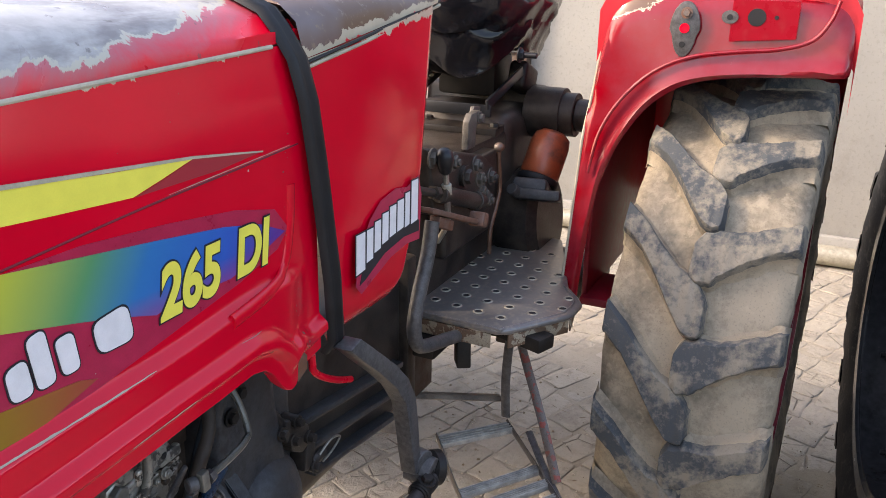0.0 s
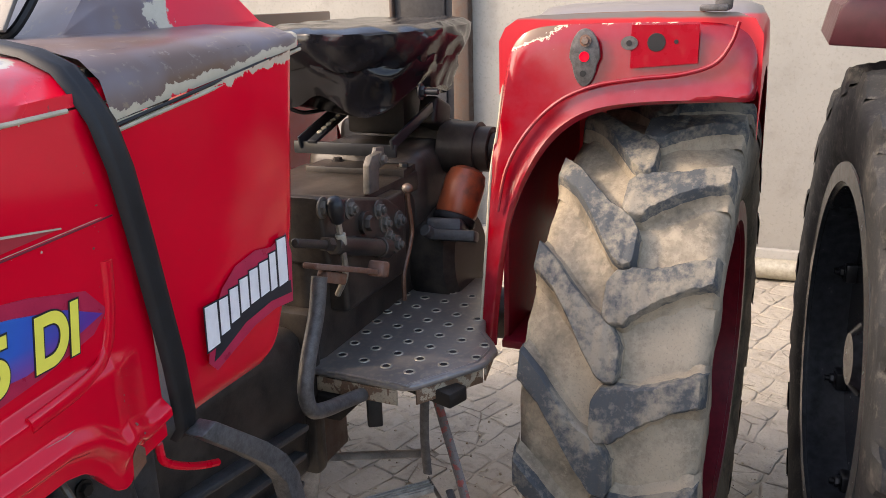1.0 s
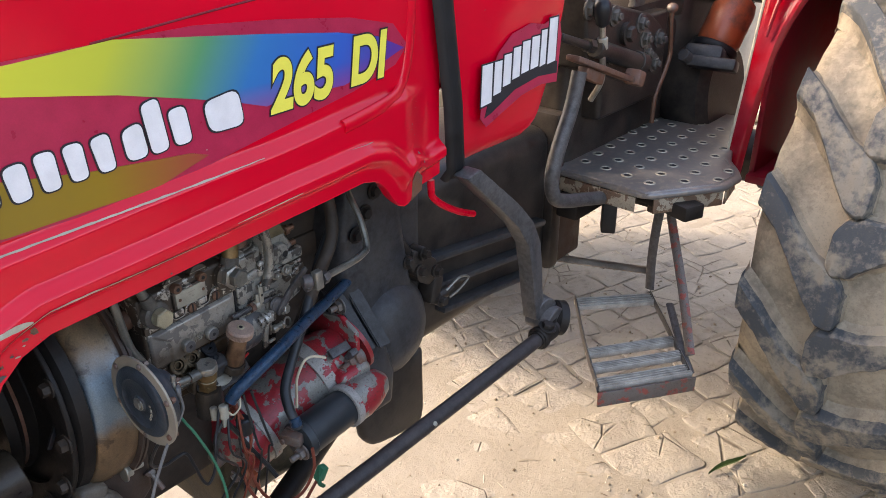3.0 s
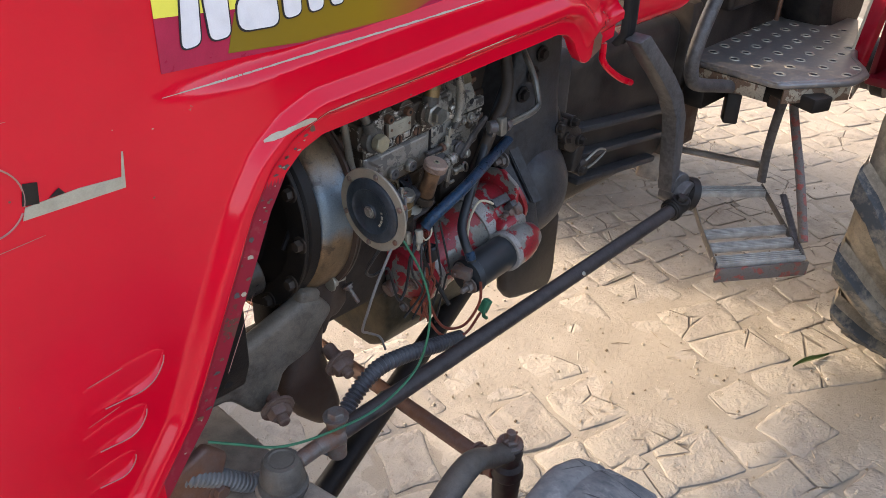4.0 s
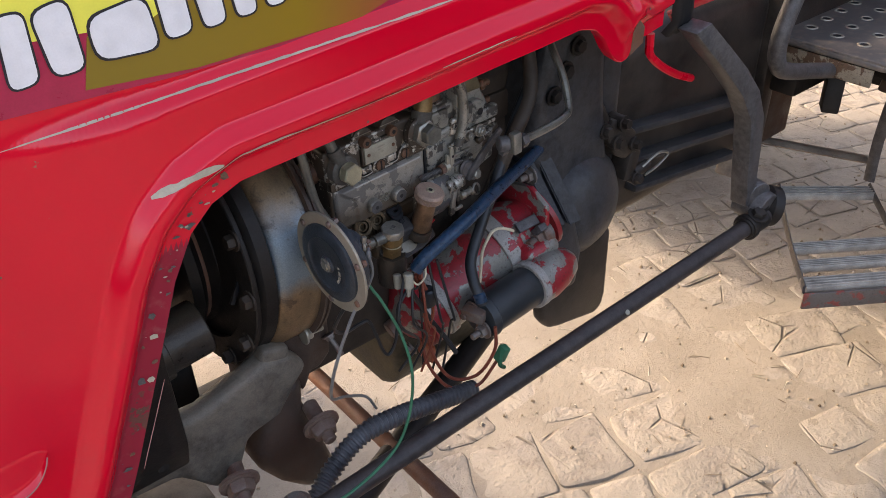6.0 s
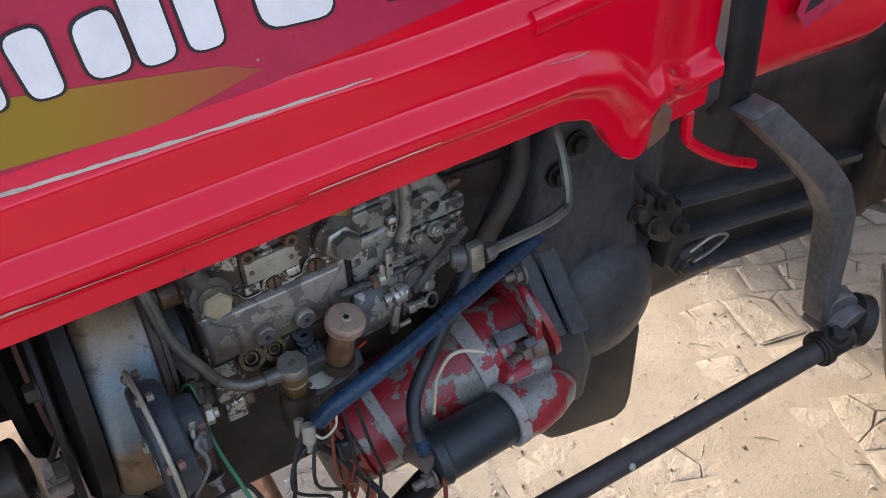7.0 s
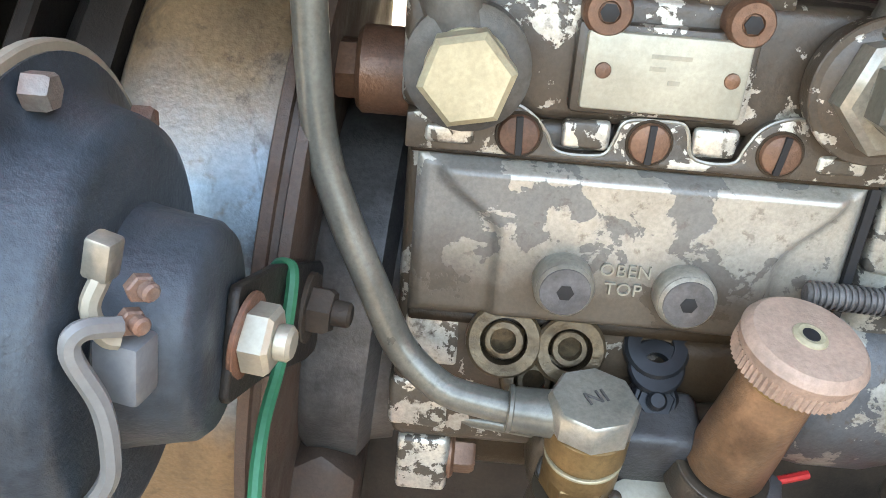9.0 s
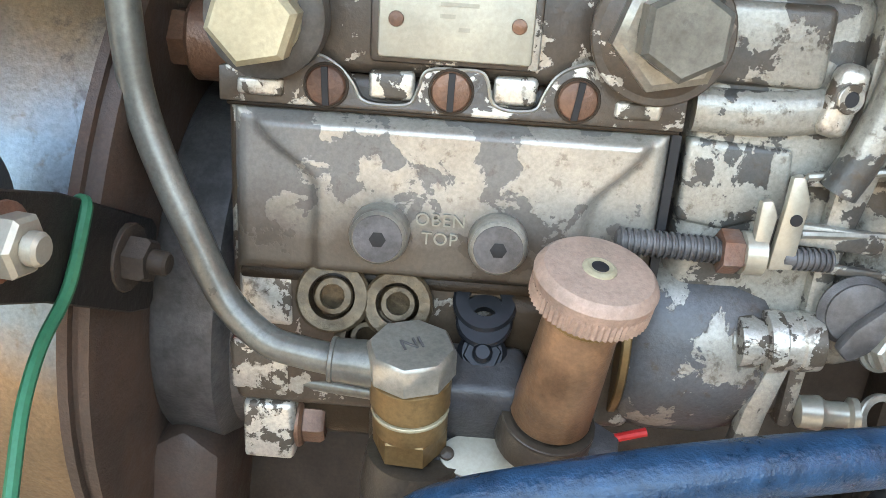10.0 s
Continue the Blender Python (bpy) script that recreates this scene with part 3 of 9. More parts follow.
def prism(poly, axis, lo, hi, bev=0.0, seg=2):
    """A flat outline, given in the two axes that are not `axis`, drawn out from lo to hi."""
    bm = bmesh.new()
    k = "xyz".index(axis)

    def at(u, v, w):
        q = [u, v]
        q.insert(k, w)
        return q

    a = [bm.verts.new(at(u, v, lo)) for u, v in poly]
    b = [bm.verts.new(at(u, v, hi)) for u, v in poly]
    n = len(poly)
    bm.faces.new(a)
    bm.faces.new(list(reversed(b)))
    for i in range(n):
        bm.faces.new((a[i], b[i], b[(i + 1) % n], a[(i + 1) % n]))
    bmesh.ops.recalc_face_normals(bm, faces=bm.faces)
    if bev:
        rim = [e for e in bm.edges if len(e.link_faces) == 2 and e.calc_face_angle(0) > 0.5]
        bmesh.ops.bevel(bm, geom=rim, offset=bev, segments=seg, affect="EDGES", profile=0.5)
    return bm


def ring_of(p, d, r_in, r_out, h, n=28):
    """A washer or band."""
    bm = bmesh.new()
    e = min(h, r_out - r_in) * 0.2
    prof = [(0, r_in), (0, r_out - e), (e, r_out), (h - e, r_out), (h, r_out - e), (h, r_in)]
    rings = [[bm.verts.new((r * math.cos(2 * math.pi * i / n), r * math.sin(2 * math.pi * i / n), a)) for i in range(n)] for a, r in prof]
    for j in range(len(prof)):
        lo, hi = rings[j], rings[(j + 1) % len(prof)]
        for i in range(n):
            bm.faces.new((lo[i], lo[(i + 1) % n], hi[(i + 1) % n], hi[i]))
    bmesh.ops.recalc_face_normals(bm, faces=bm.faces)
    bmesh.ops.transform(bm, matrix=Matrix.Translation(p) @ frame_of(d), verts=bm.verts)
    return bm


def hexagon(p, d, r, h, turn=0.0):
    """A hexagonal bolt head or nut from p along d, with a turned crown."""
    bm = lathe([(0, r), (h * 0.82, r), (h, r * 0.86)], (0, 0, 0), (0, 0, 1), 6)
    bmesh.ops.transform(bm, matrix=Matrix.Translation(p) @ frame_of(d) @ pose(0, 0, 0, 0, 0, turn), verts=bm.verts)
    return bm


def bolt(p, d, r, h=None, washer=True, stud=0.0):
    d = V(d).normalized()
    h = h or r * 0.9
    parts = [hexagon(p, d, r, h, random.uniform(0, 60))]
    if washer:
        parts.append(rod(V(p) - d * 0.0008, V(p) + d * r * 0.22, r * 1.45, n=16, bev=0.0003))
    if stud:
        parts.append(rod(V(p) + d * h * 0.9, V(p) + d * (h + stud), r * 0.52, n=12, bev=0.0008))
    return join(*parts)


def moved(bm, m):
    bmesh.ops.transform(bm, matrix=m, verts=bm.verts)
    return bm


def roughen(bm, amount, scale):
    """Shifts the vertices a little, so that nothing is quite straight."""
    bm.normal_update()
    for v in bm.verts:
        v.co += v.normal * amount * noise.noise(v.co * scale)
    return bm


def sstep(a, b, v):
    t = max(0.0, min(1.0, (v - a) / (b - a)))
    return t * t * (3 - 2 * t)


WORLD_OF = {}


def thing(name, loc, label, category, group="", kind=""):
    ob = new(name)
    ob.location, ob.empty_display_size = loc, 0.05
    WORLD_OF[ob] = Matrix.Translation(loc)
    return tagged(ob, label, category, group, kind)


# pump's neighbours laid out on slanted axes, shifted level to fit the camera's view
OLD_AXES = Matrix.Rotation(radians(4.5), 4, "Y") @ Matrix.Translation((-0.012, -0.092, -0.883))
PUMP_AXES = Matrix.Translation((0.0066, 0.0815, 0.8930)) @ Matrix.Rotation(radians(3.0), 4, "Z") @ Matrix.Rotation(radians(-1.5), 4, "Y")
VIEW_FITS = {"loose": PUMP_AXES @ OLD_AXES, "case": PUMP_AXES @ Matrix.Translation((-0.009, -0.004, -0.006)) @ OLD_AXES,
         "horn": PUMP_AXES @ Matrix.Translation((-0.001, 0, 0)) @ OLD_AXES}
VIEW_FIT = {"now": ""}


def view_fitted(p):
    """Point shifted to fit the view; hoses and wires less towards far ends."""
    q = VIEW_FITS[VIEW_FIT["now"]] @ p
    return p.lerp(q, sstep(0.26, 0.10, p.x) * sstep(0.68, 0.76, p.z)) if VIEW_FIT["now"] == "loose" else q


def part(name, bm, material, parent=None, label="", smooth=38):
    """One bmesh, in world coordinates, as one mesh object under its thing or part."""
    if VIEW_FIT["now"]:
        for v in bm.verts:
            v.co = view_fitted(v.co)
    me = bpy.data.meshes.new(name)
    bm.normal_update()
    for f in bm.faces:
        f.smooth = smooth > 0
    if smooth:
        lim = radians(smooth)
        for e in bm.edges:
            e.smooth = not (len(e.link_faces) == 2 and e.calc_face_angle(0) > lim)
    bm.to_mesh(me)
    bm.free()
    for m in material if isinstance(material, (list, tuple)) else [material]:
        me.materials.append(m)
    ob = new(name, me)
    if parent is not None:
        ob.parent = parent
        ob.matrix_parent_inverse = WORLD_OF.get(parent, Matrix.Identity(4)).inverted()
    return tagged(ob, label) if label else ob

# ---- setting ----
def build_setting():
    # one sheet: fine and uneven near the tractor, coarse out to the horizon
    xs = [-60, -20, -6, -3] + [-1.2 + 0.035 * i for i in range(130)] + [3.6, 4.4, 6, 20, 60]
    ys = [-60, -20, -6, -2.5] + [-1.1 + 0.035 * i for i in range(66)] + [1.5, 2.2, 4, 8, 20, 60]
    g = bmesh.new()
    rows = []
    for x in xs:
        row = []
        for y in ys:
            z = -0.0036 + 0.0020 * sstep(1.45, 0.95, x) + 0.0048 * noise.noise((x * 2.2, y * 2.2, 0.7)) + 0.0034 * noise.noise((x * 11, y * 11, 2.2))
            row.append(g.verts.new((x, y, min(z, 0.0035))))
        rows.append(row)
    for a, b in zip(rows, rows[1:]):
        for j in range(len(ys) - 1):
            g.faces.new((a[j], b[j], b[j + 1], a[j + 1]))
    ground = part("ground", g, M["sand"], smooth=60)
    tagged(ground, "pale dusty sand bedding between worn paving stones", "ground", kind="structure")
    # lime-plastered yard wall behind the tractor
    w = join(span((4.25, -6, -0.05), (4.5, 7, 3.6), 0.01))
    wall = tagged(part("wall_east", w, M["plaster"]), "rough pale lime-plastered yard wall in daylight", "wall", kind="structure")
    # unseen dark walls, added to keep low sky out of the hood's reflections
    for nm, a, b in (("unseen_wall_south", (-9, -6.6, -0.05), (4.25, -6.35, 2.0)), ("unseen_wall_west", (-9.2, -6.6, -0.05), (-8.95, 9, 2.0))):
        tagged(part(nm, span(a, b, 0.01), M["sky_screen"]), "unseen dark wall added to cut low sky reflections", "wall", kind="structure")
    return ground, wall


GROUND, WALL = build_setting()

# ---- the tractor ----
TRACTOR = thing("tractor", (0.5, 0.3, 0.0), "worn red farm tractor with faded bonnet and open engine bay", "tractor")
CY = 0.30                                   # centre line of the tractor

# outline of the hood's lower edge: x, z from the nose seam to the strap
EDGE = [(-0.566, 0.637), (-0.47, 0.627), (-0.437, 0.628), (-0.405, 0.658), (-0.349, 0.734), (-0.327, 0.784), (-0.298, 0.856), (-0.259, 0.952), (-0.238, 0.988),
        (-0.217, 1.006), (-0.19, 1.016), (-0.08, 1.022), (0.0, 1.028), (0.086, 1.034), (0.143, 1.037), (0.198, 1.041), (0.220, 1.036), (0.235, 1.023), (0.245, 1.007), (0.257, 0.993),
        (0.268, 0.988), (0.279, 0.990), (0.285, 1.000), (0.289, 1.009), (0.304, 1.001), (0.328, 1.001), (0.356, 1.006)]


def edge_z(x):
    for (a, za), (b, zb) in zip(EDGE, EDGE[1:]):
        if a <= x <= b:
            return za + (zb - za) * (x - a) / (b - a)
    return EDGE[0][1] if x < EDGE[0][0] else EDGE[-1][1]


def edge_distance(x, z):
    best = 9.0
    for (a, za), (b, zb) in zip(EDGE, EDGE[1:]):
        dx, dz = b - a, zb - za
        t = max(0.0, min(1.0, ((x - a) * dx + (z - za) * dz) / (dx * dx + dz * dz)))
        best = min(best, math.hypot(x - a - t * dx, z - za - t * dz))
    return best


def shoulder_z(x):
    """Height of the seam between the hood's side and the bonnet top."""
    return 1.350 + (x + 0.566) * 0.050 if x < 0.36 else 1.396 + (x - 0.36) * 0.06


def panel_y(x, z):
    """How far the side stands out: a pressed ridge low down, and a raised rim along the lower edge."""
    d = edge_distance(x, z)
    y = 0.0
    ridge = 1.0935 + 0.022 * sstep(-0.34, 0.10, x) + 0.016 * sstep(0.05, 0.26, x)
    y -= 0.013 * sstep(ridge + 0.007, ridge - 0.007, z) * sstep(-0.385, -0.24, x) * sstep(0.33, 0.27, x)
    y -= 0.013 * sstep(0.052, 0.038, d) - 0.012 * sstep(0.031, 0.017, d)
    y += 0.012 * sstep(1.30, 1.42, z)
    return y


def hood_side(x0, x1, name, flip=False):
    nx, nz = int((x1 - x0) / 0.0042), 150
    bm = bmesh.new()
    rows = []
    for i in range(nx + 1):
        x = x0 + (x1 - x0) * i / nx
        zb, zt = edge_z(x), shoulder_z(x)
        col = [bm.verts.new((x, panel_y(x, zb) + 0.016, zb + 0.002)), bm.verts.new((x, panel_y(x, zb) + 0.003, zb))]
        for j in range(nz + 1):
            s = (j / nz) ** 1.35
            z = zb + 0.002 + (zt - zb - 0.002) * s
            dent = 0.0005 * noise.noise((x * 6, z * 6, 1.3))
            col.append(bm.verts.new((x, panel_y(x, z) + dent, z)))
        rows.append(col)
    for a, b in zip(rows, rows[1:]):
        for j in range(len(a) - 1):
            bm.faces.new((a[j], b[j], b[j + 1], a[j + 1]))
    if flip:
        bmesh.ops.scale(bm, vec=(1, -1, 1), verts=bm.verts)
        bmesh.ops.translate(bm, vec=(0, 2 * CY, 0), verts=bm.verts)
    bmesh.ops.recalc_face_normals(bm, faces=bm.faces)
    return bm


HOOD = part("hood_side", hood_side(-0.562, 0.352, "a"), M["hood_red"], TRACTOR, "glossy red hood side with stickers and a wide arch", smooth=60)
HOOD.data.materials.append(M["red_rim"])
for poly in HOOD.data.polygons:
    c = poly.center
    if c.z < 0.985 and c.x > -0.41 and edge_distance(c.x, c.z) < 0.021 + 0.004 * noise.noise((c.x * 30, c.z * 30, 2.0)):
        poly.material_index = 1
part("hood_side", hood_side(-0.562, 0.352, "b", True), M["red"], TRACTOR, smooth=60)


def arch_section(x, drop=0.0):
    """Bonnet cross-section from one shoulder over the top to the other."""
    z0 = shoulder_z(x)
    k = 1.453 - 0.012 * sstep(0.0, -0.5, x)
    pts = [(0.012, z0 + 0.001), (0.013, z0 + 0.014), (0.020, k - 0.046), (0.034, k - 0.029), (0.070, k - 0.014), (0.123, k - 0.005), (0.18, k), (0.30, k + 0.004)]
    return pts + [(2 * CY - y, z) for y, z in reversed(pts[:-1])]


def bonnet():
    bm = bmesh.new()
    rows = []
    for i in range(61):
        x = -0.562 + 0.914 * i / 60
        rows.append([bm.verts.new((x, y, z + 0.0015 * noise.noise((x * 5, y * 5, 4)))) for y, z in arch_section(x)])
    for a, b in zip(rows, rows[1:]):
        for j in range(len(a) - 1):
            bm.faces.new((a[j], b[j], b[j + 1], a[j + 1]))
    bmesh.ops.recalc_face_normals(bm, faces=bm.faces)
    return bm


part("bonnet_top", bonnet(), M["bonnet"], TRACTOR, "sun-bleached chalky grey bonnet top, red at its edge", smooth=60)
# bare seam where the top meets the side
part("seam_edge", tube([(x, 0.0095, shoulder_z(x) + 0.0005) for x in (-0.56, -0.3, -0.1, 0.1, 0.29)], 0.0026, 8), M["primer"], TRACTOR, "bare worn edge of the bonnet")


def wear_strip(x0, x1, height, wide, seed, step=0.003, gaps=0.42):
    """A ragged ribbon of bare primer lying on the hood, broken where the paint still holds."""
    bm = bmesh.new()
    n = max(3, int((x1 - x0) / step))
    last = None
    for i in range(n + 1):
        x = x0 + (x1 - x0) * i / n
        a = noise.noise((x * 45, seed, 0.3)) * 0.5 + noise.noise((x * 160, seed, 7.7)) * 0.5
        w = wide * max(0.0, 0.70 + 0.55 * a) * min(1.0, 5 * i / n + 0.15, 5 * (n - i) / n + 0.15)
        z = height(x) + 0.12 * wide * noise.noise((x * 90, seed, 3.1))
        if w < wide * gaps * 0.5:
            last = None
            continue
        row = [bm.verts.new((x, panel_y(x, z + s * w) - 0.0007, z + s * w)) for s in (-0.5, 0.0, 0.5)]
        if last:
            for k in range(2):
                bm.faces.new((last[k], row[k], row[k + 1], last[k + 1]))
        last = row
    bmesh.ops.recalc_face_normals(bm, faces=bm.faces)
    bmesh.ops.delete(bm, geom=[v for v in bm.verts if not v.link_faces], context="VERTS")
    return bm


part("ridge_wear", wear_strip(-0.36, 0.07, lambda x: 1.1085 + 0.047 * (x + 0.0), 0.0019, 1.0), M["primer"], HOOD, "paint worn off along the pressed ridge")
part("corner_wear", wear_strip(-0.263, -0.204, lambda x: 1.0425 - 4.6 * (x + 0.212) ** 2, 0.0075, 5.0, 0.002), M["primer"], HOOD, "paint knocked off the arch corner to bare primer")
part("corner_wear", wear_strip(-0.325, -0.285, lambda x: 0.872 + 2.35 * (x + 0.285), 0.003, 8.0, 0.002), M["ghost"], HOOD)
part("panel_bead", tube([(x, panel_y(x, z) + 0.0015, z) for x, z in ((0.17, 1.117), (0.224, 1.125), (0.262, 1.131), (0.281, 1.140), (0.290, 1.157), (0.296, 1.182), (0.300, 1.208), (0.302, 1.238))], 0.009, 12, 6, flat=0.55, up=(0, 1, 0)), M["hood_red"], HOOD, "pressed bead that ends the recessed panel", smooth=70)
# the fold's dark groove and pale highlight, put on as coloured lines
part("panel_fold", tube([(-0.10, -0.0006, 1.2515), (0.067, -0.0006, 1.266), (0.20, -0.0006, 1.2745), (0.318, -0.0004, 1.2825)], 0.0011, 6), M["red_dark"], HOOD, "fine pressed fold line")
part("fold_wear", wear_strip(0.10, 0.315, lambda x: 1.2705 + 0.0655 * (x - 0.10), 0.0012, 3.0), M["primer"], HOOD)


def nose():
    """The front cowl before the seam, rounded into the grille."""
    bm = bmesh.new()
    rows = []
    for i in range(25):
        s = i / 24
        ang = s * math.pi / 2
        cx, cy, r = -0.80, 0.16, 0.16
        if s < 0.5:
            x, y = -0.5655 - (0.2345) * (s / 0.5), 0.002 - 0.004 * math.sin(s / 0.5 * math.pi)
        else:
            a2 = (s - 0.5) / 0.5 * math.pi / 2
            x, y = cx - r * math.sin(a2), cy - r * math.cos(a2) + 0.002
        col = []
        for j in range(33):
            z = 0.634 + 0.721 * j / 32
            rim = 0.010 * sstep(0.05, 0.03, z - 0.634) - 0.005 * sstep(0.024, 0.008, z - 0.634)
            nx_, ny_ = (0, -1) if s < 0.5 else (-math.sin((s - 0.5) * math.pi), -math.cos((s - 0.5) * math.pi))
            col.append(bm.verts.new((x + nx_ * rim, y + ny_ * rim, z)))
        top = [(0.02, 1.392), (0.05, 1.425), (0.12, 1.438)]
        for k, (dy, z) in enumerate(top):
            col.append(bm.verts.new((x + (0.0 if s < 0.5 else dy * 0.8 * math.sin((s - 0.5) * math.pi)), y + dy, z)))
        col.append(bm.verts.new((min(x + 0.2, -0.569) if s > 0.5 else x, CY, 1.44)))
        rows.append(col)
    for a, b in zip(rows, rows[1:]):
        for j in range(len(a) - 1):
            bm.faces.new((a[j], b[j], b[j + 1], a[j + 1]))
    other = bm.copy()
    bmesh.ops.scale(other, vec=(1, -1, 1), verts=other.verts)
    bmesh.ops.translate(other, vec=(0, 2 * CY, 0), verts=other.verts)
    bm = join(bm, other)
    bmesh.ops.recalc_face_normals(bm, faces=bm.faces)
    return bm


NOSE = part("nose_cowl", nose(), M["red"], TRACTOR, "red front cowl with punched vent slots", smooth=50)
part("grille", span((-0.955, 0.17, 0.66), (-0.94, 0.43, 1.38), 0.01), M["black"], TRACTOR)
part("vent_screw", join(rod((-0.591, 0.006, 0.732), (-0.591, -0.004, 0.732), 0.011), rod((-0.591, -0.003, 0.732), (-0.591, -0.006, 0.732), 0.006)), M["brass"], NOSE)
for k in range(3):
    part("vent_slot", join(span((-0.70, -0.0005, 0.738 + 0.046 * k), (-0.648, 0.012, 0.752 + 0.046 * k), 0.006)), M["steel_dark"], NOSE)
    part("slot_rim", tube([(-0.70, -0.001, 0.735 + 0.046 * k), (-0.655, -0.0015, 0.735 + 0.046 * k), (-0.6435, -0.0015, 0.745 + 0.046 * k), (-0.655, -0.0015, 0.755 + 0.046 * k), (-0.70, -0.001, 0.755 + 0.046 * k)], 0.004, 8, 6), M["red"], NOSE)


LOUVRE_UP = [(-0.466, 0.844), (-0.431, 0.852), (-0.405, 0.854), (-0.391, 0.852), (-0.385, 0.845)]
LOUVRE_LOW = [(-0.470, 0.808), (-0.436, 0.8095), (-0.412, 0.8125), (-0.398, 0.822), (-0.3852, 0.844)]


def along(line, u):
    f = u * (len(line) - 1)
    i = min(int(f), len(line) - 2)
    return V(line[i]).lerp(V(line[i + 1]), f - i)


def louvre(shift, size):
    """A pressed scoop that swells out of the panel and ends in a steep lower lip."""
    bm = bmesh.new()
    up, low = smooth_line([V((x, 0, z)) for x, z in LOUVRE_UP], 6), smooth_line([V((x, 0, z)) for x, z in LOUVRE_LOW], 6)
    rows, lip = [], []
    for i in range(31):
        u = i / 30
        a, b = along(up, u), along(low, u)
        col = []
        for j in range(17):
            v = j / 16
            p = a.lerp(b, v)
            h = (0.0010 * v + 0.0042 * sstep(0.76, 0.94, v)) * sstep(1.0, 0.95, v) * sstep(0.0, 0.5, u) * (0.35 + 0.65 * sstep(1.0, 0.90, u))
            x, z = -0.43 + (p.x + 0.43) * size + shift[0], 0.83 + (p.z - 0.83) * size + shift[1]
            col.append(bm.verts.new((x, panel_y(x, z) + 0.0006 - 0.0010 * sstep(0.0, 0.15, v) - h, z)))
        lip.append(tuple(col[15].co + V((0, -0.0004, 0))))
        rows.append(col)
    for a, b in zip(rows, rows[1:]):
        for j in range(16):
            bm.faces.new((a[j], b[j], b[j + 1], a[j + 1]))
    bmesh.ops.recalc_face_normals(bm, faces=bm.faces)
    return bm, lip


for shift, size in (((0, 0), 1.0), ((-0.018, -0.050), 0.80), ((-0.030, -0.096), 0.62)):
    bm, lip = louvre(shift, size)
    LV = part("louvre", bm, M["hood_red"], HOOD, smooth=70)
    part("lip_wear", tube(lip[4:-1], 0.0006, 5, 1), M["ghost"], LV, "bare scuffed lip")

# rubber strip between bonnet and tank cowl
def strap():
    sec = arch_section(0.34)
    half = [(0.010, 0.992), (-0.004, 1.01), (-0.010, 1.10), (-0.010, 1.25), (-0.008, 1.33), (0.000, 1.378)] + [(y, z + 0.004) for y, z in sec[2:8]]
    path = half + [(2 * CY - y, z) for y, z in reversed(half[:-1])]
    bm = bmesh.new()
    rows = []
    for i, (y, z) in enumerate(path):
        a, b = path[max(i - 1, 0)], path[min(i + 1, len(path) - 1)]
        t = V((0, b[0] - a[0], b[1] - a[1])).normalized()
        nrm = V((0, -t.z, t.y))
        lean = 0.0 if z > 1.37 else (1.38 - z) * 0.16
        x = 0.304 + lean if z <= 1.38 else 0.304 - (z - 1.38) * 0.1
        w = 0.034
        cols = []
        for u, h in ((0, 0.0), (0.08, 0.007), (0.3, 0.009), (0.5, 0.006), (0.7, 0.009), (0.92, 0.007), (1, 0.0)):
            q = V((x + w * u, y, z)) + nrm * h
            cols.append(bm.verts.new(q))
        rows.append(cols)
    for a, b in zip(rows, rows[1:]):
        for j in range(6):
            bm.faces.new((a[j], b[j], b[j + 1], a[j + 1]))
    bmesh.ops.recalc_face_normals(bm, faces=bm.faces)
    return bm


part("rubber_strip", strap(), M["rubber"], TRACTOR, "black rubber strip over the joint of bonnet and tank cowl", smooth=60)


def joint_band():
    """Sheet that closes the gap under the rubber strip, a little below both panels."""
    bm = bmesh.new()
    rows = [[bm.verts.new((x, y + 0.005 * (1 if y < CY else -1), z - 0.007)) for y, z in arch_section(0.34)] for x in (0.30, 0.345, 0.40)]
    for a, b in zip(rows, rows[1:]):
        for j in range(len(a) - 1):
            bm.faces.new((a[j], b[j], b[j + 1], a[j + 1]))
    bmesh.ops.recalc_face_normals(bm, faces=bm.faces)
    return bm


part("joint_band", joint_band(), M["cowl"], TRACTOR, "worn sheet under the rubber strip", smooth=60)

# tank cowl: side, worn top, dash housing
TANK_EDGE = [(0.372, 0.998), (0.395, 0.997), (0.50, 1.001), (0.595, 1.006), (0.615, 1.016), (0.632, 1.038), (0.660, 1.105), (0.682, 1.177), (0.704, 1.30), (0.722, 1.40), (0.730, 1.425)]


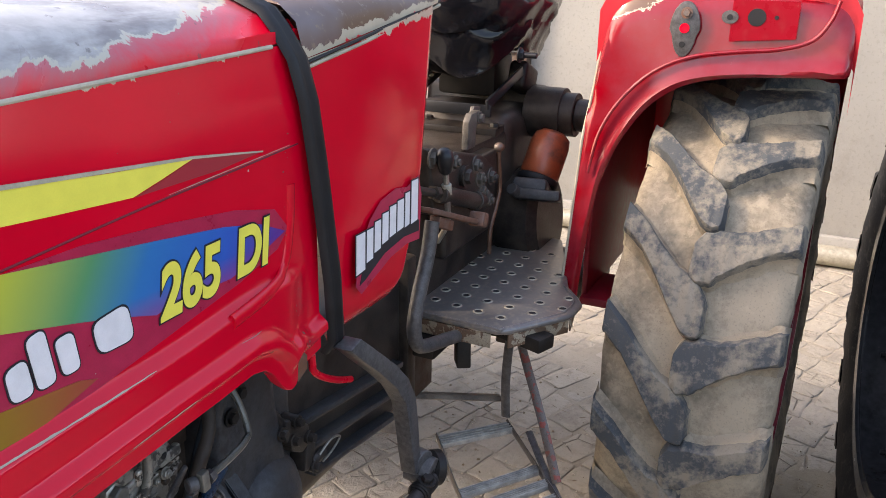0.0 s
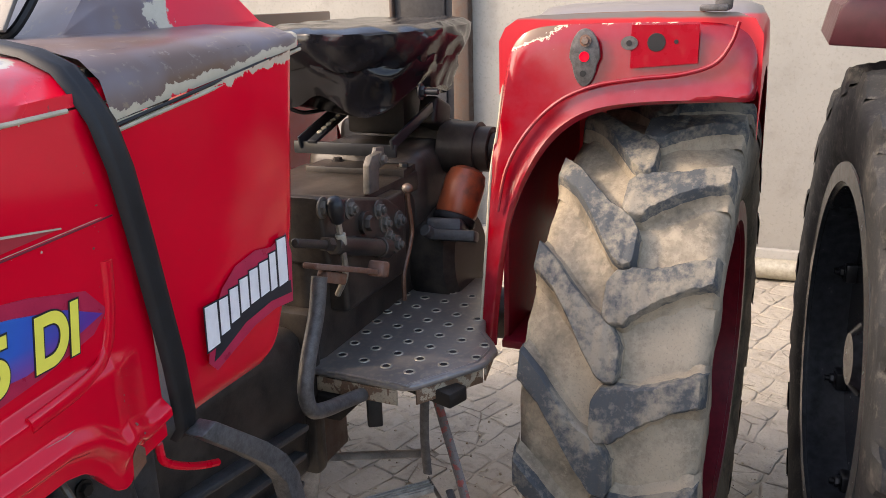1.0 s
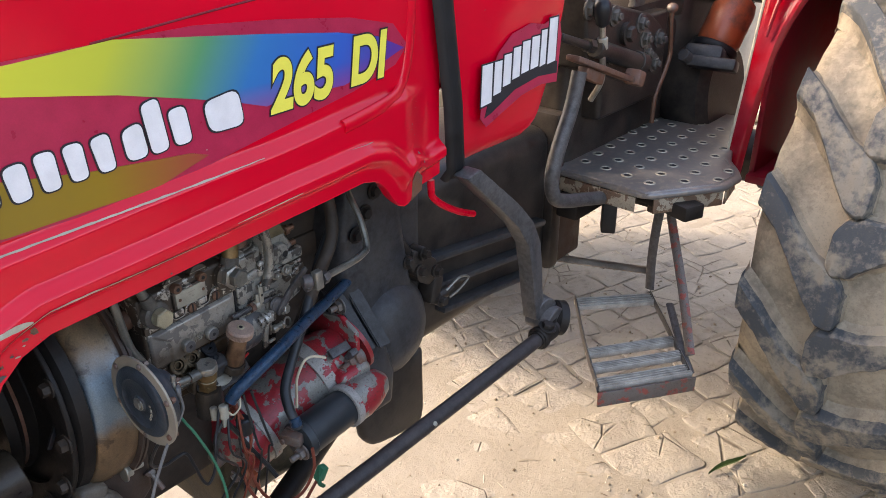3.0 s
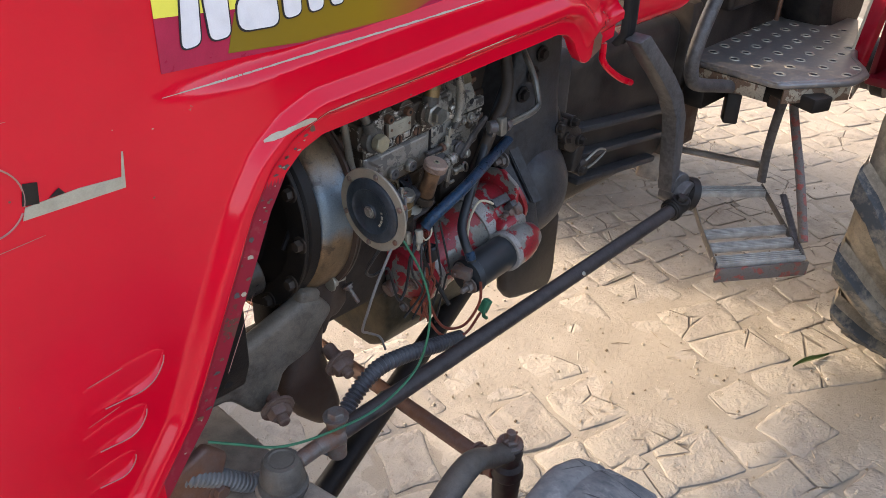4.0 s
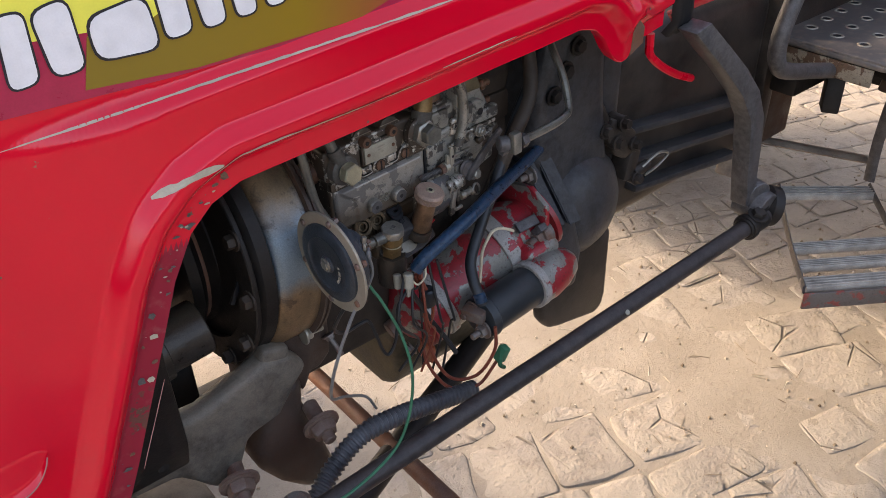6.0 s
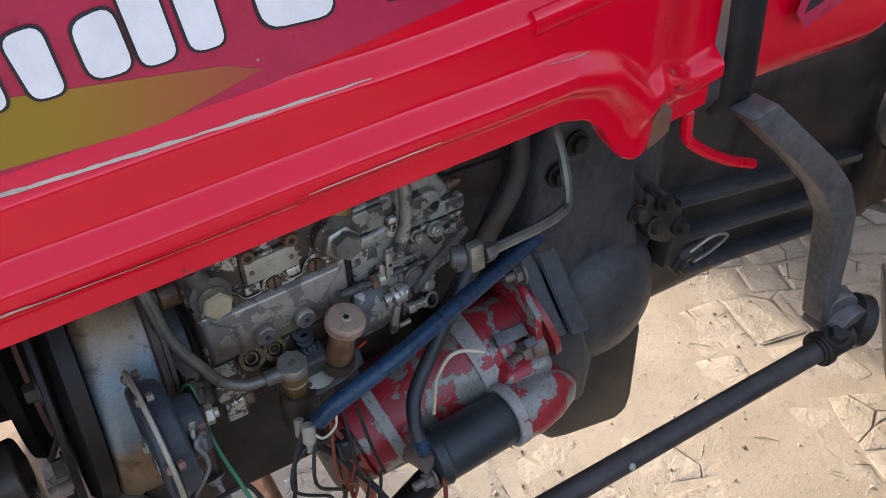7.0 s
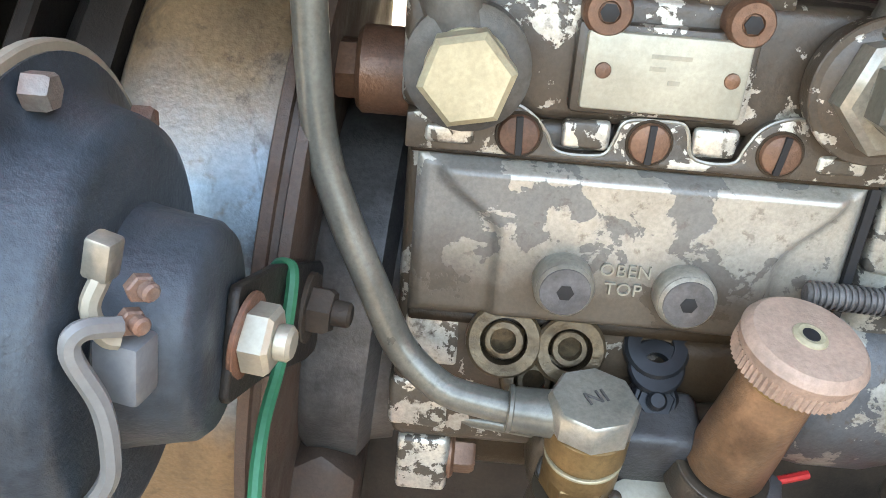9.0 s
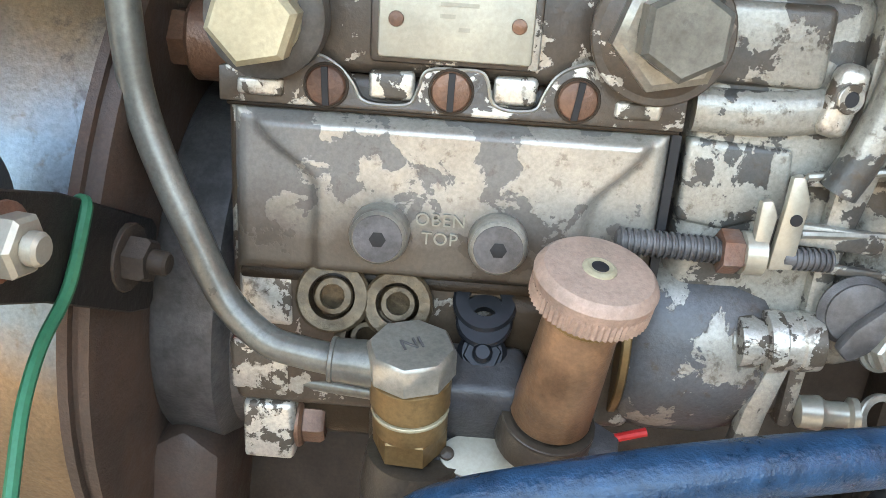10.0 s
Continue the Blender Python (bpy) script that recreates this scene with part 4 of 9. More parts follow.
def tank_side(flip=False):
    bm = bmesh.new()
    rows = []
    n = 40
    for j in range(n + 1):
        z = 0.998 + (1.375 - 0.998) * j / n
        xe = next((a + (b - a) * (z - za) / (zb - za) for (a, za), (b, zb) in zip(TANK_EDGE[1:], TANK_EDGE[2:]) if za <= z <= zb), 0.72)
        x0 = 0.338 + (1.38 - z) * 0.13
        col = []
        for i in range(31):
            u = i / 30
            x = x0 + (xe - x0) * u
            z2 = z + (0.058 * u * sstep(1.10, 1.375, z))
            curl = 0.030 * sstep(0.045, 0.0, xe - x) ** 1.5
            bow = -0.010 * math.sin(math.pi * u) * sstep(1.0, 1.2, z)
            low = 0.008 * sstep(1.03, 0.998, z)
            col.append(bm.verts.new((x, 0.004 + curl + bow + low, z2)))
        rows.append(col)
    for a, b in zip(rows, rows[1:]):
        for i in range(30):
            bm.faces.new((a[i], b[i], b[i + 1], a[i + 1]))
    if flip:
        bmesh.ops.scale(bm, vec=(1, -1, 1), verts=bm.verts)
        bmesh.ops.translate(bm, vec=(0, 2 * CY, 0), verts=bm.verts)
    bmesh.ops.recalc_face_normals(bm, faces=bm.faces)
    return bm


TANK = part("tank_side", tank_side(), M["tank_red"], TRACTOR, "red tank cowl side with a name sticker", smooth=60)
part("tank_side", tank_side(True), M["red"], TRACTOR, smooth=60)


def tank_top():
    bm = bmesh.new()
    rows = []
    for i in range(25):
        u = i / 24
        x = 0.338 + 0.392 * u
        z0 = 1.376 + 0.058 * u
        k = 1.452 + 0.010 * u
        sec = [(0.002, z0), (0.002, z0 + 0.012), (0.010 + 0.0 * u, z0 + 0.55 * (k - z0)), (0.034, z0 + 0.82 * (k - z0)), (0.08, k - 0.004), (0.15, k), (0.30, k + 0.003)]
        if u > 0.93:
            s = (u - 0.93) / 0.07
            sec = [(y + 0.02 * s, z - (0.010 * s if z > z0 + 0.02 else 0)) for y, z in sec]
        sec += [(2 * CY - y, z) for y, z in reversed(sec[:-1])]
        rows.append([bm.verts.new((x, y, z)) for y, z in sec])
    for a, b in zip(rows, rows[1:]):
        for j in range(len(a) - 1):
            bm.faces.new((a[j], b[j], b[j + 1], a[j + 1]))
    bmesh.ops.recalc_face_normals(bm, faces=bm.faces)
    return bm


part("tank_top", tank_top(), M["cowl"], TRACTOR, "tank top worn to brown undercoat and cream primer", smooth=60)
part("tank_seam", tube([(0.342, 0.0005, 1.372), (0.5, -0.0045, 1.399), (0.72, 0.010, 1.431)], 0.0022, 6), M["rubber"], TANK)
part("seam_primer", tube([(0.342, 0.001, 1.3665), (0.5, -0.004, 1.393), (0.715, 0.008, 1.4255)], 0.0026, 6), M["primer"], TANK)


def loft(quads):
    bm = bmesh.new()
    rows = [[bm.verts.new(q) for q in ring] for ring in quads]
    n = len(rows[0])
    for a, b in zip(rows, rows[1:]):
        for i in range(n):
            bm.faces.new((a[i], a[(i + 1) % n], b[(i + 1) % n], b[i]))
    bm.faces.new(rows[-1])
    bmesh.ops.recalc_face_normals(bm, faces=bm.faces)
    return bm


DASH = part("dash_housing", loft([
    [(0.44, 0.17, 1.452), (0.84, 0.13, 1.452), (0.84, 0.47, 1.452), (0.44, 0.43, 1.452)],
    [(0.46, 0.18, 1.458), (0.82, 0.145, 1.462), (0.82, 0.455, 1.462), (0.46, 0.42, 1.458)],
    [(0.56, 0.205, 1.54), (0.70, 0.185, 1.58), (0.70, 0.415, 1.58), (0.56, 0.395, 1.54)],
    [(0.60, 0.215, 1.60), (0.68, 0.205, 1.66), (0.68, 0.395, 1.66), (0.60, 0.385, 1.60)]]), M["dash"], TRACTOR, "worn dash housing with red left on its side", smooth=50)
part("dash_face", moved(box((0, 0, 0), (0.006, 0.30, 0.17), bev=0.002), pose(0.452, 0.36, 1.535, 0, 34, 0)), M["dash_face"], DASH, "chalky grey front of the dash")
part("dash_gasket", tube([(0.435, 0.30, 1.457), (0.425, 0.245, 1.458), (0.432, 0.222, 1.468), (0.47, 0.212, 1.52), (0.52, 0.208, 1.60)], 0.006, 8), M["rubber"], DASH)
part("nose_seam_backing", span((-0.60, 0.006, 0.67), (-0.53, 0.010, 1.34), 0.001), M["red_dark"], TRACTOR)
part("inner_bulkhead", span((0.34, 0.03, 1.02), (0.36, 0.57, 1.43), 0.004), M["iron"], TRACTOR)
part("steering_column", rod((0.72, CY, 1.35), (0.98, CY, 1.56), 0.03), M["black"], TRACTOR)

# ---- rear wheel ----
def tyre_body(c, r_out, half, rim_r, n=120):
    """A carcass turned about the y axis: flat tread, round shoulders, bulging walls."""
    prof = [(-half * 0.80, rim_r), (-half * 0.90, rim_r + 0.04), (-half * 0.94, (rim_r + r_out) * 0.5), (-half * 0.95, r_out - 0.055), (-half * 0.92, r_out - 0.022),
            (-half * 0.75, r_out - 0.006), (-half * 0.4, r_out), (0, r_out + 0.002), (half * 0.4, r_out), (half * 0.75, r_out - 0.006), (half * 0.93, r_out - 0.022),
            (half * 0.95, r_out - 0.055), (half * 0.94, (rim_r + r_out) * 0.5), (half * 0.90, rim_r + 0.04), (half * 0.80, rim_r)]
    bm = bmesh.new()
    rings = [[bm.verts.new((c[0] - r * math.cos(2 * math.pi * i / n), c[1] + y, c[2] + r * math.sin(2 * math.pi * i / n))) for i in range(n)] for y, r in prof]
    for a, b in zip(rings, rings[1:]):
        for i in range(n):
            bm.faces.new((a[i], a[(i + 1) % n], b[(i + 1) % n], b[i]))
    bmesh.ops.recalc_face_normals(bm, faces=bm.faces)
    return bm


def lug_mesh(name, r0, half, side, rise=0.125, height=0.034, material=None, mud=None, widen=1.0):
    """One tread bar: a blunt bulb by the middle, narrowing and sweeping up to the shoulder, mud packed along its foot. side: +1 or -1 in y."""
    path = [(0.00, -0.004), (0.04, -0.003), (0.10, 0.002), (0.22, 0.014), (0.34, 0.030), (0.50, 0.058), (0.70, 0.092), (0.88, 0.113), (0.955, 0.120)]
    width = [0.016, 0.030, 0.038, 0.039, 0.031, 0.0235, 0.0205, 0.021, 0.0215]
    width = [w * widen for w in width]
    fine = []
    for k in range(41):
        f = k / 40 * (len(path) - 1)
        i = min(int(f), len(path) - 2)
        t = f - i
        fine.append((path[i][0] + (path[i + 1][0] - path[i][0]) * t, path[i][1] + (path[i + 1][1] - path[i][1]) * t, width[i] + (width[i + 1] - width[i]) * t))
    bm = bmesh.new()
    rows = []
    for v, s, w in fine:
        y = side * (-0.024 + (half + 0.024) * v)
        s *= rise / 0.124
        base = r0 - 0.006 * sstep(0.5, 1.0, abs(y) / half) - 0.02 * sstep(0.91, 0.955, v) - 0.004
        end = 1 - 0.45 * sstep(0.02, 0.0, v)
        top = base + (height + 0.006) * end - 0.010 * max(0, v - 0.6) - 0.016 * sstep(0.93, 0.955, v)
        row = []
        for out, lift in ((-0.026, 0.0), (-0.013, 0.14), (-0.005, 0.50), (-0.001, 0.92), (0.003, 1.0), (0.55, 1.0), (1.0, 1.01), (1.45, 1.0), (1.997, 1.0), (2.001, 0.92), (2.005, 0.50), (2.011, 0.16), (2.020, 0.0)):
            if out < 0.1:
                off = -w + out
            elif out > 1.9:
                off = w + out - 2
            else:
                off = (out - 1) * w
            rag = 0.0035 * noise.noise((v * 11, off * 30, side * 3.0)) + 0.0018 * noise.noise((v * 40, off * 60, 2.0 + side))
            rr = base + (top - base) * lift + 0.0030 * noise.noise((v * 14, off * 40, 5.0 + side)) * (0.3 + lift)
            a = (s + off + rag) / r0
            row.append(bm.verts.new((-rr * math.cos(a), y + 0.5 * rag, rr * math.sin(a))))
        rows.append(row)
    for a, b in zip(rows, rows[1:]):
        for j in range(12):
            f = bm.faces.new((a[j], a[j + 1], b[j + 1], b[j]))
            f.material_index = 0 if 2 <= j <= 9 else 1
    for cap in (rows[0], list(reversed(rows[-1]))):
        bm.faces.new(cap).material_index = 1
    bmesh.ops.recalc_face_normals(bm, faces=bm.faces)
    bm.normal_update()
    for f in bm.faces:
        f.smooth = True
    for e in bm.edges:
        e.smooth = not (len(e.link_faces) == 2 and e.calc_face_angle(0) > radians(40))
    me = bpy.data.meshes.new(name)
    bm.to_mesh(me)
    bm.free()
    me.materials.append(material)
    me.materials.append(mud or material)
    return me


def rear_wheel(c, owner, r_out, half, carcass_mat, lug_mat, rim_mat, tyre_label, rim_label, lug_height=0.037, count=19, shift=0.0, yaw=0.0, rises=(0.125, 0.125), widen=1.0, rim_share=0.617):
    rim_r = rim_share * r_out
    turn = Matrix.Translation(c) @ Matrix.Rotation(radians(yaw), 4, "Z") @ Matrix.Translation(-V(c))
    tyre = part("tyre", moved(roughen(tyre_body(c, r_out - lug_height, half, rim_r), 0.008, 14), turn), carcass_mat, owner, tyre_label, smooth=60)
    for side, rise in zip((-1, 1), rises):
        me = lug_mesh("tread_bar", r_out - lug_height - 0.002, half, side, rise, lug_height, lug_mat, carcass_mat, widen)
        for k in range(count):
            ob = new("tread_bar", me)
            ob.parent = tyre
            a = 2 * math.pi * (k + (0.5 if side > 0 else 0.0) + shift) / count
            ob.matrix_basis = turn @ Matrix.Translation(c) @ Matrix.Rotation(a, 4, "Y")
    y0, y1 = c[1] - half * 0.86, c[1] + half * 0.86
    d = (0, 1, 0)
    rim = part("rim", moved(join(
        ring_of((c[0], y0, c[2]), d, rim_r - 0.035, rim_r + 0.012, 0.014, 64), ring_of((c[0], y1 - 0.014, c[2]), d, rim_r - 0.035, rim_r + 0.012, 0.014, 64),
        ring_of((c[0], y0 + 0.01, c[2]), d, rim_r - 0.045, rim_r - 0.025, y1 - y0 - 0.02, 64), ring_of((c[0], c[1] + 0.02, c[2]), d, 0.05, rim_r - 0.03, 0.02, 64),
        lathe([(-0.06, 0.07), (0.0, 0.09), (0.08, 0.085), (0.10, 0.06)], (c[0], c[1], c[2]), (0, 1, 0), 32)), turn), rim_mat, owner, rim_label)
    for k in range(8):
        a = 2 * math.pi * (k + 0.3) / 8
        q = (c[0] + (rim_r - 0.055) * math.cos(a), c[1] + 0.04, c[2] + (rim_r - 0.055) * math.sin(a))
        part("rim_bolt", moved(join(box((q[0], q[1] + 0.012, q[2]), (0.05, 0.03, 0.05), bev=0.006), bolt((q[0], q[1] + 0.027, q[2]), (0, 1, 0), 0.014, stud=0.012),
                              bolt((q[0], q[1] - 0.022, q[2]), (0, -1, 0), 0.013, stud=0.012)), turn), M["bolt"] if rim_mat != M["rim_black"] else M["black"], rim)
    return tyre


RW = (1.612, -0.402, 0.627)
rear_wheel(RW, TRACTOR, 0.627, 0.182, M["tyre_dust"], M["tyre_lug"], M["rim_red"], "dust-caked rear tyre with deep worn tread bars", "dark crimson steel rim", 0.042, 18, -0.37, -2.2, (0.073, 0.18), 1.25)
rear_wheel((1.612, 0.992, 0.627), TRACTOR, 0.627, 0.168, M["tyre_dust"], M["tyre_lug"], M["rim_red"], "dust-caked rear tyre", "dark crimson steel rim")

# ---- fender ----
F_OUT = [(-0.060, 0.764), (-0.064, 0.86), (-0.068, 0.95), (-0.072, 1.05), (-0.076, 1.143), (-0.084, 1.23), (-0.092, 1.31), (-0.103, 1.385), (-0.120, 1.425), (-0.150, 1.445), (-0.20, 1.452), (-0.30, 1.455),
         (-0.42, 1.455), (-0.52, 1.450), (-0.562, 1.435), (-0.582, 1.405), (-0.588, 1.36), (-0.582, 1.296)]
F_IN = [(-0.100, 0.764), (-0.103, 0.83), (-0.108, 0.90), (-0.114, 0.97), (-0.123, 1.03), (-0.137, 1.08), (-0.155, 1.125), (-0.180, 1.170), (-0.208, 1.208), (-0.240, 1.237), (-0.275, 1.258), (-0.315, 1.271),
        (-0.36, 1.279), (-0.41, 1.284), (-0.46, 1.287), (-0.51, 1.290), (-0.555, 1.292), (-0.580, 1.294)]


def fender_front(x0=1.300):
    bm = bmesh.new()
    outer, inner = (smooth_line([V((0, y, z)) for y, z in line], 4) for line in (F_OUT, F_IN))
    levels = [0.0, 0.05, 0.12, 0.20, 0.32, 0.5, 0.7, 0.86, 0.95, 1.0]
    rows = []
    for (_, yo, zo), (_, yi, zi) in zip(outer, inner):
        row = []
        w = math.hypot(yo - yi, zo - zi)
        for s in levels:
            y, z = yi + (yo - yi) * s, zi + (zo - zi) * s
            d_in, d_out = s * w, (1 - s) * w
            x = x0 + (z - 1.3) * 0.10 - 0.010 * sstep(0.0, 0.012, d_in) + 0.008 * sstep(0.014, 0.034, d_in) + 0.022 * sstep(0.03, 0.0, d_out) * (1 if z > 1.2 else 0.3)
            row.append(bm.verts.new((x, y, z)))
        rows.append(row)
    for a, b in zip(rows, rows[1:]):
        for j in range(len(levels) - 1):
            bm.faces.new((a[j], b[j], b[j + 1], a[j + 1]))
    geom = bmesh.ops.extrude_face_region(bm, geom=bm.faces[:])
    bmesh.ops.translate(bm, vec=(0.004, 0, 0), verts=[v for v in geom["geom"] if isinstance(v, bmesh.types.BMVert)])
    bmesh.ops.recalc_face_normals(bm, faces=bm.faces)
    return bm


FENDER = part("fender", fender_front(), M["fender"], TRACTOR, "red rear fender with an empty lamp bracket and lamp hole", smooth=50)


def fender_top():
    bm = bmesh.new()
    prof = []
    for k in range(22):
        a = radians(128 - 118 * k / 21)
        prof.append((1.585 + 0.80 * math.cos(a) * 0.62, 0.70 + 0.77 * math.sin(a)))
    prof[0] = (1.318, 1.452)
    rows = []
    for x, z in prof:
        z = min(z, 1.50)
        row = [(-0.085, z - 0.05), (-0.098, z - 0.024), (-0.125, z - 0.006), (-0.17, z), (-0.35, z + 0.003), (-0.54, z), (-0.572, z - 0.012), (-0.588, z - 0.04), (-0.590, z - 0.13)]
        rows.append([bm.verts.new((x, y, zz)) for y, zz in row])
    for a, b in zip(rows, rows[1:]):
        for j in range(len(a) - 1):
            bm.faces.new((a[j], b[j], b[j + 1], a[j + 1]))
    geom = bmesh.ops.extrude_face_region(bm, geom=bm.faces[:])
    bmesh.ops.translate(bm, vec=(0, 0, -0.006), verts=[v for v in geom["geom"] if isinstance(v, bmesh.types.BMVert)])
    bmesh.ops.recalc_face_normals(bm, faces=bm.faces)
    return bm


k = Mat("faded_fender_top", 0.35)
fn = k.noise(8, 5, 0.6)
fcol = k.mix(k.mask(k.math("ADD", k.mask(k.axis(2), 1.435, 1.455), k.math("MULTIPLY", fn, 0.5)), 0.55, 0.8), (0.48, 0.02, 0.03), (0.16, 0.145, 0.14))
M["fender_top"] = k.put(fcol, 0.3)
part("fender_top", fender_top(), M["fender_top"], FENDER, "bleached grey fender top", smooth=60)


def mirrored(bm):
    bmesh.ops.scale(bm, vec=(1, -1, 1), verts=bm.verts)
    bmesh.ops.translate(bm, vec=(0, 2 * CY, 0), verts=bm.verts)
    bmesh.ops.reverse_faces(bm, faces=bm.faces)
    return bm


FENDER_R = part("fender", mirrored(fender_front()), M["fender"], TRACTOR, "red rear fender on the far side", smooth=50)
part("fender_top", mirrored(fender_top()), M["fender"], FENDER_R, smooth=60)
part("fender_wall", mirrored(span((1.332, -0.100, 0.74), (1.98, -0.086, 1.46), 0.004)), M["fender"], FENDER_R, smooth=30)
# the arch's shade is painted in here; the far wall has plain fender red
part("fender_wall", join(span((1.332, -0.102, 0.74), (1.98, -0.088, 1.41), 0.004), span((1.31, -0.16, 0.73), (1.50, -0.09, 0.75), 0.004)), M["red_dark"], FENDER, "inner fender wall, its red darkened for the shade under the arch", smooth=30)
part("fender_step_seam", span((1.296, -0.110, 1.028), (1.301, -0.070, 1.031), 0.0005), M["rust"], FENDER)
part("fender_edge", tube([(1.299 + (z - 1.3) * 0.10 + 0.022 * (1.0 if z > 1.2 else 0.3), y, z) for y, z in F_OUT[:9]], 0.0035, 8), M["primer"], FENDER, "worn pale edge of the fender")
part("fender_bead", tube([(1.2885 + (z - 1.3) * 0.10, y, z) for y, z in [(-0.098, 1.06), (-0.115, 1.15), (-0.155, 1.225), (-0.215, 1.285), (-0.285, 1.318), (-0.37, 1.333), (-0.45, 1.342), (-0.508, 1.362), (-0.535, 1.40), (-0.545, 1.435)]], 0.004, 8), M["fender"], FENDER, "raised bead pressed along the arch")
ob_y, ob_z = -0.268, 1.372
bracket = [(ob_y + 0.030 * math.cos(t) * (0.82 if math.sin(t) < 0 else 1), ob_z + 0.055 * math.sin(t)) for t in [2 * math.pi * i / 24 for i in range(24)]]
LB = part("lamp_bracket", prism(bracket, "x", 1.289, 1.297, 0.002), M["steel_dark"], FENDER, "oval bare steel lamp bracket")
part("bracket_bolt", bolt((1.2885, ob_y - 0.002, ob_z + 0.032), (-1, 0, 0), 0.008), M["bolt"], LB)
part("bracket_hole", rod((1.2885, ob_y, ob_z + 0.002), (1.2875, ob_y, ob_z + 0.002), 0.010, bev=0.0002), M["red"], LB)
part("bracket_hole", rod((1.2885, ob_y + 0.002, ob_z - 0.030), (1.2875, ob_y + 0.002, ob_z - 0.030), 0.006, bev=0.0002), M["rubber"], LB)
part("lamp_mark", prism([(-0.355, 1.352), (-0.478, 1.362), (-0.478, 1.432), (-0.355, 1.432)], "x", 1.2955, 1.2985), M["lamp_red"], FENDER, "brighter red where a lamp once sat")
part("lamp_hole", rod((1.2965, -0.402, 1.400), (1.2945, -0.402, 1.400), 0.017, bev=0.0003), M["rubber"], FENDER)
part("lamp_tab", prism([(-0.352 - 0.016 * math.cos(t), 1.399 + 0.013 * math.sin(t)) for t in [2 * math.pi * i / 16 for i in range(16)]], "x", 1.2935, 1.297), M["steel_dark"], FENDER)
part("lamp_tab_hole", rod((1.2936, -0.352, 1.399), (1.2926, -0.352, 1.399), 0.0055, bev=0.0002), M["rubber"], FENDER)
part("screw_hole", rod((1.2965, -0.438, 1.401), (1.2945, -0.438, 1.401), 0.004, bev=0.0002), M["rubber"], FENDER)
part("reflector_stub", join(box((1.33, -0.515, 1.475), (0.03, 0.03, 0.04), bev=0.006), box((1.32, -0.50, 1.460), (0.05, 0.05, 0.012), bev=0.004)), M["steel_dark"], FENDER)

# ---- footplate, step, pedal ----
PLATE = [(0.935, 0.240), (0.912, 0.150), (0.905, -0.035), (0.915, -0.058), (1.030, -0.137), (1.052, -0.147), (1.112, -0.150), (1.148, -0.130), (1.195, -0.095), (1.39, -0.025), (1.515, 0.020), (1.510, 0.155), (1.455, 0.268), (1.22, 0.250)]
pl = prism(PLATE, "z", 0.803, 0.816, 0.005, 3)
FOOT = part("footplate", pl, M["plate"], TRACTOR, "bare worn steel footplate with dimpled grip holes")


def dimple_mesh():
    bm = lathe([(-0.002, 0.0128), (0.0008, 0.0118), (0.0018, 0.0100), (0.0014, 0.0082), (0.0004, 0.0074)], (0, 0, 0), (0, 0, 1), 12)
    me = bpy.data.meshes.new("grip_dimple")
    top = bm.faces[:][-1]
    top.material_index = 1
    for f in bm.faces:
        f.smooth = True
    bm.to_mesh(me)
    bm.free()
    me.materials.append(M["tag"])
    me.materials.append(M["rubber"])
    return me


def inside(poly, x, y, gap):
    n, ok = len(poly), False
    for i in range(n):
        (xa, ya), (xb, yb) = poly[i], poly[(i + 1) % n]
        if (ya > y) != (yb > y) and x < (xb - xa) * (y - ya) / (yb - ya) + xa:
            ok = not ok
        dx, dy = xb - xa, yb - ya
        t = max(0, min(1, ((x - xa) * dx + (y - ya) * dy) / (dx * dx + dy * dy)))
        if math.hypot(x - xa - t * dx, y - ya - t * dy) < gap:
            return False
    return ok


dm = dimple_mesh()
for i in range(-3, 9):
    for j in range(-4, 9):
        x, y = 1.357 - 0.0085 * i - 0.0600 * j, 0.215 - 0.0530 * i - 0.0045 * j
        if inside(PLATE, x, y, 0.018):
            ob = new("grip_dimple", dm)
            ob.parent = FOOT
            ob.matrix_basis = Matrix.Translation((x, y, 0.816))
part("plate_rib", tube([(x * 0.985 + 0.0172, y * 0.91 + 0.004, 0.8155) for x, y in PLATE[1:9]], 0.003, 8, steps=2), M["plate"], FOOT, "pressed rib along the edge")
for q0, q1 in ((1, 2), (3, 5), (5, 7)):
    a_, b_ = V((*PLATE[q0], 0.787)), V((*PLATE[q1], 0.787))
    d_ = b_ - a_
    part("plate_lip", box((a_ + b_) / 2 + V((0.004, 0.006, 0)), (d_.length * 0.94, 0.004, 0.030), (0, 0, math.degrees(math.atan2(d_.y, d_.x))), 0.001), M["plate_edge"], FOOT, "folded edge of flaking cream and rust")
part("plate_bearer", join(box((1.02, 0.02, 0.776), (0.05, 0.30, 0.03), (0, 0, -20), 0.004), box((1.15, 0.06, 0.74), (0.05, 0.05, 0.10), bev=0.006), box((1.05, 0.12, 0.745), (0.30, 0.05, 0.05), bev=0.005), box((0.99, 0.07, 0.72), (0.06, 0.03, 0.08), (0, 10, 30), 0.004)), M["iron"], FOOT)

STEP_L = [(0.690, -0.098, 0.512), (0.800, -0.004, 0.515), (0.925, 0.095, 0.530)]
STEP_R = [(0.842, -0.205, 0.515), (0.950, -0.112, 0.518), (1.045, -0.020, 0.532)]
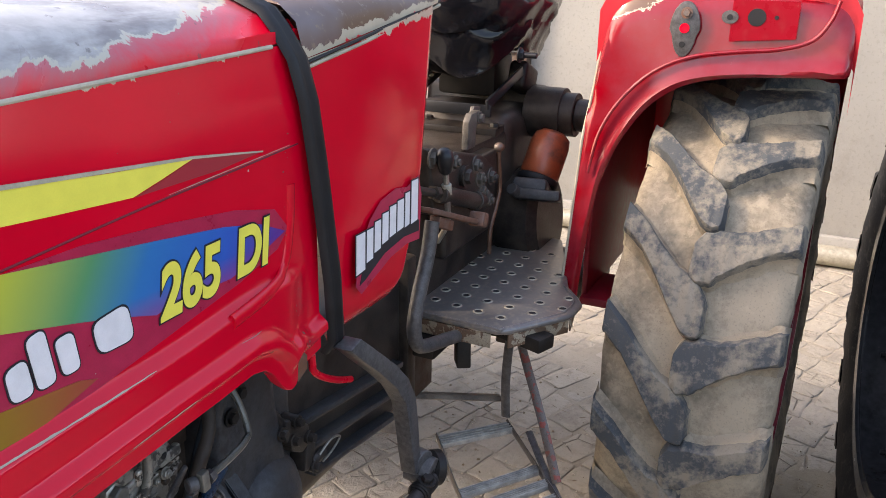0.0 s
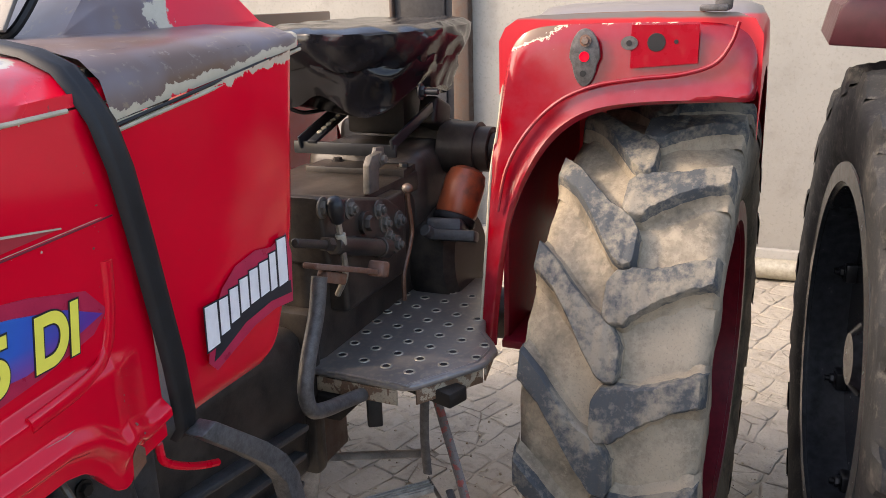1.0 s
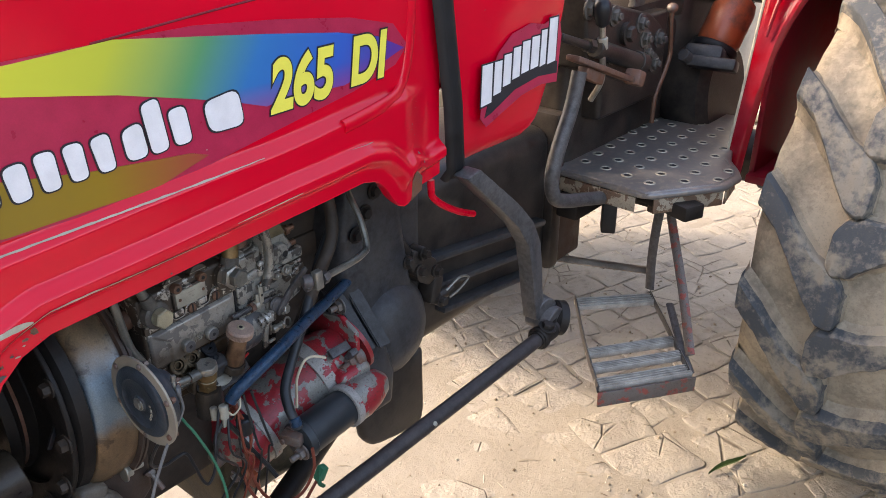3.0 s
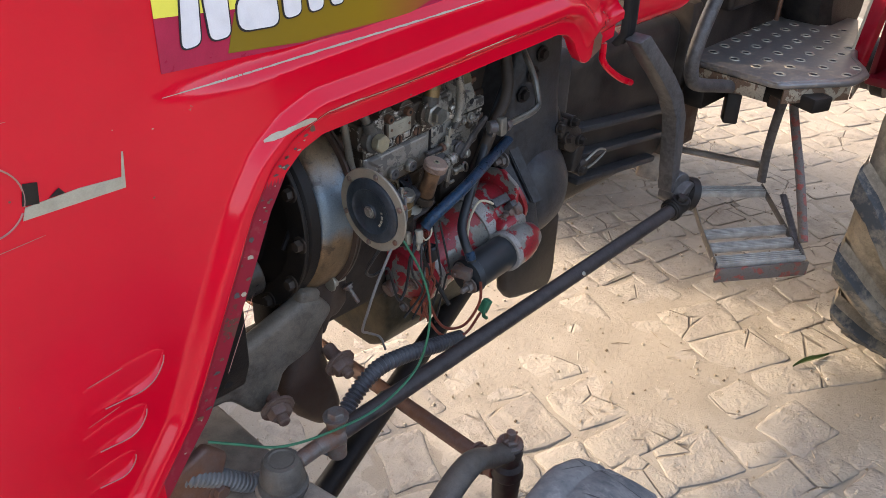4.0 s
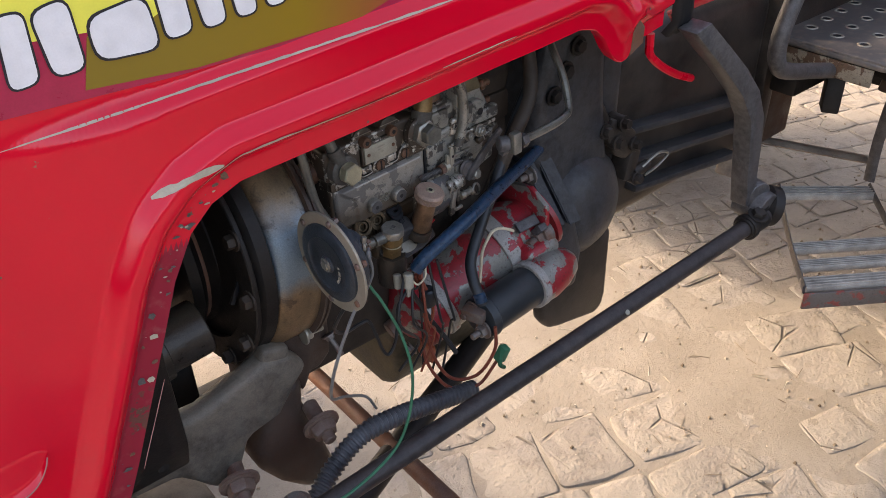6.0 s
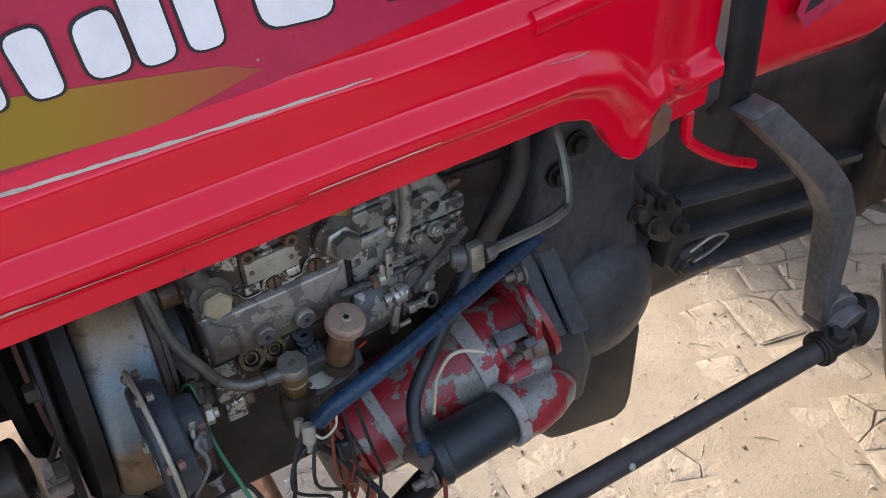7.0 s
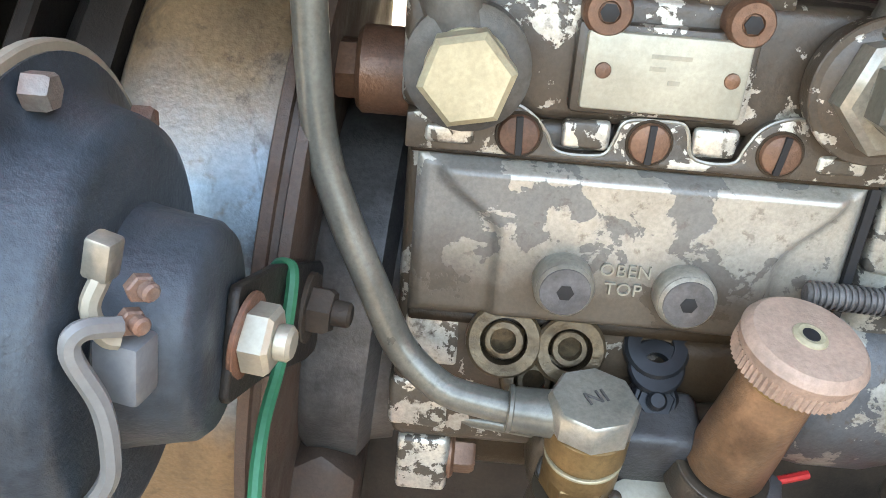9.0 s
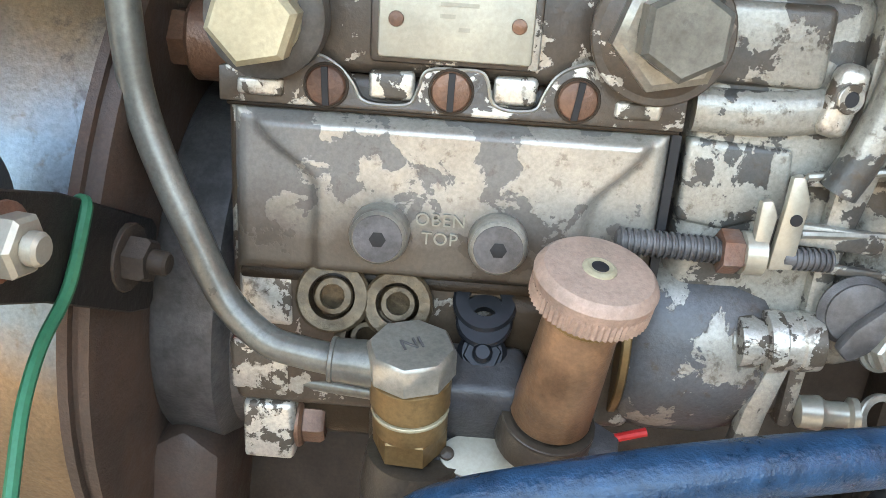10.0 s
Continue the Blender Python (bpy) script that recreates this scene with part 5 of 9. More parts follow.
STEP = part("footstep", join(tube([STEP_L[0], STEP_L[1], STEP_L[2]], 0.011, 6, 3, flat=0.35, up=(1, 1, 0)), tube([STEP_R[0], STEP_R[1], STEP_R[2]], 0.011, 6, 3, flat=0.35, up=(1, 1, 0))), M["steel_dark"], TRACTOR, "hanging footstep of ribbed steel bars")


def step_bar(t, w):
    def on(line, t):
        a, b, c = (V(q) for q in line)
        return a.lerp(b, t * 2) if t < 0.5 else b.lerp(c, t * 2 - 1)
    a, b = on(STEP_L, t), on(STEP_R, t)
    d = (b - a).normalized()
    ang = math.degrees(math.atan2(d.y, d.x))
    mid = (a + b) / 2
    bms = [box(mid, ((b - a).length + 0.004, w, 0.012), (0, 0, ang), 0.002)]
    nrm = V((-d.y, d.x, 0))
    for q in range(4):
        o = mid + nrm * (-w * 0.36 + w * 0.24 * q) + V((0, 0, 0.007))
        bms.append(box(o, ((b - a).length, w * 0.09, 0.004), (0, 0, ang), 0.0008, 1))
    return join(*bms)


for t, w in ((0.035, 0.028), (0.21, 0.021), (0.385, 0.021), (0.93, 0.034)):
    part("step_bar", step_bar(t, w), M["step"], STEP)
d_ = V(STEP_R[0]) - V(STEP_L[0])
part("step_front", box((V(STEP_L[0]) + V(STEP_R[0])) / 2 + V((-0.008, -0.010, -0.014)), (d_.length + 0.012, 0.005, 0.030), (0, 0, math.degrees(math.atan2(d_.y, d_.x))), 0.001), M["worn_red_step"], STEP, "front flange with remains of red paint")
part("step_strut", tube([(1.045, -0.030, 0.795), (1.057, -0.012, 0.725), (1.062, -0.005, 0.62), (1.060, -0.010, 0.535)], 0.0105, 6, 3, flat=0.35), M["steel_dark"], STEP)
part("step_strut", tube([(1.045, -0.040, 0.760), (1.040, -0.045, 0.725), (0.955, -0.125, 0.615), (0.885, -0.185, 0.525)], 0.0095, 6, 3, flat=0.35), M["worn_red_step"], STEP, "slanting strut with remains of red paint")
part("step_foot", tube([(0.985, -0.09, 0.560), (0.90, -0.16, 0.525), (0.862, -0.20, 0.502)], 0.008, 6, 3, flat=0.5), M["steel_dark"], STEP)
part("strut_clamp", join(box((1.060, -0.012, 0.765), (0.030, 0.040, 0.060), (0, 0, 20), 0.005), bolt((1.052, -0.034, 0.752), (-0.3, -1, 0), 0.010, 0.010), box((1.115, 0.020, 0.735), (0.020, 0.030, 0.090), (8, 10, 15), 0.006)), M["rust_dark"], STEP, "rusty clamp under the footplate")
part("lower_bracket", join(tube([(0.93, 0.20, 0.60), (1.00, 0.16, 0.575), (1.10, 0.02, 0.555)], 0.02, 6, 4, flat=0.3, up=(0, 0, 1)), box((0.93, 0.20, 0.56), (0.05, 0.05, 0.09), (10, 20, 30), 0.005)), M["axle"], TRACTOR)

PEDAL = part("foot_pedal", tube([(0.790, 0.05, 1.055), (0.772, 0.05, 0.995), (0.738, 0.05, 0.93), (0.722, 0.05, 0.878), (0.735, 0.05, 0.838), (0.775, 0.05, 0.818), (0.85, 0.05, 0.798), (0.945, 0.05, 0.772)], 0.0135, 12, 6), M["steel_dark"], TRACTOR, "bent steel pedal arm")
part("pedal_bar", join(box((0.865, 0.045, 1.045), (0.235, 0.028, 0.010), (0, 20, 0), 0.003), box((0.83, 0.05, 1.04), (0.07, 0.02, 0.02), (0, 22, 0), 0.003)), M["rust"], PEDAL)
part("pedal_peg", box((0.978, 0.038, 1.010), (0.030, 0.034, 0.030), (0, 20, 0), 0.006), M["rust"], PEDAL)

# ---- seat, rear housing, levers ----
SEAT_Y = (0.09, 0.51)


def folds(q, s=1.0):
    """Creases of slack vinyl: sharp ridges between soft hollows."""
    a = 1 - abs(noise.noise((q[0] * 9, q[1] * 7, q[2] * 11))) * 2
    b = 1 - abs(noise.noise((q[0] * 23 + 5, q[1] * 17, q[2] * 19))) * 2
    return s * (0.012 * a * a * a + 0.005 * b)


def seat_body(top, base, x0, x1, half, wave, seed):
    """A slack upholstered pad: round in plan, fuller at its edges, its lower hem hanging unevenly."""
    bm = bmesh.new()
    n, m = 96, 22
    rows = []
    for j in range(m + 1):
        v = j / m
        row = []
        for i in range(n):
            a = 2 * math.pi * i / n
            ca, sa = math.cos(a), math.sin(a)
            k = (abs(ca) ** 3.2 + abs(sa) ** 3.2) ** (-1 / 3.2)
            t = min(1.0, v / 0.42)
            rr = k * (t ** 0.8 if v < 0.42 else 1.0) * (1 - 0.13 * sstep(0.55, 1.0, v))
            x, y = (x0 + x1) / 2 + (x1 - x0) / 2 * rr * ca, CY + half * rr * sa
            hem = base + wave * noise.noise((ca * 1.7, sa * 1.7, seed))
            z = top + 0.012 * t * t - 0.016 * sstep(0.8, 1.0, t) if v < 0.42 else top - 0.004 - (top - hem) * sstep(0.40, 1.0, v)
            z += 0.02 * (x - 1.5)
            o = V((ca, sa, 0.25)) * folds((x, y, z + seed)) if v > 0.3 else V((0, 0, 0.3)) * folds((x, y, z + seed))
            row.append(bm.verts.new(V((x, y, z)) + o))
        rows.append(row)
    for a, b in zip(rows, rows[1:]):
        for i in range(n):
            bm.faces.new((a[i], a[(i + 1) % n], b[(i + 1) % n], b[i]))
    bm.faces.new(rows[-1])
    bmesh.ops.recalc_face_normals(bm, faces=bm.faces)
    return bm


def seat_cushion():
    return seat_body(1.432, 1.350, 1.235, 1.74, 0.215, 0.03, 1.0)


def seat_shell():
    return seat_body(1.375, 1.280, 1.27, 1.66, 0.195, 0.05, 6.0)


SEAT = part("seat", seat_cushion(), M["vinyl"], TRACTOR, "black torn vinyl seat cushion", smooth=60)
part("seat_shell", seat_shell(), M["vinyl"], SEAT, "sagging torn black seat cover", smooth=60)
part("seat_bolt", bolt((1.30, 0.085, 1.30), (0, -1, 0), 0.012, stud=0.03), M["black"], SEAT)
RAIL = part("seat_rail", join(box((1.293, 0.275, 1.170), (0.008, 0.26, 0.028), bev=0.002), box((1.400, 0.153, 1.212), (0.235, 0.008, 0.024), (0, -14, 0), 0.002), box((1.400, 0.355, 1.215), (0.235, 0.024, 0.008), (0, -16, 0), 0.002), box((1.395, 0.385, 1.213), (0.235, 0.006, 0.030), (0, -16, 0), 0.002)), M["black"], SEAT, "black U-shaped seat rail of flat bar")
for q in range(7):
    part("rail_hole", rod((1.325 + 0.022 * q, 0.356, 1.1985 + 0.0063 * q), (1.324 + 0.022 * q, 0.356, 1.2015 + 0.0063 * q), 0.0062, bev=0.0003), M["tag"], RAIL)
part("rail_loop", tube([(1.42, 0.40, 1.255), (1.34, 0.43, 1.262), (1.32, 0.43, 1.255), (1.35, 0.41, 1.240), (1.41, 0.39, 1.240)], 0.005, 8), M["black"], RAIL)
part("seat_post", join(span((1.50, 0.22, 1.17), (1.62, 0.38, 1.29), 0.01), box((1.57, 0.17, 1.215), (0.10, 0.05, 0.07), (0, 20, 0), 0.012, 3)), M["iron"], SEAT, "dark seat post")

GEAR = part("gearbox", join(
    span((0.46, 0.175, 0.578), (0.93, 0.46, 0.90), 0.035, 4), span((0.905, 0.155, 0.585), (0.945, 0.47, 0.93), 0.010), span((0.94, 0.16, 0.725), (1.62, 0.46, 1.06), 0.03, 3),
    span((1.00, 0.12, 0.90), (1.28, 0.22, 1.09), 0.012, 3), span((1.02, 0.15, 1.055), (1.42, 0.46, 1.105), 0.010), span((1.40, 0.14, 0.66), (1.80, 0.46, 1.15), 0.05, 4),
    lathe([(0, 0.085), (0.04, 0.085), (0.06, 0.070), (0.20, 0.065), (0.21, 0.075), (0.24, 0.075)], (1.585, 0.16, 0.70), (0, -1, 0), 32)), M["trans"], TRACTOR, "dusty dark gearbox and axle casting")
part("side_bracket", join(span((0.945, 0.165, 0.585), (1.045, 0.27, 0.73), 0.006), span((1.03, 0.15, 0.70), (1.10, 0.25, 0.76), 0.012, 3)), M["rust_dark"], GEAR, "rust-brown bracket casting")
part("clutch_rib", join(*[box((0.70, 0.166, 0.735 - 0.055 * q), (0.36 - 0.03 * q, 0.030, 0.014), (0, 8, 0), 0.005) for q in range(3)]), M["iron_grey"], GEAR)
part("selector_cover", prism([(0.905, 1.158), (1.181, 1.093), (1.235, 1.062), (1.266, 1.030), (1.249, 0.976), (1.147, 0.945), (0.93, 1.02)], "y", 0.114, 0.205, 0.008, 3), M["trans"], GEAR, "bolted selector cover")
part("clevis", join(prism([(1.150, 1.105), (1.195, 1.105), (1.200, 1.150), (1.226, 1.172), (1.218, 1.184), (1.170, 1.182), (1.154, 1.165)], "y", 0.140, 0.156, 0.003, 2), bolt((1.212, 0.140, 1.168), (0, -1, 0), 0.010, 0.010), prism([(1.195, 1.140), (1.255, 1.145), (1.262, 1.185), (1.225, 1.190)], "y", 0.158, 0.168, 0.002)), M["cast_mid"], GEAR, "upright clevis that carries the seat rail")
part("gearbox_top_plate", prism([(1.335, 0.148), (1.582, 0.178), (1.596, 0.40), (1.322, 0.40)], "z", 1.100, 1.120, 0.003), M["trans"], GEAR, "flat bolted top plate")
for x, y, z in ((0.918, 0.114, 1.136), (1.016, 0.114, 1.110), (1.133, 0.114, 1.080), (1.225, 0.114, 1.035), (1.156, 0.114, 1.046), (1.174, 0.114, 1.010), (1.02, 0.114, 1.035), (1.21, 0.114, 0.985)):
    part("gearbox_bolt", bolt((x, y, z), (0, -1, 0), 0.014, 0.012, stud=0.006), M["cast_mid"], GEAR)
part("gearbox_boss", join(rod((1.067, 0.13, 1.070), (1.067, 0.106, 1.070), 0.022), bolt((1.067, 0.107, 1.070), (0, -1, 0), 0.016, 0.014)), M["trans"], GEAR)
part("gearbox_boss", join(rod((0.925, 0.10, 1.066), (1.131, 0.10, 1.000), 0.018), rod((1.10, 0.10, 1.010), (1.13, 0.10, 1.000), 0.022), hexagon((0.895, 0.10, 1.076), (1, 0, -0.3), 0.014, 0.024), rod((0.80, 0.10, 1.105), (0.90, 0.10, 1.074), 0.008)), M["trans"], GEAR)
part("lift_shaft", join(prism([(1.575, 1.06), (1.595, 1.190), (1.665, 1.192), (1.715, 1.150), (1.725, 1.04)], "y", 0.120, 0.46, 0.022, 4), rod((1.585, 0.15, 1.13), (1.585, 0.055, 1.13), 0.066, n=28), rod((1.580, 0.06, 1.13), (1.580, 0.02, 1.13), 0.056, n=28), rod((1.58, 0.02, 1.13), (1.58, -0.05, 1.13), 0.042, n=24)), M["trans"], GEAR, "dark lift shaft housing")
for x, y, z in ((1.392, 0.351, 1.119), (1.368, 0.165, 1.119), (1.487, 0.180, 1.119), (1.566, 0.190, 1.119), (1.635, 0.17, 1.191), (1.635, 0.30, 1.191)):
    part("top_bolt", bolt((x, y, z), (0, 0, 1), 0.011), M["iron"], GEAR)

LEVER = part("gear_lever", tube([(0.962, 0.12, 0.955), (0.953, 0.095, 1.00), (0.944, 0.092, 1.05), (0.930, 0.09, 1.108)], 0.006, 8), M["steel"], TRACTOR, "thin steel lever with a black knob")
part("knob", lathe([(0, 0.006), (0.006, 0.013), (0.030, 0.018), (0.045, 0.016), (0.052, 0.009), (0.054, 0.003)], (0.931, 0.09, 1.105), (-0.2, 0.02, 1), 20), M["black"], LEVER, "glossy black lever knob")
part("lever_collar", rod((0.941, 0.0915, 1.062), (0.936, 0.091, 1.085), 0.010), M["tag"], LEVER)
LEVER2 = part("hand_lever", tube([(1.252, 0.12, 0.84), (1.254, 0.12, 0.899), (1.289, 0.12, 0.953), (1.305, 0.12, 0.992), (1.292, 0.12, 1.054), (1.289, 0.12, 1.085)], 0.0055, 8), M["copper_rust"], TRACTOR, "rusty hand lever")
part("lever_knob", lathe([(0, 0.006), (0.004, 0.011), (0.010, 0.013), (0.016, 0.011), (0.020, 0.005)], (1.289, 0.12, 1.080), (0, 0, 1), 16), M["bolt"], LEVER2)
FILTER = part("oil_filter", lathe([(0, 0.043), (0.010, 0.050), (0.090, 0.050), (0.112, 0.045), (0.122, 0.032), (0.124, 0.005)], (1.455, 0.075, 0.985), (0.42, -0.10, 0.72), 32), M["filter"], TRACTOR, "rust-orange canister oil filter")
part("filter_band", lathe([(0, 0.050), (0.004, 0.053), (0.014, 0.053), (0.017, 0.050)], (1.448, 0.077, 0.972), (0.42, -0.10, 0.72), 32), M["rubber"], FILTER)
part("filter_head", join(box((1.41, 0.075, 0.970), (0.10, 0.085, 0.036), (0, 25, 8), 0.010), box((1.37, 0.045, 0.965), (0.05, 0.11, 0.026), (0, 20, 8), 0.006), rod((1.33, 0.10, 0.985), (1.36, 0.09, 0.965), 0.014)), M["iron_grey"], FILTER, "grey cast filter head")
part("brake_drum", lathe([(0, 0.12), (0.02, 0.135), (0.10, 0.135), (0.12, 0.11)], (1.50, 0.17, 0.86), (0, -1, 0.1), 32), M["trans"], TRACTOR)

# ---- engine ----
ENGINE = part("engine_block", join(
    span((-0.075, 0.19, 0.60), (0.33, 0.45, 1.15), 0.012), span((-0.07, 0.16, 0.66), (0.02, 0.20, 0.78), 0.015, 3), span((0.02, 0.17, 0.86), (0.30, 0.20, 0.90), 0.006),
    span((0.19, 0.175, 0.60), (0.31, 0.20, 1.10), 0.01)), M["iron_brown"], TRACTOR, "dusty brown cast engine block")
# unseen block added to stop light coming in from the far side
part("cylinder_head", join(span((-0.07, 0.185, 1.14), (0.325, 0.50, 1.32), 0.015), span((-0.05, 0.22, 1.31), (0.30, 0.45, 1.385), 0.02, 3)), M["iron"], ENGINE, "unseen dark block that keeps light out of the engine bay")
part("front_plate", span((-0.108, 0.150, 0.628), (0.055, 0.20, 0.80), 0.008), M["iron_brown"], ENGINE, "brown front plate of the engine")
# added dark backing for the shaded void, shaped to fit the camera's view
part("front_support", join(span((-0.345, 0.150, 0.600), (-0.213, 0.22, 0.735), 0.008), span((-0.216, 0.150, 0.575), (-0.10, 0.20, 0.655), 0.008), span((-0.160, 0.150, 0.65), (-0.10, 0.20, 0.72), 0.006)), M["iron"], ENGINE, "dark backing put in for the void under the pulley")
part("sump", prism([(0.170, 0.610), (0.165, 0.540), (0.180, 0.500), (0.21, 0.480), (0.40, 0.480), (0.44, 0.51), (0.45, 0.610)], "x", 0.065, 0.30, 0.012, 3), M["sump"], ENGINE, "oily olive-brown sump")
part("sump_flange", span((-0.060, 0.185, 0.604), (0.31, 0.46, 0.617), 0.004), M["sump"], ENGINE)
for q in range(6):
    part("block_bolt", bolt((-0.05 + 0.062 * q, 0.1895, 0.64), (0, -1, 0), 0.010), M["bolt"], ENGINE)

# flywheel housing and its lower guard
BELL = part("flywheel_housing", join(
    prism([(0.275, 0.60), (0.300, 0.56), (0.42, 0.58), (0.448, 0.64), (0.450, 0.71), (0.435, 0.75), (0.425, 0.80), (0.412, 0.88), (0.405, 1.0), (0.30, 1.0), (0.275, 0.9)], "y", 0.115, 0.46, 0.02, 3),
    span((0.395, 0.14, 0.72), (0.48, 0.46, 0.93), 0.02, 3)), M["iron_grey"], TRACTOR, "smooth dark grey flywheel housing")
part("housing_ear", join(lathe([(0, 0.108), (0.04, 0.106), (0.060, 0.092), (0.074, 0.062), (0.080, 0.03), (0.081, 0.004)], (0.362, 0.200, 0.706), (0.06, -1, 0.05), 48)), M["iron_grey"], BELL)


def web_plate(top, low, thick):
    """A flat bar that leans out from the housing."""
    bm = bmesh.new()
    front = [V(top[0]), V(top[1]), V(low[1]), V(low[0])]
    a, b = [bm.verts.new(p) for p in front], [bm.verts.new(p + V((0.01, thick, 0))) for p in front]
    bm.faces.new(a)
    bm.faces.new(b[::-1])
    for k in range(4):
        bm.faces.new((a[k], b[k], b[(k + 1) % 4], a[(k + 1) % 4]))
    bmesh.ops.bevel(bm, geom=bm.edges[:], offset=0.002, segments=2, affect="EDGES")
    bmesh.ops.recalc_face_normals(bm, faces=bm.faces)
    return bm


part("web_plate", web_plate(((0.265, 0.127, 0.804), (0.281, 0.127, 0.815)), ((0.274, 0.073, 0.732), (0.2955, 0.073, 0.726)), 0.045), M["iron_grey"], BELL)
part("web_plate", web_plate(((0.282, 0.122, 0.817), (0.302, 0.122, 0.825)), ((0.297, 0.068, 0.727), (0.322, 0.068, 0.725)), 0.05), M["iron_grey"], BELL)
part("web_foot", prism([(0.276, 0.740), (0.322, 0.735), (0.345, 0.66), (0.338, 0.60), (0.29, 0.60), (0.272, 0.66)], "y", 0.080, 0.13, 0.012, 3), M["iron_grey"], BELL)
part("housing_bulge", lathe([(0, 0.088), (0.03, 0.086), (0.054, 0.076), (0.070, 0.057), (0.078, 0.031), (0.080, 0.003)], (0.376, 0.165, 0.703), (0.10, -1, 0.10), 40), M["iron_grey"], BELL, "smooth rounded bulge of the casting", smooth=70)
for q in range(3):
    part("housing_bolt", bolt((0.300 + 0.02 * q, 0.112, 0.90 + 0.028 * q), (0, -1, 0), 0.009), M["iron"], BELL)
part("guard_plate", prism([(0.288, 0.62), (0.298, 0.530), (0.318, 0.505), (0.34, 0.497), (0.425, 0.478), (0.445, 0.488), (0.450, 0.515), (0.448, 0.64)], "y", 0.112, 0.135, 0.010, 3), M["trans"], BELL, "dark brown rounded guard plate")

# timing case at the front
VIEW_FIT["now"] = "case"
CASE = part("timing_case", join(
    lathe([(0, 0.120), (0.004, 0.127), (0.012, 0.131), (0.048, 0.131)], (-0.127, 0.205, 0.835), (1, 0, 0), 72), span((-0.120, 0.16, 0.68), (-0.08, 0.47, 0.98), 0.012)), M["cover_metal"], TRACTOR, "timing case with the sky's blue sheen painted in, brown towards its top")
part("case_flange", lathe([(0, 0.134), (0.001, 0.1375), (0.004, 0.1375), (0.0045, 0.1355), (0.0065, 0.1355), (0.007, 0.1375), (0.010, 0.1375), (0.011, 0.134)], (-0.0800, 0.205, 0.835), (1, 0, 0), 72), M["rust_dark"], CASE, "rusty laminated joint")
part("spacer_drum", join(lathe([(0, 0.070), (0.004, 0.073), (0.022, 0.073), (0.026, 0.066), (0.034, 0.064)], (-0.070, 0.180, 0.83), (1, 0, 0), 48)), M["steel_dark"], CASE, "dull steel drive drum")
part("case_foot", join(prism([(-0.112, 0.745), (-0.060, 0.785), (-0.045, 0.775), (-0.045, 0.690), (-0.062, 0.675), (-0.074, 0.676), (-0.086, 0.650), (-0.092, 0.668)], "y", 0.118, 0.20, 0.006, 2)), M["rust_dark"], CASE, "brown cast foot of the case")
# near-black iron puts the shade on the case's front into its colour
part("case_face", join(lathe([(0, 0.060), (0.003, 0.116), (0.010, 0.124), (0.022, 0.126)], (-0.150, 0.205, 0.835), (1, 0, 0), 56)), M["iron"], CASE, "front face of the case, shade painted in as near-black iron")
part("front_flange", ring_of((-0.156, 0.205, 0.835), (1, 0, 0), 0.10, 0.130, 0.006, 56), M["iron"], CASE)
for q in range(7):
    a = radians(150 + 30 * q)
    part("flange_bolt", bolt((-0.156, 0.205 + 0.121 * math.cos(a), 0.835 + 0.121 * math.sin(a)), (-1, 0, 0), 0.0075, 0.009), M["iron_brown"], CASE)
part("case_bolt", bolt((-0.134, 0.130, 0.915), (-1, 0, 0), 0.008), M["bolt"], CASE)
part("case_bolt", bolt((-0.086, 0.110, 0.742), (1, -0.1, 0), 0.0085, 0.010, stud=0.014), M["nut"], CASE)
part("case_bolt", bolt((-0.052, 0.112, 0.722), (0.2, -0.6, -0.8), 0.006, 0.006, stud=0.022), M["bolt"], CASE)

# pulley and fan drum, radiator
VIEW_FIT["now"] = ""
PULLEY = part("fan_pulley", lathe([(0, 0.035), (0.01, 0.06), (0.03, 0.062), (0.035, 0.10), (0.045, 0.105), (0.055, 0.092), (0.065, 0.105), (0.078, 0.105), (0.080, 0.05), (0.11, 0.05)], (-0.235, 0.235, 0.835), (1, 0, 0), 40), M["iron"], TRACTOR, "black fan pulley with a rusty groove")
part("pulley_band", ring_of((-0.188, 0.235, 0.835), (1, 0, 0), 0.086, 0.0945, 0.012, 40), M["rust"], PULLEY)
part("fan_blade", join(*[moved(box((0, 0, 0.10), (0.006, 0.06, 0.13), (0, 0, 28), 0.002), Matrix.Translation((-0.265, 0.30, 1.0)) @ Matrix.Rotation(radians(72 * q + 10), 4, "X")) for q in range(5)]), M["iron"], PULLEY)
part("water_pump", join(rod((-0.24, 0.30, 1.0), (-0.10, 0.30, 1.0), 0.05), span((-0.13, 0.22, 0.94), (-0.07, 0.38, 1.06), 0.01)), M["iron"], ENGINE)
RAD = part("radiator", join(span((-0.40, 0.06, 0.68), (-0.33, 0.54, 1.30), 0.008), span((-0.41, 0.05, 1.24), (-0.32, 0.55, 1.34), 0.02)), M["iron"], TRACTOR, "dark radiator behind the nose")
part("shroud", join(prism([(0.05, 0.70), (0.035, 0.74), (0.035, 1.18), (0.055, 1.22), (0.08, 1.22), (0.062, 1.18), (0.062, 0.74), (0.08, 0.70)], "x", -0.34, -0.27, 0.004)), M["iron"], RAD)
part("lower_hose", tube([(-0.328, 0.140, 0.800), (-0.296, 0.136, 0.812), (-0.266, 0.130, 0.842), (-0.250, 0.128, 0.885), (-0.246, 0.126, 0.940), (-0.250, 0.125, 1.020), (-0.268, 0.130, 1.100)], 0.026, 22, 10, ribs=0.0010, rib_len=0.004), M["hose_woven"], RAD, "ribbed woven radiator hose")
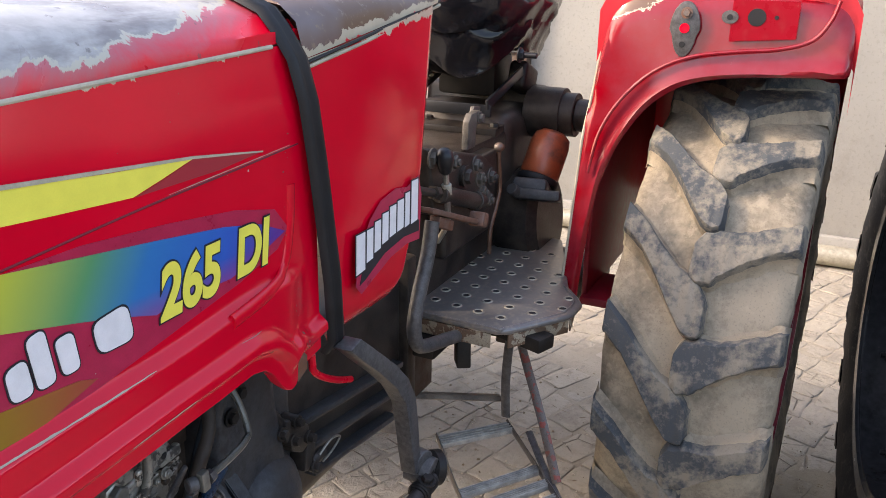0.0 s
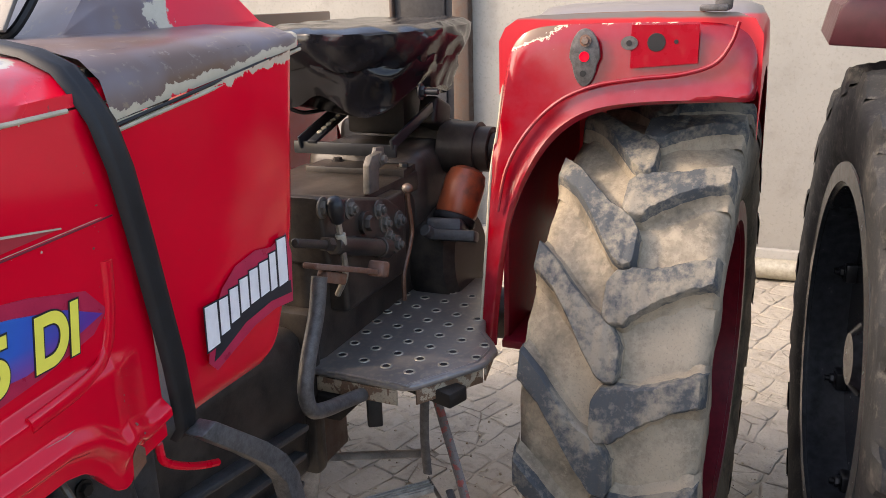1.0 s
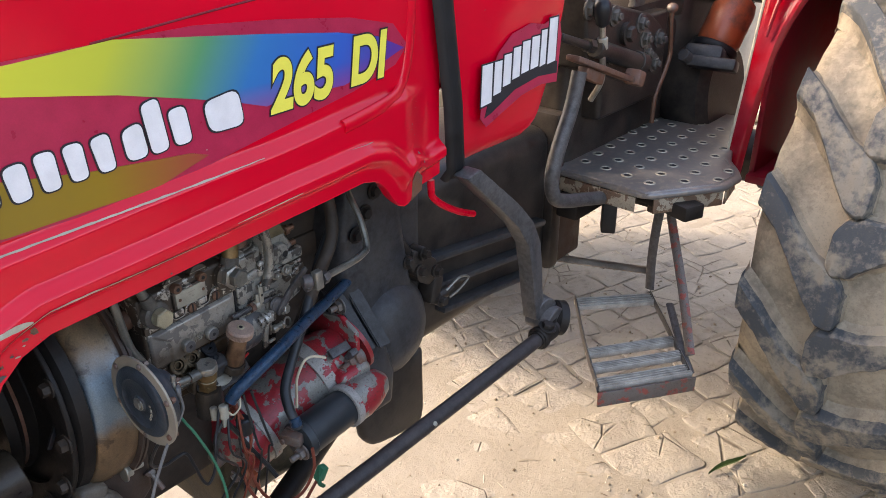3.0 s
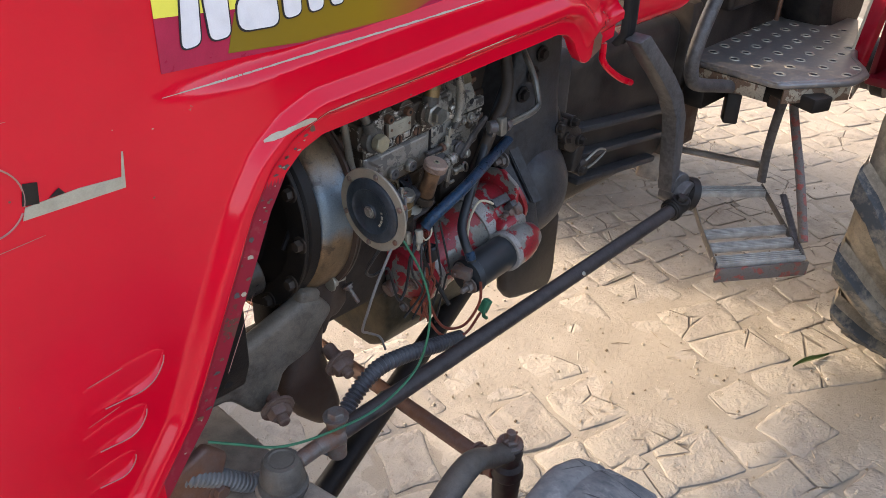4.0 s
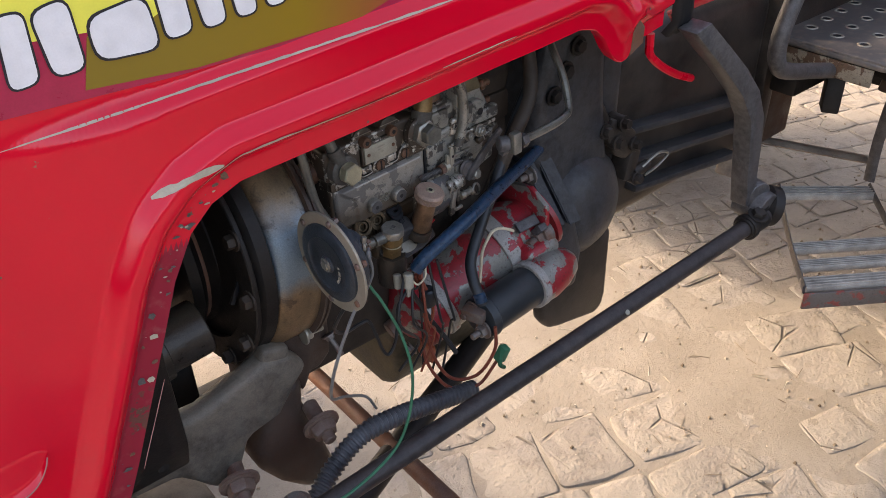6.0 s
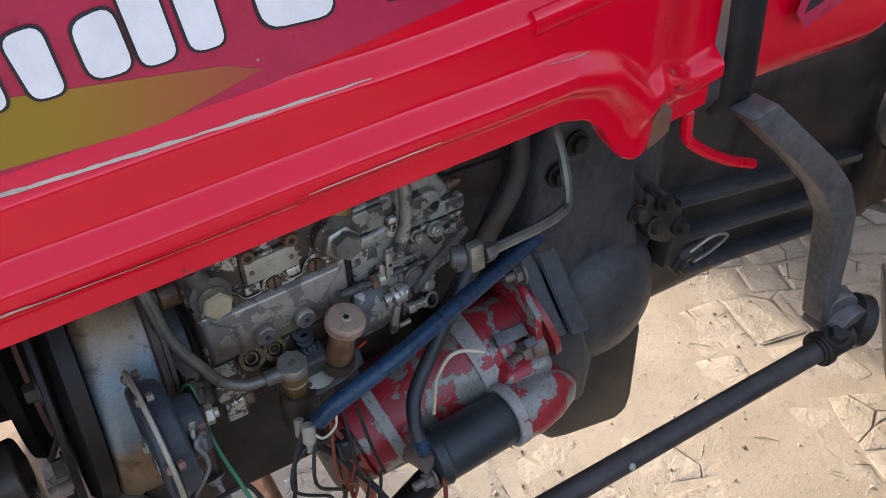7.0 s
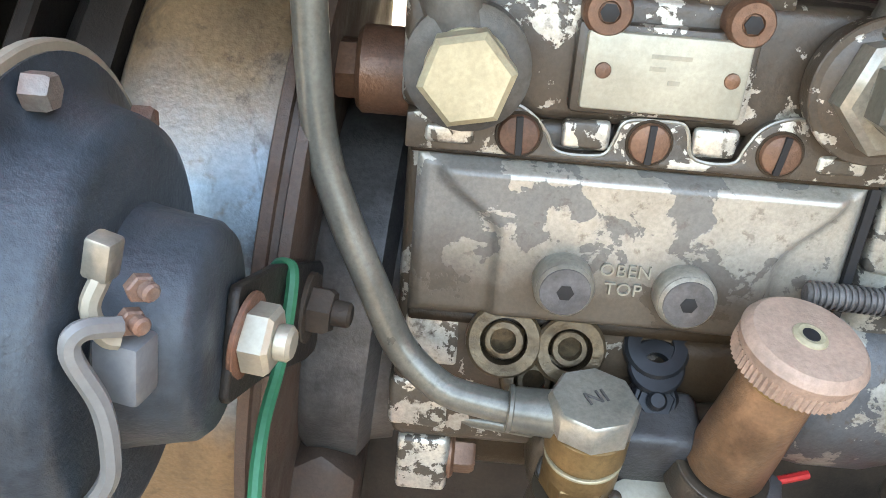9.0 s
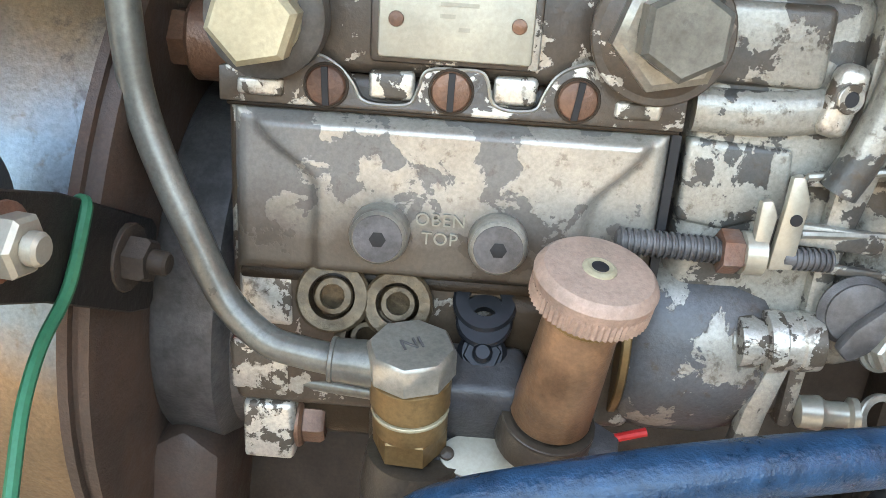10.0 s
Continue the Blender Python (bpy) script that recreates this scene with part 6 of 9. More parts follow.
part("hose_neck", join(rod((-0.320, 0.118, 0.790), (-0.205, 0.118, 0.800), 0.030, n=28), ring_of((-0.262, 0.118, 0.795), (1, 0, 0.08), 0.029, 0.034, 0.012, 28)), M["feed"], RAD, "brassy stained outlet neck")
# added black sheet that stands in for the darkness past the fan
part("fan_shroud", join(span((-0.305, 0.040, 0.715), (-0.290, 0.52, 1.26), 0.006), span((-0.304, 0.088, 0.655), (-0.291, 0.52, 0.72), 0.003)), M["rubber"], RAD, "dark plate added to close off the view past the fan")
part("guard_bar", join(box((-0.168, 0.082, 0.862), (0.005, 0.004, 0.060), (0, 28, 0), 0.001), box((-0.1545, 0.084, 0.889), (0.0045, 0.005, 0.010), (0, 28, 0), 0.001)), M["black"], RAD, "thin black guard bar")
part("hose_clip", join(ring_of((-0.152, 0.17, 0.962), (0.8, 0.2, -0.3), 0.020, 0.024, 0.012), box((-0.148, 0.15, 0.945), (0.02, 0.01, 0.014), (10, 20, 0), 0.002)), M["steel"], RAD)

# front bolster
BOLSTER = part("front_bolster", join(
    prism([(-0.134, 0.748), (-0.113, 0.721), (-0.132, 0.702), (-0.155, 0.671), (-0.196, 0.663), (-0.209, 0.636), (-0.228, 0.613), (-0.247, 0.619), (-0.264, 0.643), (-0.281, 0.662), (-0.345, 0.668), (-0.340, 0.712), (-0.284, 0.735), (-0.24, 0.731), (-0.183, 0.748), (-0.163, 0.757)], "y", 0.072, 0.102, 0.011, 3),
    span((-0.46, 0.12, 0.62), (-0.40, 0.50, 0.70), 0.015)), M["bolster"], TRACTOR, "smooth grey cast front bolster under brown dust", smooth=60)
part("bolster_web", prism([(-0.112, 0.690), (-0.117, 0.649), (-0.101, 0.579), (-0.087, 0.528), (-0.102, 0.502), (-0.131, 0.508), (-0.163, 0.544), (-0.188, 0.585), (-0.187, 0.615), (-0.150, 0.690)], "y", 0.092, 0.150, 0.014, 3), M["rust_dark"], BOLSTER, "rust-brown web hanging from the casting", smooth=60)
part("bolster_lug", box((-0.150, 0.088, 0.752), (0.034, 0.026, 0.022), (0, 20, 0), 0.007, 3), M["bolster"], BOLSTER, "cast lug on the arm")
part("frame_plate", prism([(-0.60, 0.645), (-0.36, 0.665), (-0.395, 0.600), (-0.414, 0.534), (-0.504, 0.528), (-0.60, 0.565)], "y", 0.048, 0.058, 0.003), M["rust"], BOLSTER, "rusty frame plate under the nose")
part("bolster_plate", prism([(-0.315, 0.632), (-0.333, 0.580), (-0.363, 0.551), (-0.396, 0.558), (-0.411, 0.586), (-0.408, 0.611), (-0.382, 0.645), (-0.34, 0.66)], "y", 0.030, 0.046, 0.006, 3), M["rust"], BOLSTER, "rusty bracket under the hood")
part("bracket_bolt", bolt((-0.334, 0.030, 0.588), (0, -1, 0), 0.010, 0.010), M["rust"], BOLSTER)
for p, d in (((-0.219, 0.085, 0.639), (-0.25, -1, -0.28)), ((-0.112, 0.096, 0.643), (-0.1, -1, -0.28))):
    q = V(p) + V(d).normalized() * 0.030
    part("bolster_bolt", join(rod(p, q, 0.0095), rod(q, q + V(d).normalized() * 0.004, 0.019), bolt(q, d, 0.0155, 0.016), rod(q, q + V(d).normalized() * 0.026, 0.0075)), M["stud_rust"], BOLSTER, "rusty stud and nut")

# ---- injection pump ----
PM = PUMP_AXES


def pm(bm):
    """From the pump's own axes: along it, out of its face (negative: outwards) and up."""
    return moved(bm, PM)


def rounded(c, s, r, n=3, rot=(0, 0, 0)):
    return box(c, s, rot, r, n)


def cap_screw(u, w, v0, r, length):
    """A turned cap screw that stands out of the face, with a chamfered rim."""
    return lathe([(0, r * 0.98), (length * 0.12, r), (length * 0.72, r), (length * 0.80, r * 0.965), (length * 0.84, r * 0.93), (length * 0.90, r * 0.93), (length, r * 0.84), (length * 1.005, r * 0.45), (length * 0.93, r * 0.40)], (u, v0, w), (0, -1, 0), 36)


PUMP = part("injection_pump", pm(roughen(span((-0.0640, 0.0035, -0.074), (0.0625, 0.085, 0.033), 0.004, 3), 0.0004, 60)), M["pump_body"], TRACTOR, "grimy alloy injection pump with flaking coat")
part("pump_head", pm(roughen(span((-0.0668, 0.0015, 0.0325), (0.0662, 0.078, 0.0675), 0.004, 3), 0.0005, 50)), M["pump_body"], PUMP, "stained cast pump head")
part("pump_base", pm(span((-0.060, 0.010, -0.090), (0.046, 0.075, -0.028), 0.008, 3)), M["grime"], PUMP)
part("pump_ledge", pm(join(span((-0.0610, 0.0022, -0.0305), (0.0560, 0.020, -0.0262), 0.0015), span((-0.0630, -0.0002, 0.0222), (0.0625, 0.008, 0.0236), 0.0005))), M["grime"], PUMP)


def pump_cover():
    """A pressed cover: a raised field with slanted cheeks at its ends and a hemmed border."""
    bm = bmesh.new()
    rows = []
    nu, nw = 96, 40
    for i in range(nu + 1):
        u = -0.0610 + 0.1215 * i / nu
        row = []
        for j in range(nw + 1):
            w = -0.0262 + 0.0484 * j / nw
            left = -0.0545 + 0.0165 * sstep(0.019, 0.001, w)
            right = 0.0550 - 0.0150 * sstep(0.020, -0.002, w)
            field = sstep(left - 0.0016, left + 0.0028, u) * sstep(right + 0.0016, right - 0.0028, u)
            edge = min(u + 0.061, 0.0605 - u)
            rim = sstep(0.0, 0.003, min(edge, w + 0.0262, 0.0222 - w))
            top = sstep(0.0222, 0.0185, w)
            y = 0.0016 - 0.0022 * rim - 0.0036 * field * top * sstep(-0.0262, -0.0225, w)
            row.append(bm.verts.new((u, y + 0.0003 * noise.noise((u * 60, w * 60, 3.0)), w)))
        rows.append(row)
    for a, b in zip(rows, rows[1:]):
        for j in range(nw):
            bm.faces.new((a[j], b[j], b[j + 1], a[j + 1]))
    geom = bmesh.ops.extrude_face_region(bm, geom=bm.faces[:])
    bmesh.ops.translate(bm, vec=(0, 0.004, 0), verts=[v for v in geom["geom"] if isinstance(v, bmesh.types.BMVert)])
    bmesh.ops.recalc_face_normals(bm, faces=bm.faces)
    return bm


COVER = part("side_cover", pm(pump_cover()), M["pump_cover"], PUMP, "pressed side cover with flaking grey coat and oil stains", smooth=60)
part("cover_gasket", pm(prism([(0.0600, -0.027), (0.0625, -0.027), (0.0632, 0.0225), (0.0606, 0.0225)], "y", -0.0004, 0.006)), M["rubber"], COVER)
for u, w in ((-0.0183, -0.0100), (0.0152, -0.0106)):
    SCREW = part("cover_screw", pm(cap_screw(u, w, -0.0028, 0.0084, 0.0092)), M["steel"], COVER, "turned cap screw with an oily face")
    part("screw_face", pm(lathe([(0, 0.0070), (0.0004, 0.0068), (0.0005, 0.0036)], (u, -0.01195, w), (0, -1, 0), 28)), M["steel_dark"], SCREW)
    part("screw_socket", pm(hexagon((u, -0.01235, w), (0, -1, 0), 0.0024, 0.0003)), M["rubber"], SCREW)
# lettering cast on the cover
for txt, z in (("OBEN", -0.0072), ("TOP", -0.0128)):
    cu = bpy.data.curves.new("raised_lettering", "FONT")
    cu.body, cu.size, cu.align_x, cu.extrude, cu.space_character = txt, 0.0052, "CENTER", 0.0005, 1.08
    t_ = new("raised_lettering", cu)
    t_.parent = COVER
    t_.matrix_basis = PM @ pose(-0.0014, -0.0049, z, 90, 0, 0)
    t_.data.materials.append(M["ghost_mark"])

# scalloped clamp flange above the cover: proud round the screws, with shallow pockets between
HILLS = [(-0.0645, 0.0330), (-0.0585, 0.0338), (-0.050, 0.0350), (-0.0430, 0.0372), (-0.0375, 0.0376), (-0.0320, 0.0350), (-0.0278, 0.0305), (-0.0258, 0.0268), (-0.0225, 0.0254), (-0.0165, 0.0253), (-0.0118, 0.0263), (-0.0098, 0.0305), (-0.0085, 0.0345),
         (-0.0055, 0.0359), (0.0, 0.0361), (0.0065, 0.0360), (0.0088, 0.0335), (0.0100, 0.0288), (0.0125, 0.0266), (0.0175, 0.0260), (0.0225, 0.0270), (0.0243, 0.0310), (0.0270, 0.0358), (0.0315, 0.0388), (0.0375, 0.0398), (0.0430, 0.0372), (0.0500, 0.0345), (0.0630, 0.0338)]
wave = [(p.x, p.z) for p in smooth_line([V((u, 0, w)) for u, w in HILLS], 4)]
FLANGE = part("clamp_flange", pm(prism([(-0.0645, 0.0236)] + wave + [(0.0630, 0.0236)], "y", -0.0016, 0.006, 0.0005)), M["pump_body"], PUMP, "scalloped clamp flange with worn bright edge")
part("flange_edge", pm(tube([(u, -0.0014, w) for u, w in wave[10:-8]], 0.00055, 6, 1)), M["steel"], FLANGE, "bright worn edge")
for u, w, wd in ((-0.0172, 0.0305, 0.0125), (0.0165, 0.0312, 0.0120), (-0.0530, 0.0282, 0.0130), (0.0500, 0.0285, 0.0130)):
    part("flange_pocket", pm(roughen(rounded((u, 0.0005 if abs(u) < 0.03 else -0.0014, w), (wd, 0.0030, 0.0080 if abs(u) < 0.03 else 0.0052), 0.0014), 0.0006, 260)), M["pump_bright"], FLANGE, "worn bright hollow of the flange")
for u, w in ((-0.0350, 0.0296), (-0.0009, 0.0302), (0.0334, 0.0302)):
    CS = part("clamp_screw", pm(lathe([(0, 0.0055), (0.0045, 0.0055), (0.0052, 0.0050), (0.0056, 0.0035), (0.0058, 0.0008)], (u, 0.0020, w), (0, -1, 0), 24)), M["copper_rust"], FLANGE, "rusty slotted clamp screw")
    part("screw_ring", pm(ring_of((u, -0.0012, w), (0, -1, 0), 0.0054, 0.0063, 0.0008, 24)), M["grime"], CS)
    part("screw_slot", pm(box((u, -0.0037, w), (0.0018, 0.0010, 0.0104), (0, (u * 17000) % 32 - 16, 0), 0.0001, 1)), M["rubber"], CS)

PLATE_M = part("maker_plate", pm(span((-0.0212, -0.0050, 0.0385), (0.0199, 0.0025, 0.0582), 0.0012)), M["tag"], PUMP, "worn aluminium maker's plate with faint bars")
for u in (-0.0164, 0.0158):
    part("plate_rivet", pm(lathe([(0, 0.0021), (0.0007, 0.0019), (0.0011, 0.0006)], (u, -0.0049, 0.0486), (0, -1, 0), 14)), M["copper_rust"], PLATE_M)
for u, w, l in ((0.0000, 0.0530, 0.010), (-0.0030, 0.0500, 0.004), (0.0015, 0.0468, 0.003)):
    part("plate_bar", pm(box((u, -0.00505, w), (l, 0.0003, 0.0011), bev=0)), M["ghost_mark"], PLATE_M)
part("plate_bed", pm(roughen(span((-0.0235, -0.0030, 0.0368), (0.0222, 0.003, 0.0600), 0.0015), 0.0004, 90)), M["pump_body"], PUMP)

# unions at the two ends of the fuel gallery
BJ = part("banjo_bolt", pm(join(hexagon((-0.0500, -0.0155, 0.0470), (0, -1, 0), 0.0118, 0.0088, 12), rod((-0.0500, -0.012, 0.0470), (-0.0500, -0.0160, 0.0470), 0.0106, n=28))), M["pale_brass"], PUMP, "pale brass banjo bolt")
part("banjo_eye", pm(join(lathe([(0, 0.0150), (0.001, 0.0158), (0.0105, 0.0158), (0.0118, 0.0142), (0.0125, 0.010)], (-0.0500, 0.001, 0.0470), (0, -1, 0), 36), tube([(-0.052, -0.005, 0.0560), (-0.0555, -0.005, 0.0640), (-0.0580, -0.004, 0.0720)], 0.0080, 14, 4))), M["cast_mid"], BJ, "grey banjo eye")
part("delivery_pipe", pm(tube([(-0.0572, -0.004, 0.068), (-0.0600, -0.003, 0.078), (-0.0655, 0.0, 0.095), (-0.075, 0.008, 0.140)], 0.0056, 14)), M["pipe"], PUMP, "grey overflow pipe")
BJ = part("banjo_bolt", pm(join(hexagon((0.0540, -0.0180, 0.0510), (0, -1, 0), 0.0116, 0.0095, 28), rod((0.0540, -0.016, 0.0510), (0.0540, -0.0190, 0.0510), 0.0104, n=28))), M["pipe"], PUMP, "large grey steel banjo bolt")
part("banjo_nut", pm(hexagon((0.0530, -0.0095, 0.0500), (0, -1, 0), 0.0150, 0.0085, 12)), M["steel"], BJ, "wide hexagon behind the bolt")
part("banjo_eye", pm(join(lathe([(0, 0.0168), (0.001, 0.0178), (0.0080, 0.0178), (0.0095, 0.0160), (0.0105, 0.011)], (0.0525, 0.001, 0.0495), (0, -1, 0), 40), ring_of((0.0525, -0.0060, 0.0495), (0, -1, 0), 0.0150, 0.0186, 0.0022, 40))), M["pump_body"], BJ, "stained union body")
part("delivery_stub", pm(tube([(0.0560, -0.004, 0.0600), (0.0585, -0.004, 0.0680), (0.0630, -0.002, 0.0830), (0.071, 0.004, 0.11), (0.078, 0.012, 0.15)], 0.0102, 18)), M["brass"], PUMP, "brass delivery stub")
part("stub_collar", pm(rod((0.0560, -0.004, 0.0590), (0.0600, -0.003, 0.0720), 0.0112, n=24)), M["cast_mid"], PUMP)
for u in (-0.0370, -0.0045, 0.0285):
    VH = part("valve_holder", pm(join(rod((u, 0.038, 0.064), (u, 0.038, 0.076), 0.0145, n=24), hexagon((u, 0.038, 0.074), (0, 0, 1), 0.0150, 0.026, 30))), M["copper_rust"], PUMP, "rusty delivery valve holder")
    part("injector_pipe", pm(rod((u, 0.038, 0.098), (u, 0.040, 0.15), 0.0075, n=14)), M["copper_rust"], VH)
for u in (-0.0170, 0.0178):
    CB = part("clamp_block", pm(prism([(u - 0.0122, 0.0655), (u + 0.0122, 0.0655), (u + 0.0120, 0.0700), (u + 0.0075, 0.0750), (u, 0.0768), (u - 0.0075, 0.0750), (u - 0.0120, 0.0700)], "y", 0.002, 0.026, 0.0009)), M["pump_body"], PUMP, "half-round clamp block")
    part("block_edge", pm(box((u, 0.0018, 0.0700), (0.0235, 0.0008, 0.0008), bev=0.0002)), M["steel"], CB)
    part("clamp_bolt", pm(cap_screw(u, 0.0625, 0.003, 0.0062, 0.0085)), M["copper_rust"], CB, "rusty socket bolt")
    part("bolt_socket", pm(hexagon((u, -0.0056, 0.0625), (0, -1, 0), 0.0024, 0.0004)), M["rubber"], CB)
part("inlet_bolt", pm(join(hexagon((-0.0790, 0.030, 0.0365), (-1, 0, 0), 0.0092, 0.0090), rod((-0.0810, 0.030, 0.0365), (-0.064, 0.030, 0.0365), 0.0128, n=28))), M["copper_rust"], PUMP, "rusty end plug")
# mounting lugs beside the drive drum
LUGS = ((-0.0530, -0.0370, (0.0178, 0.034, 0.0185)), (-0.0555, -0.0605, (0.0195, 0.034, 0.0185)), (-0.0530, -0.0840, (0.0165, 0.034, 0.0215)))
for u, w, s in LUGS:
    part("mount_lug", pm(roughen(rounded((u, 0.020, w), s, 0.0022), 0.0012, 90)), M["pump_bright"], PUMP, "chipped alloy mounting lug")
part("mount_bolt", pm(join(hexagon((-0.0462, 0.013, -0.0470), (1, 0, 0), 0.0062, 0.0075), rod((-0.047, 0.013, -0.0470), (-0.0448, 0.013, -0.0470), 0.0085, n=20))), M["nut"], PUMP)
for w in (-0.0590, -0.0845):
    part("mount_bolt", pm(join(hexagon((-0.0440, 0.013, w), (1, 0, 0), 0.0072, 0.0085), rod((-0.046, 0.013, w), (-0.0425, 0.013, w), 0.0092, n=20))), M["copper_rust"], PUMP, "rusty mounting bolt")
# tappet plugs and adjuster between cover and feed pump
for u, w, r, tip in ((-0.0320, -0.0345, 0.0112, 0.35), (-0.0125, -0.0352, 0.0104, 0.30), (-0.0215, -0.0480, 0.0100, 0.45)):
    part("tappet_plug", pm(roughen(join(ring_of((u, 0.004, w), (0, -1, tip), r * 0.62, r, 0.0075, 30), ring_of((u, 0.004, w), (0, -1, tip), r * 0.34, r * 0.52, 0.006, 18), rod((u, 0.010, w), (u, 0.0015, w), r * 0.64, n=24)), 0.0006, 140)), M["oily_plug"], PUMP, "oily tappet plug with chipped rim")
part("tappet_adjuster", pm(join(ring_of((0.0135, 0.004, -0.0345), (0, -0.7, 0.7), 0.0050, 0.0098, 0.0045, 28), ring_of((0.0135, 0.000, -0.0385), (0, -0.7, 0.7), 0.0040, 0.0085, 0.0035, 28), hexagon((0.0135, -0.004, -0.0480), (0, -0.75, 0.65), 0.0062, 0.0055, 10), rod((0.0135, -0.0075, -0.0445), (0.0135, 0.004, -0.0545), 0.0075, n=24), rod((0.0135, -0.010, -0.0430), (0.0135, -0.002, -0.0500), 0.0030, n=16))), M["black"], PUMP, "black ribbed tappet adjuster")
part("oily_lump", pm(roughen(rounded((0.0300, 0.006, -0.0400), (0.026, 0.014, 0.022), 0.005), 0.0020, 120)), M["grime"], PUMP)

# ---- governor end ----
GOV = part("governor_housing", pm(roughen(span((0.0655, 0.0020, -0.066), (0.1120, 0.085, 0.0635), 0.007, 4), 0.0006, 40)), M["pump"], TRACTOR, "flaking alloy governor housing")
part("housing_shoulder", pm(join(tube([(0.0655, 0.001, 0.0300), (0.085, 0.000, 0.0300), (0.100, 0.001, 0.0315)], 0.0062, 14, 4, flat=0.6, up=(0, 1, 0)), rounded((0.083, 0.002, 0.0480), (0.032, 0.006, 0.022), 0.0028))), M["pump"], GOV, "raised shoulder of the casting")
part("housing_belly", pm(prism([(0.0655, 0.022), (0.0950, 0.0205), (0.0960, 0.002), (0.0790, -0.004), (0.0655, -0.002)], "y", 0.0003, 0.008, 0.0020, 3)), M["pump"], GOV)
part("weight_case", pm(lathe([(0, 0.029), (0.004, 0.0325), (0.012, 0.034), (0.030, 0.034), (0.040, 0.0315), (0.048, 0.024), (0.050, 0.010)], (0.0560, 0.026, -0.0455), (1, 0, 0), 48)), M["pump_blue"], GOV, "rounded blue-grey governor case in flakes", smooth=60)
part("case_lip", pm(ring_of((0.0545, 0.026, -0.0455), (1, 0, 0), 0.020, 0.0315, 0.003, 44)), M["brass"], GOV)
part("top_cap", pm(lathe([(0, 0.0205), (0.002, 0.0190), (0.004, 0.0180), (0.040, 0.0180), (0.046, 0.016)], (0.0915, 0.030, 0.0600), (0, -0.05, 1), 36)), M["copper_rust"], GOV, "rusty brown cap on the governor")
part("cap_collar", pm(ring_of((0.0915, 0.030, 0.0600), (0, 0, 1), 0.017, 0.0232, 0.0045, 36)), M["pump_bright"], GOV, "bright rim under the cap")
RIM = [(0.1135, -0.004, 0.0860), (0.1165, -0.005, 0.0700), (0.1168, -0.006, 0.0540), (0.1150, -0.006, 0.0380), (0.1105, -0.006, 0.0220), (0.1062, -0.005, 0.0110)]
part("joint_flange", pm(tube(RIM, 0.0062, 14, 6, flat=0.85)), M["pump"], GOV, "thick rounded joint flange")
part("flange_face", pm(prism([(0.1120, 0.088), (0.1240, 0.088), (0.1250, 0.040), (0.1190, 0.012), (0.1140, -0.012), (0.1110, -0.066), (0.1060, -0.066), (0.1070, 0.000), (0.1095, 0.030)], "y", -0.001, 0.080, 0.002)), M["pump"], GOV)
part("flange_lug", pm(join(rounded((0.1035, -0.001, 0.0350), (0.0095, 0.008, 0.0200), 0.0036, 4, (0, 14, 0)), ring_of((0.1040, -0.0045, 0.0360), (0.25, -1, 0), 0.0022, 0.0040, 0.0012, 20))), M["pump_bright"], GOV, "worn bright lug with a hole")
part("lug_hole", pm(rod((0.1040, -0.0050, 0.0360), (0.1040, -0.0056, 0.0360), 0.0022, n=14, bev=0.0001)), M["rubber"], GOV)
part("casting_seam", pm(tube([(0.0960, -0.0008, 0.0125), (0.1030, -0.0012, 0.0128), (0.1090, -0.001, 0.0135)], 0.0017, 8)), M["pump_bright"], GOV)
REAR = part("rear_cover", pm(roughen(join(prism([(0.118, -0.050), (0.176, -0.034), (0.178, 0.020), (0.160, 0.055), (0.1560, 0.064), (0.1420, 0.088), (0.118, 0.088)], "y", 0.006, 0.082, 0.006, 3)), 0.0006, 50)), M["pump"], GOV, "flaking rear governor cover")
part("cover_top", pm(prism([(0.1200, 0.0630), (0.1560, 0.0615), (0.1460, 0.0850), (0.1200, 0.0865)], "y", 0.0035, 0.012, 0.003, 3)), M["olive_cast"], REAR, "olive stained top of the cover")
part("cover_boss", pm(join(prism([(0.1215, 0.0300), (0.1440, 0.0280), (0.1510, 0.0330), (0.1530, 0.0420), (0.1500, 0.0510), (0.1420, 0.0540), (0.1215, 0.0530)], "y", -0.003, 0.010, 0.0030, 3), rounded((0.158, 0.003, 0.0300), (0.036, 0.010, 0.0150), 0.003))), M["pump"], REAR, "cast boss with a bored hole")
part("boss_hole", pm(rod((0.1450, -0.0028, 0.0385), (0.1450, -0.0036, 0.0385), 0.0042, n=18, bev=0.0001)), M["rubber"], REAR)
part("cover_rib", pm(join(rounded((0.1500, 0.004, 0.0165), (0.050, 0.006, 0.0045), 0.0015), rounded((0.1600, 0.003, 0.0040), (0.034, 0.008, 0.0080), 0.002, 3, (0, -18, 0)))), M["pump_body"], REAR)
for u, w, r in ((0.1440, 0.0150, 0.0062), (0.1260, 0.0155, 0.0050), (0.1330, -0.0300, 0.0052)):
    part("cover_nut", pm(join(lathe([(0, r * 1.25), (0.0012, r * 1.25), (0.0015, r)], (u, -0.002, w), (0, -1, 0.1), 24), hexagon((u, -0.0035, w), (0, -1, 0.1), r, 0.0045), rod((u, 0.004, w), (u, -0.0095, w), r * 0.5, n=12))), M["steel"], REAR, "bright nut on its washer")
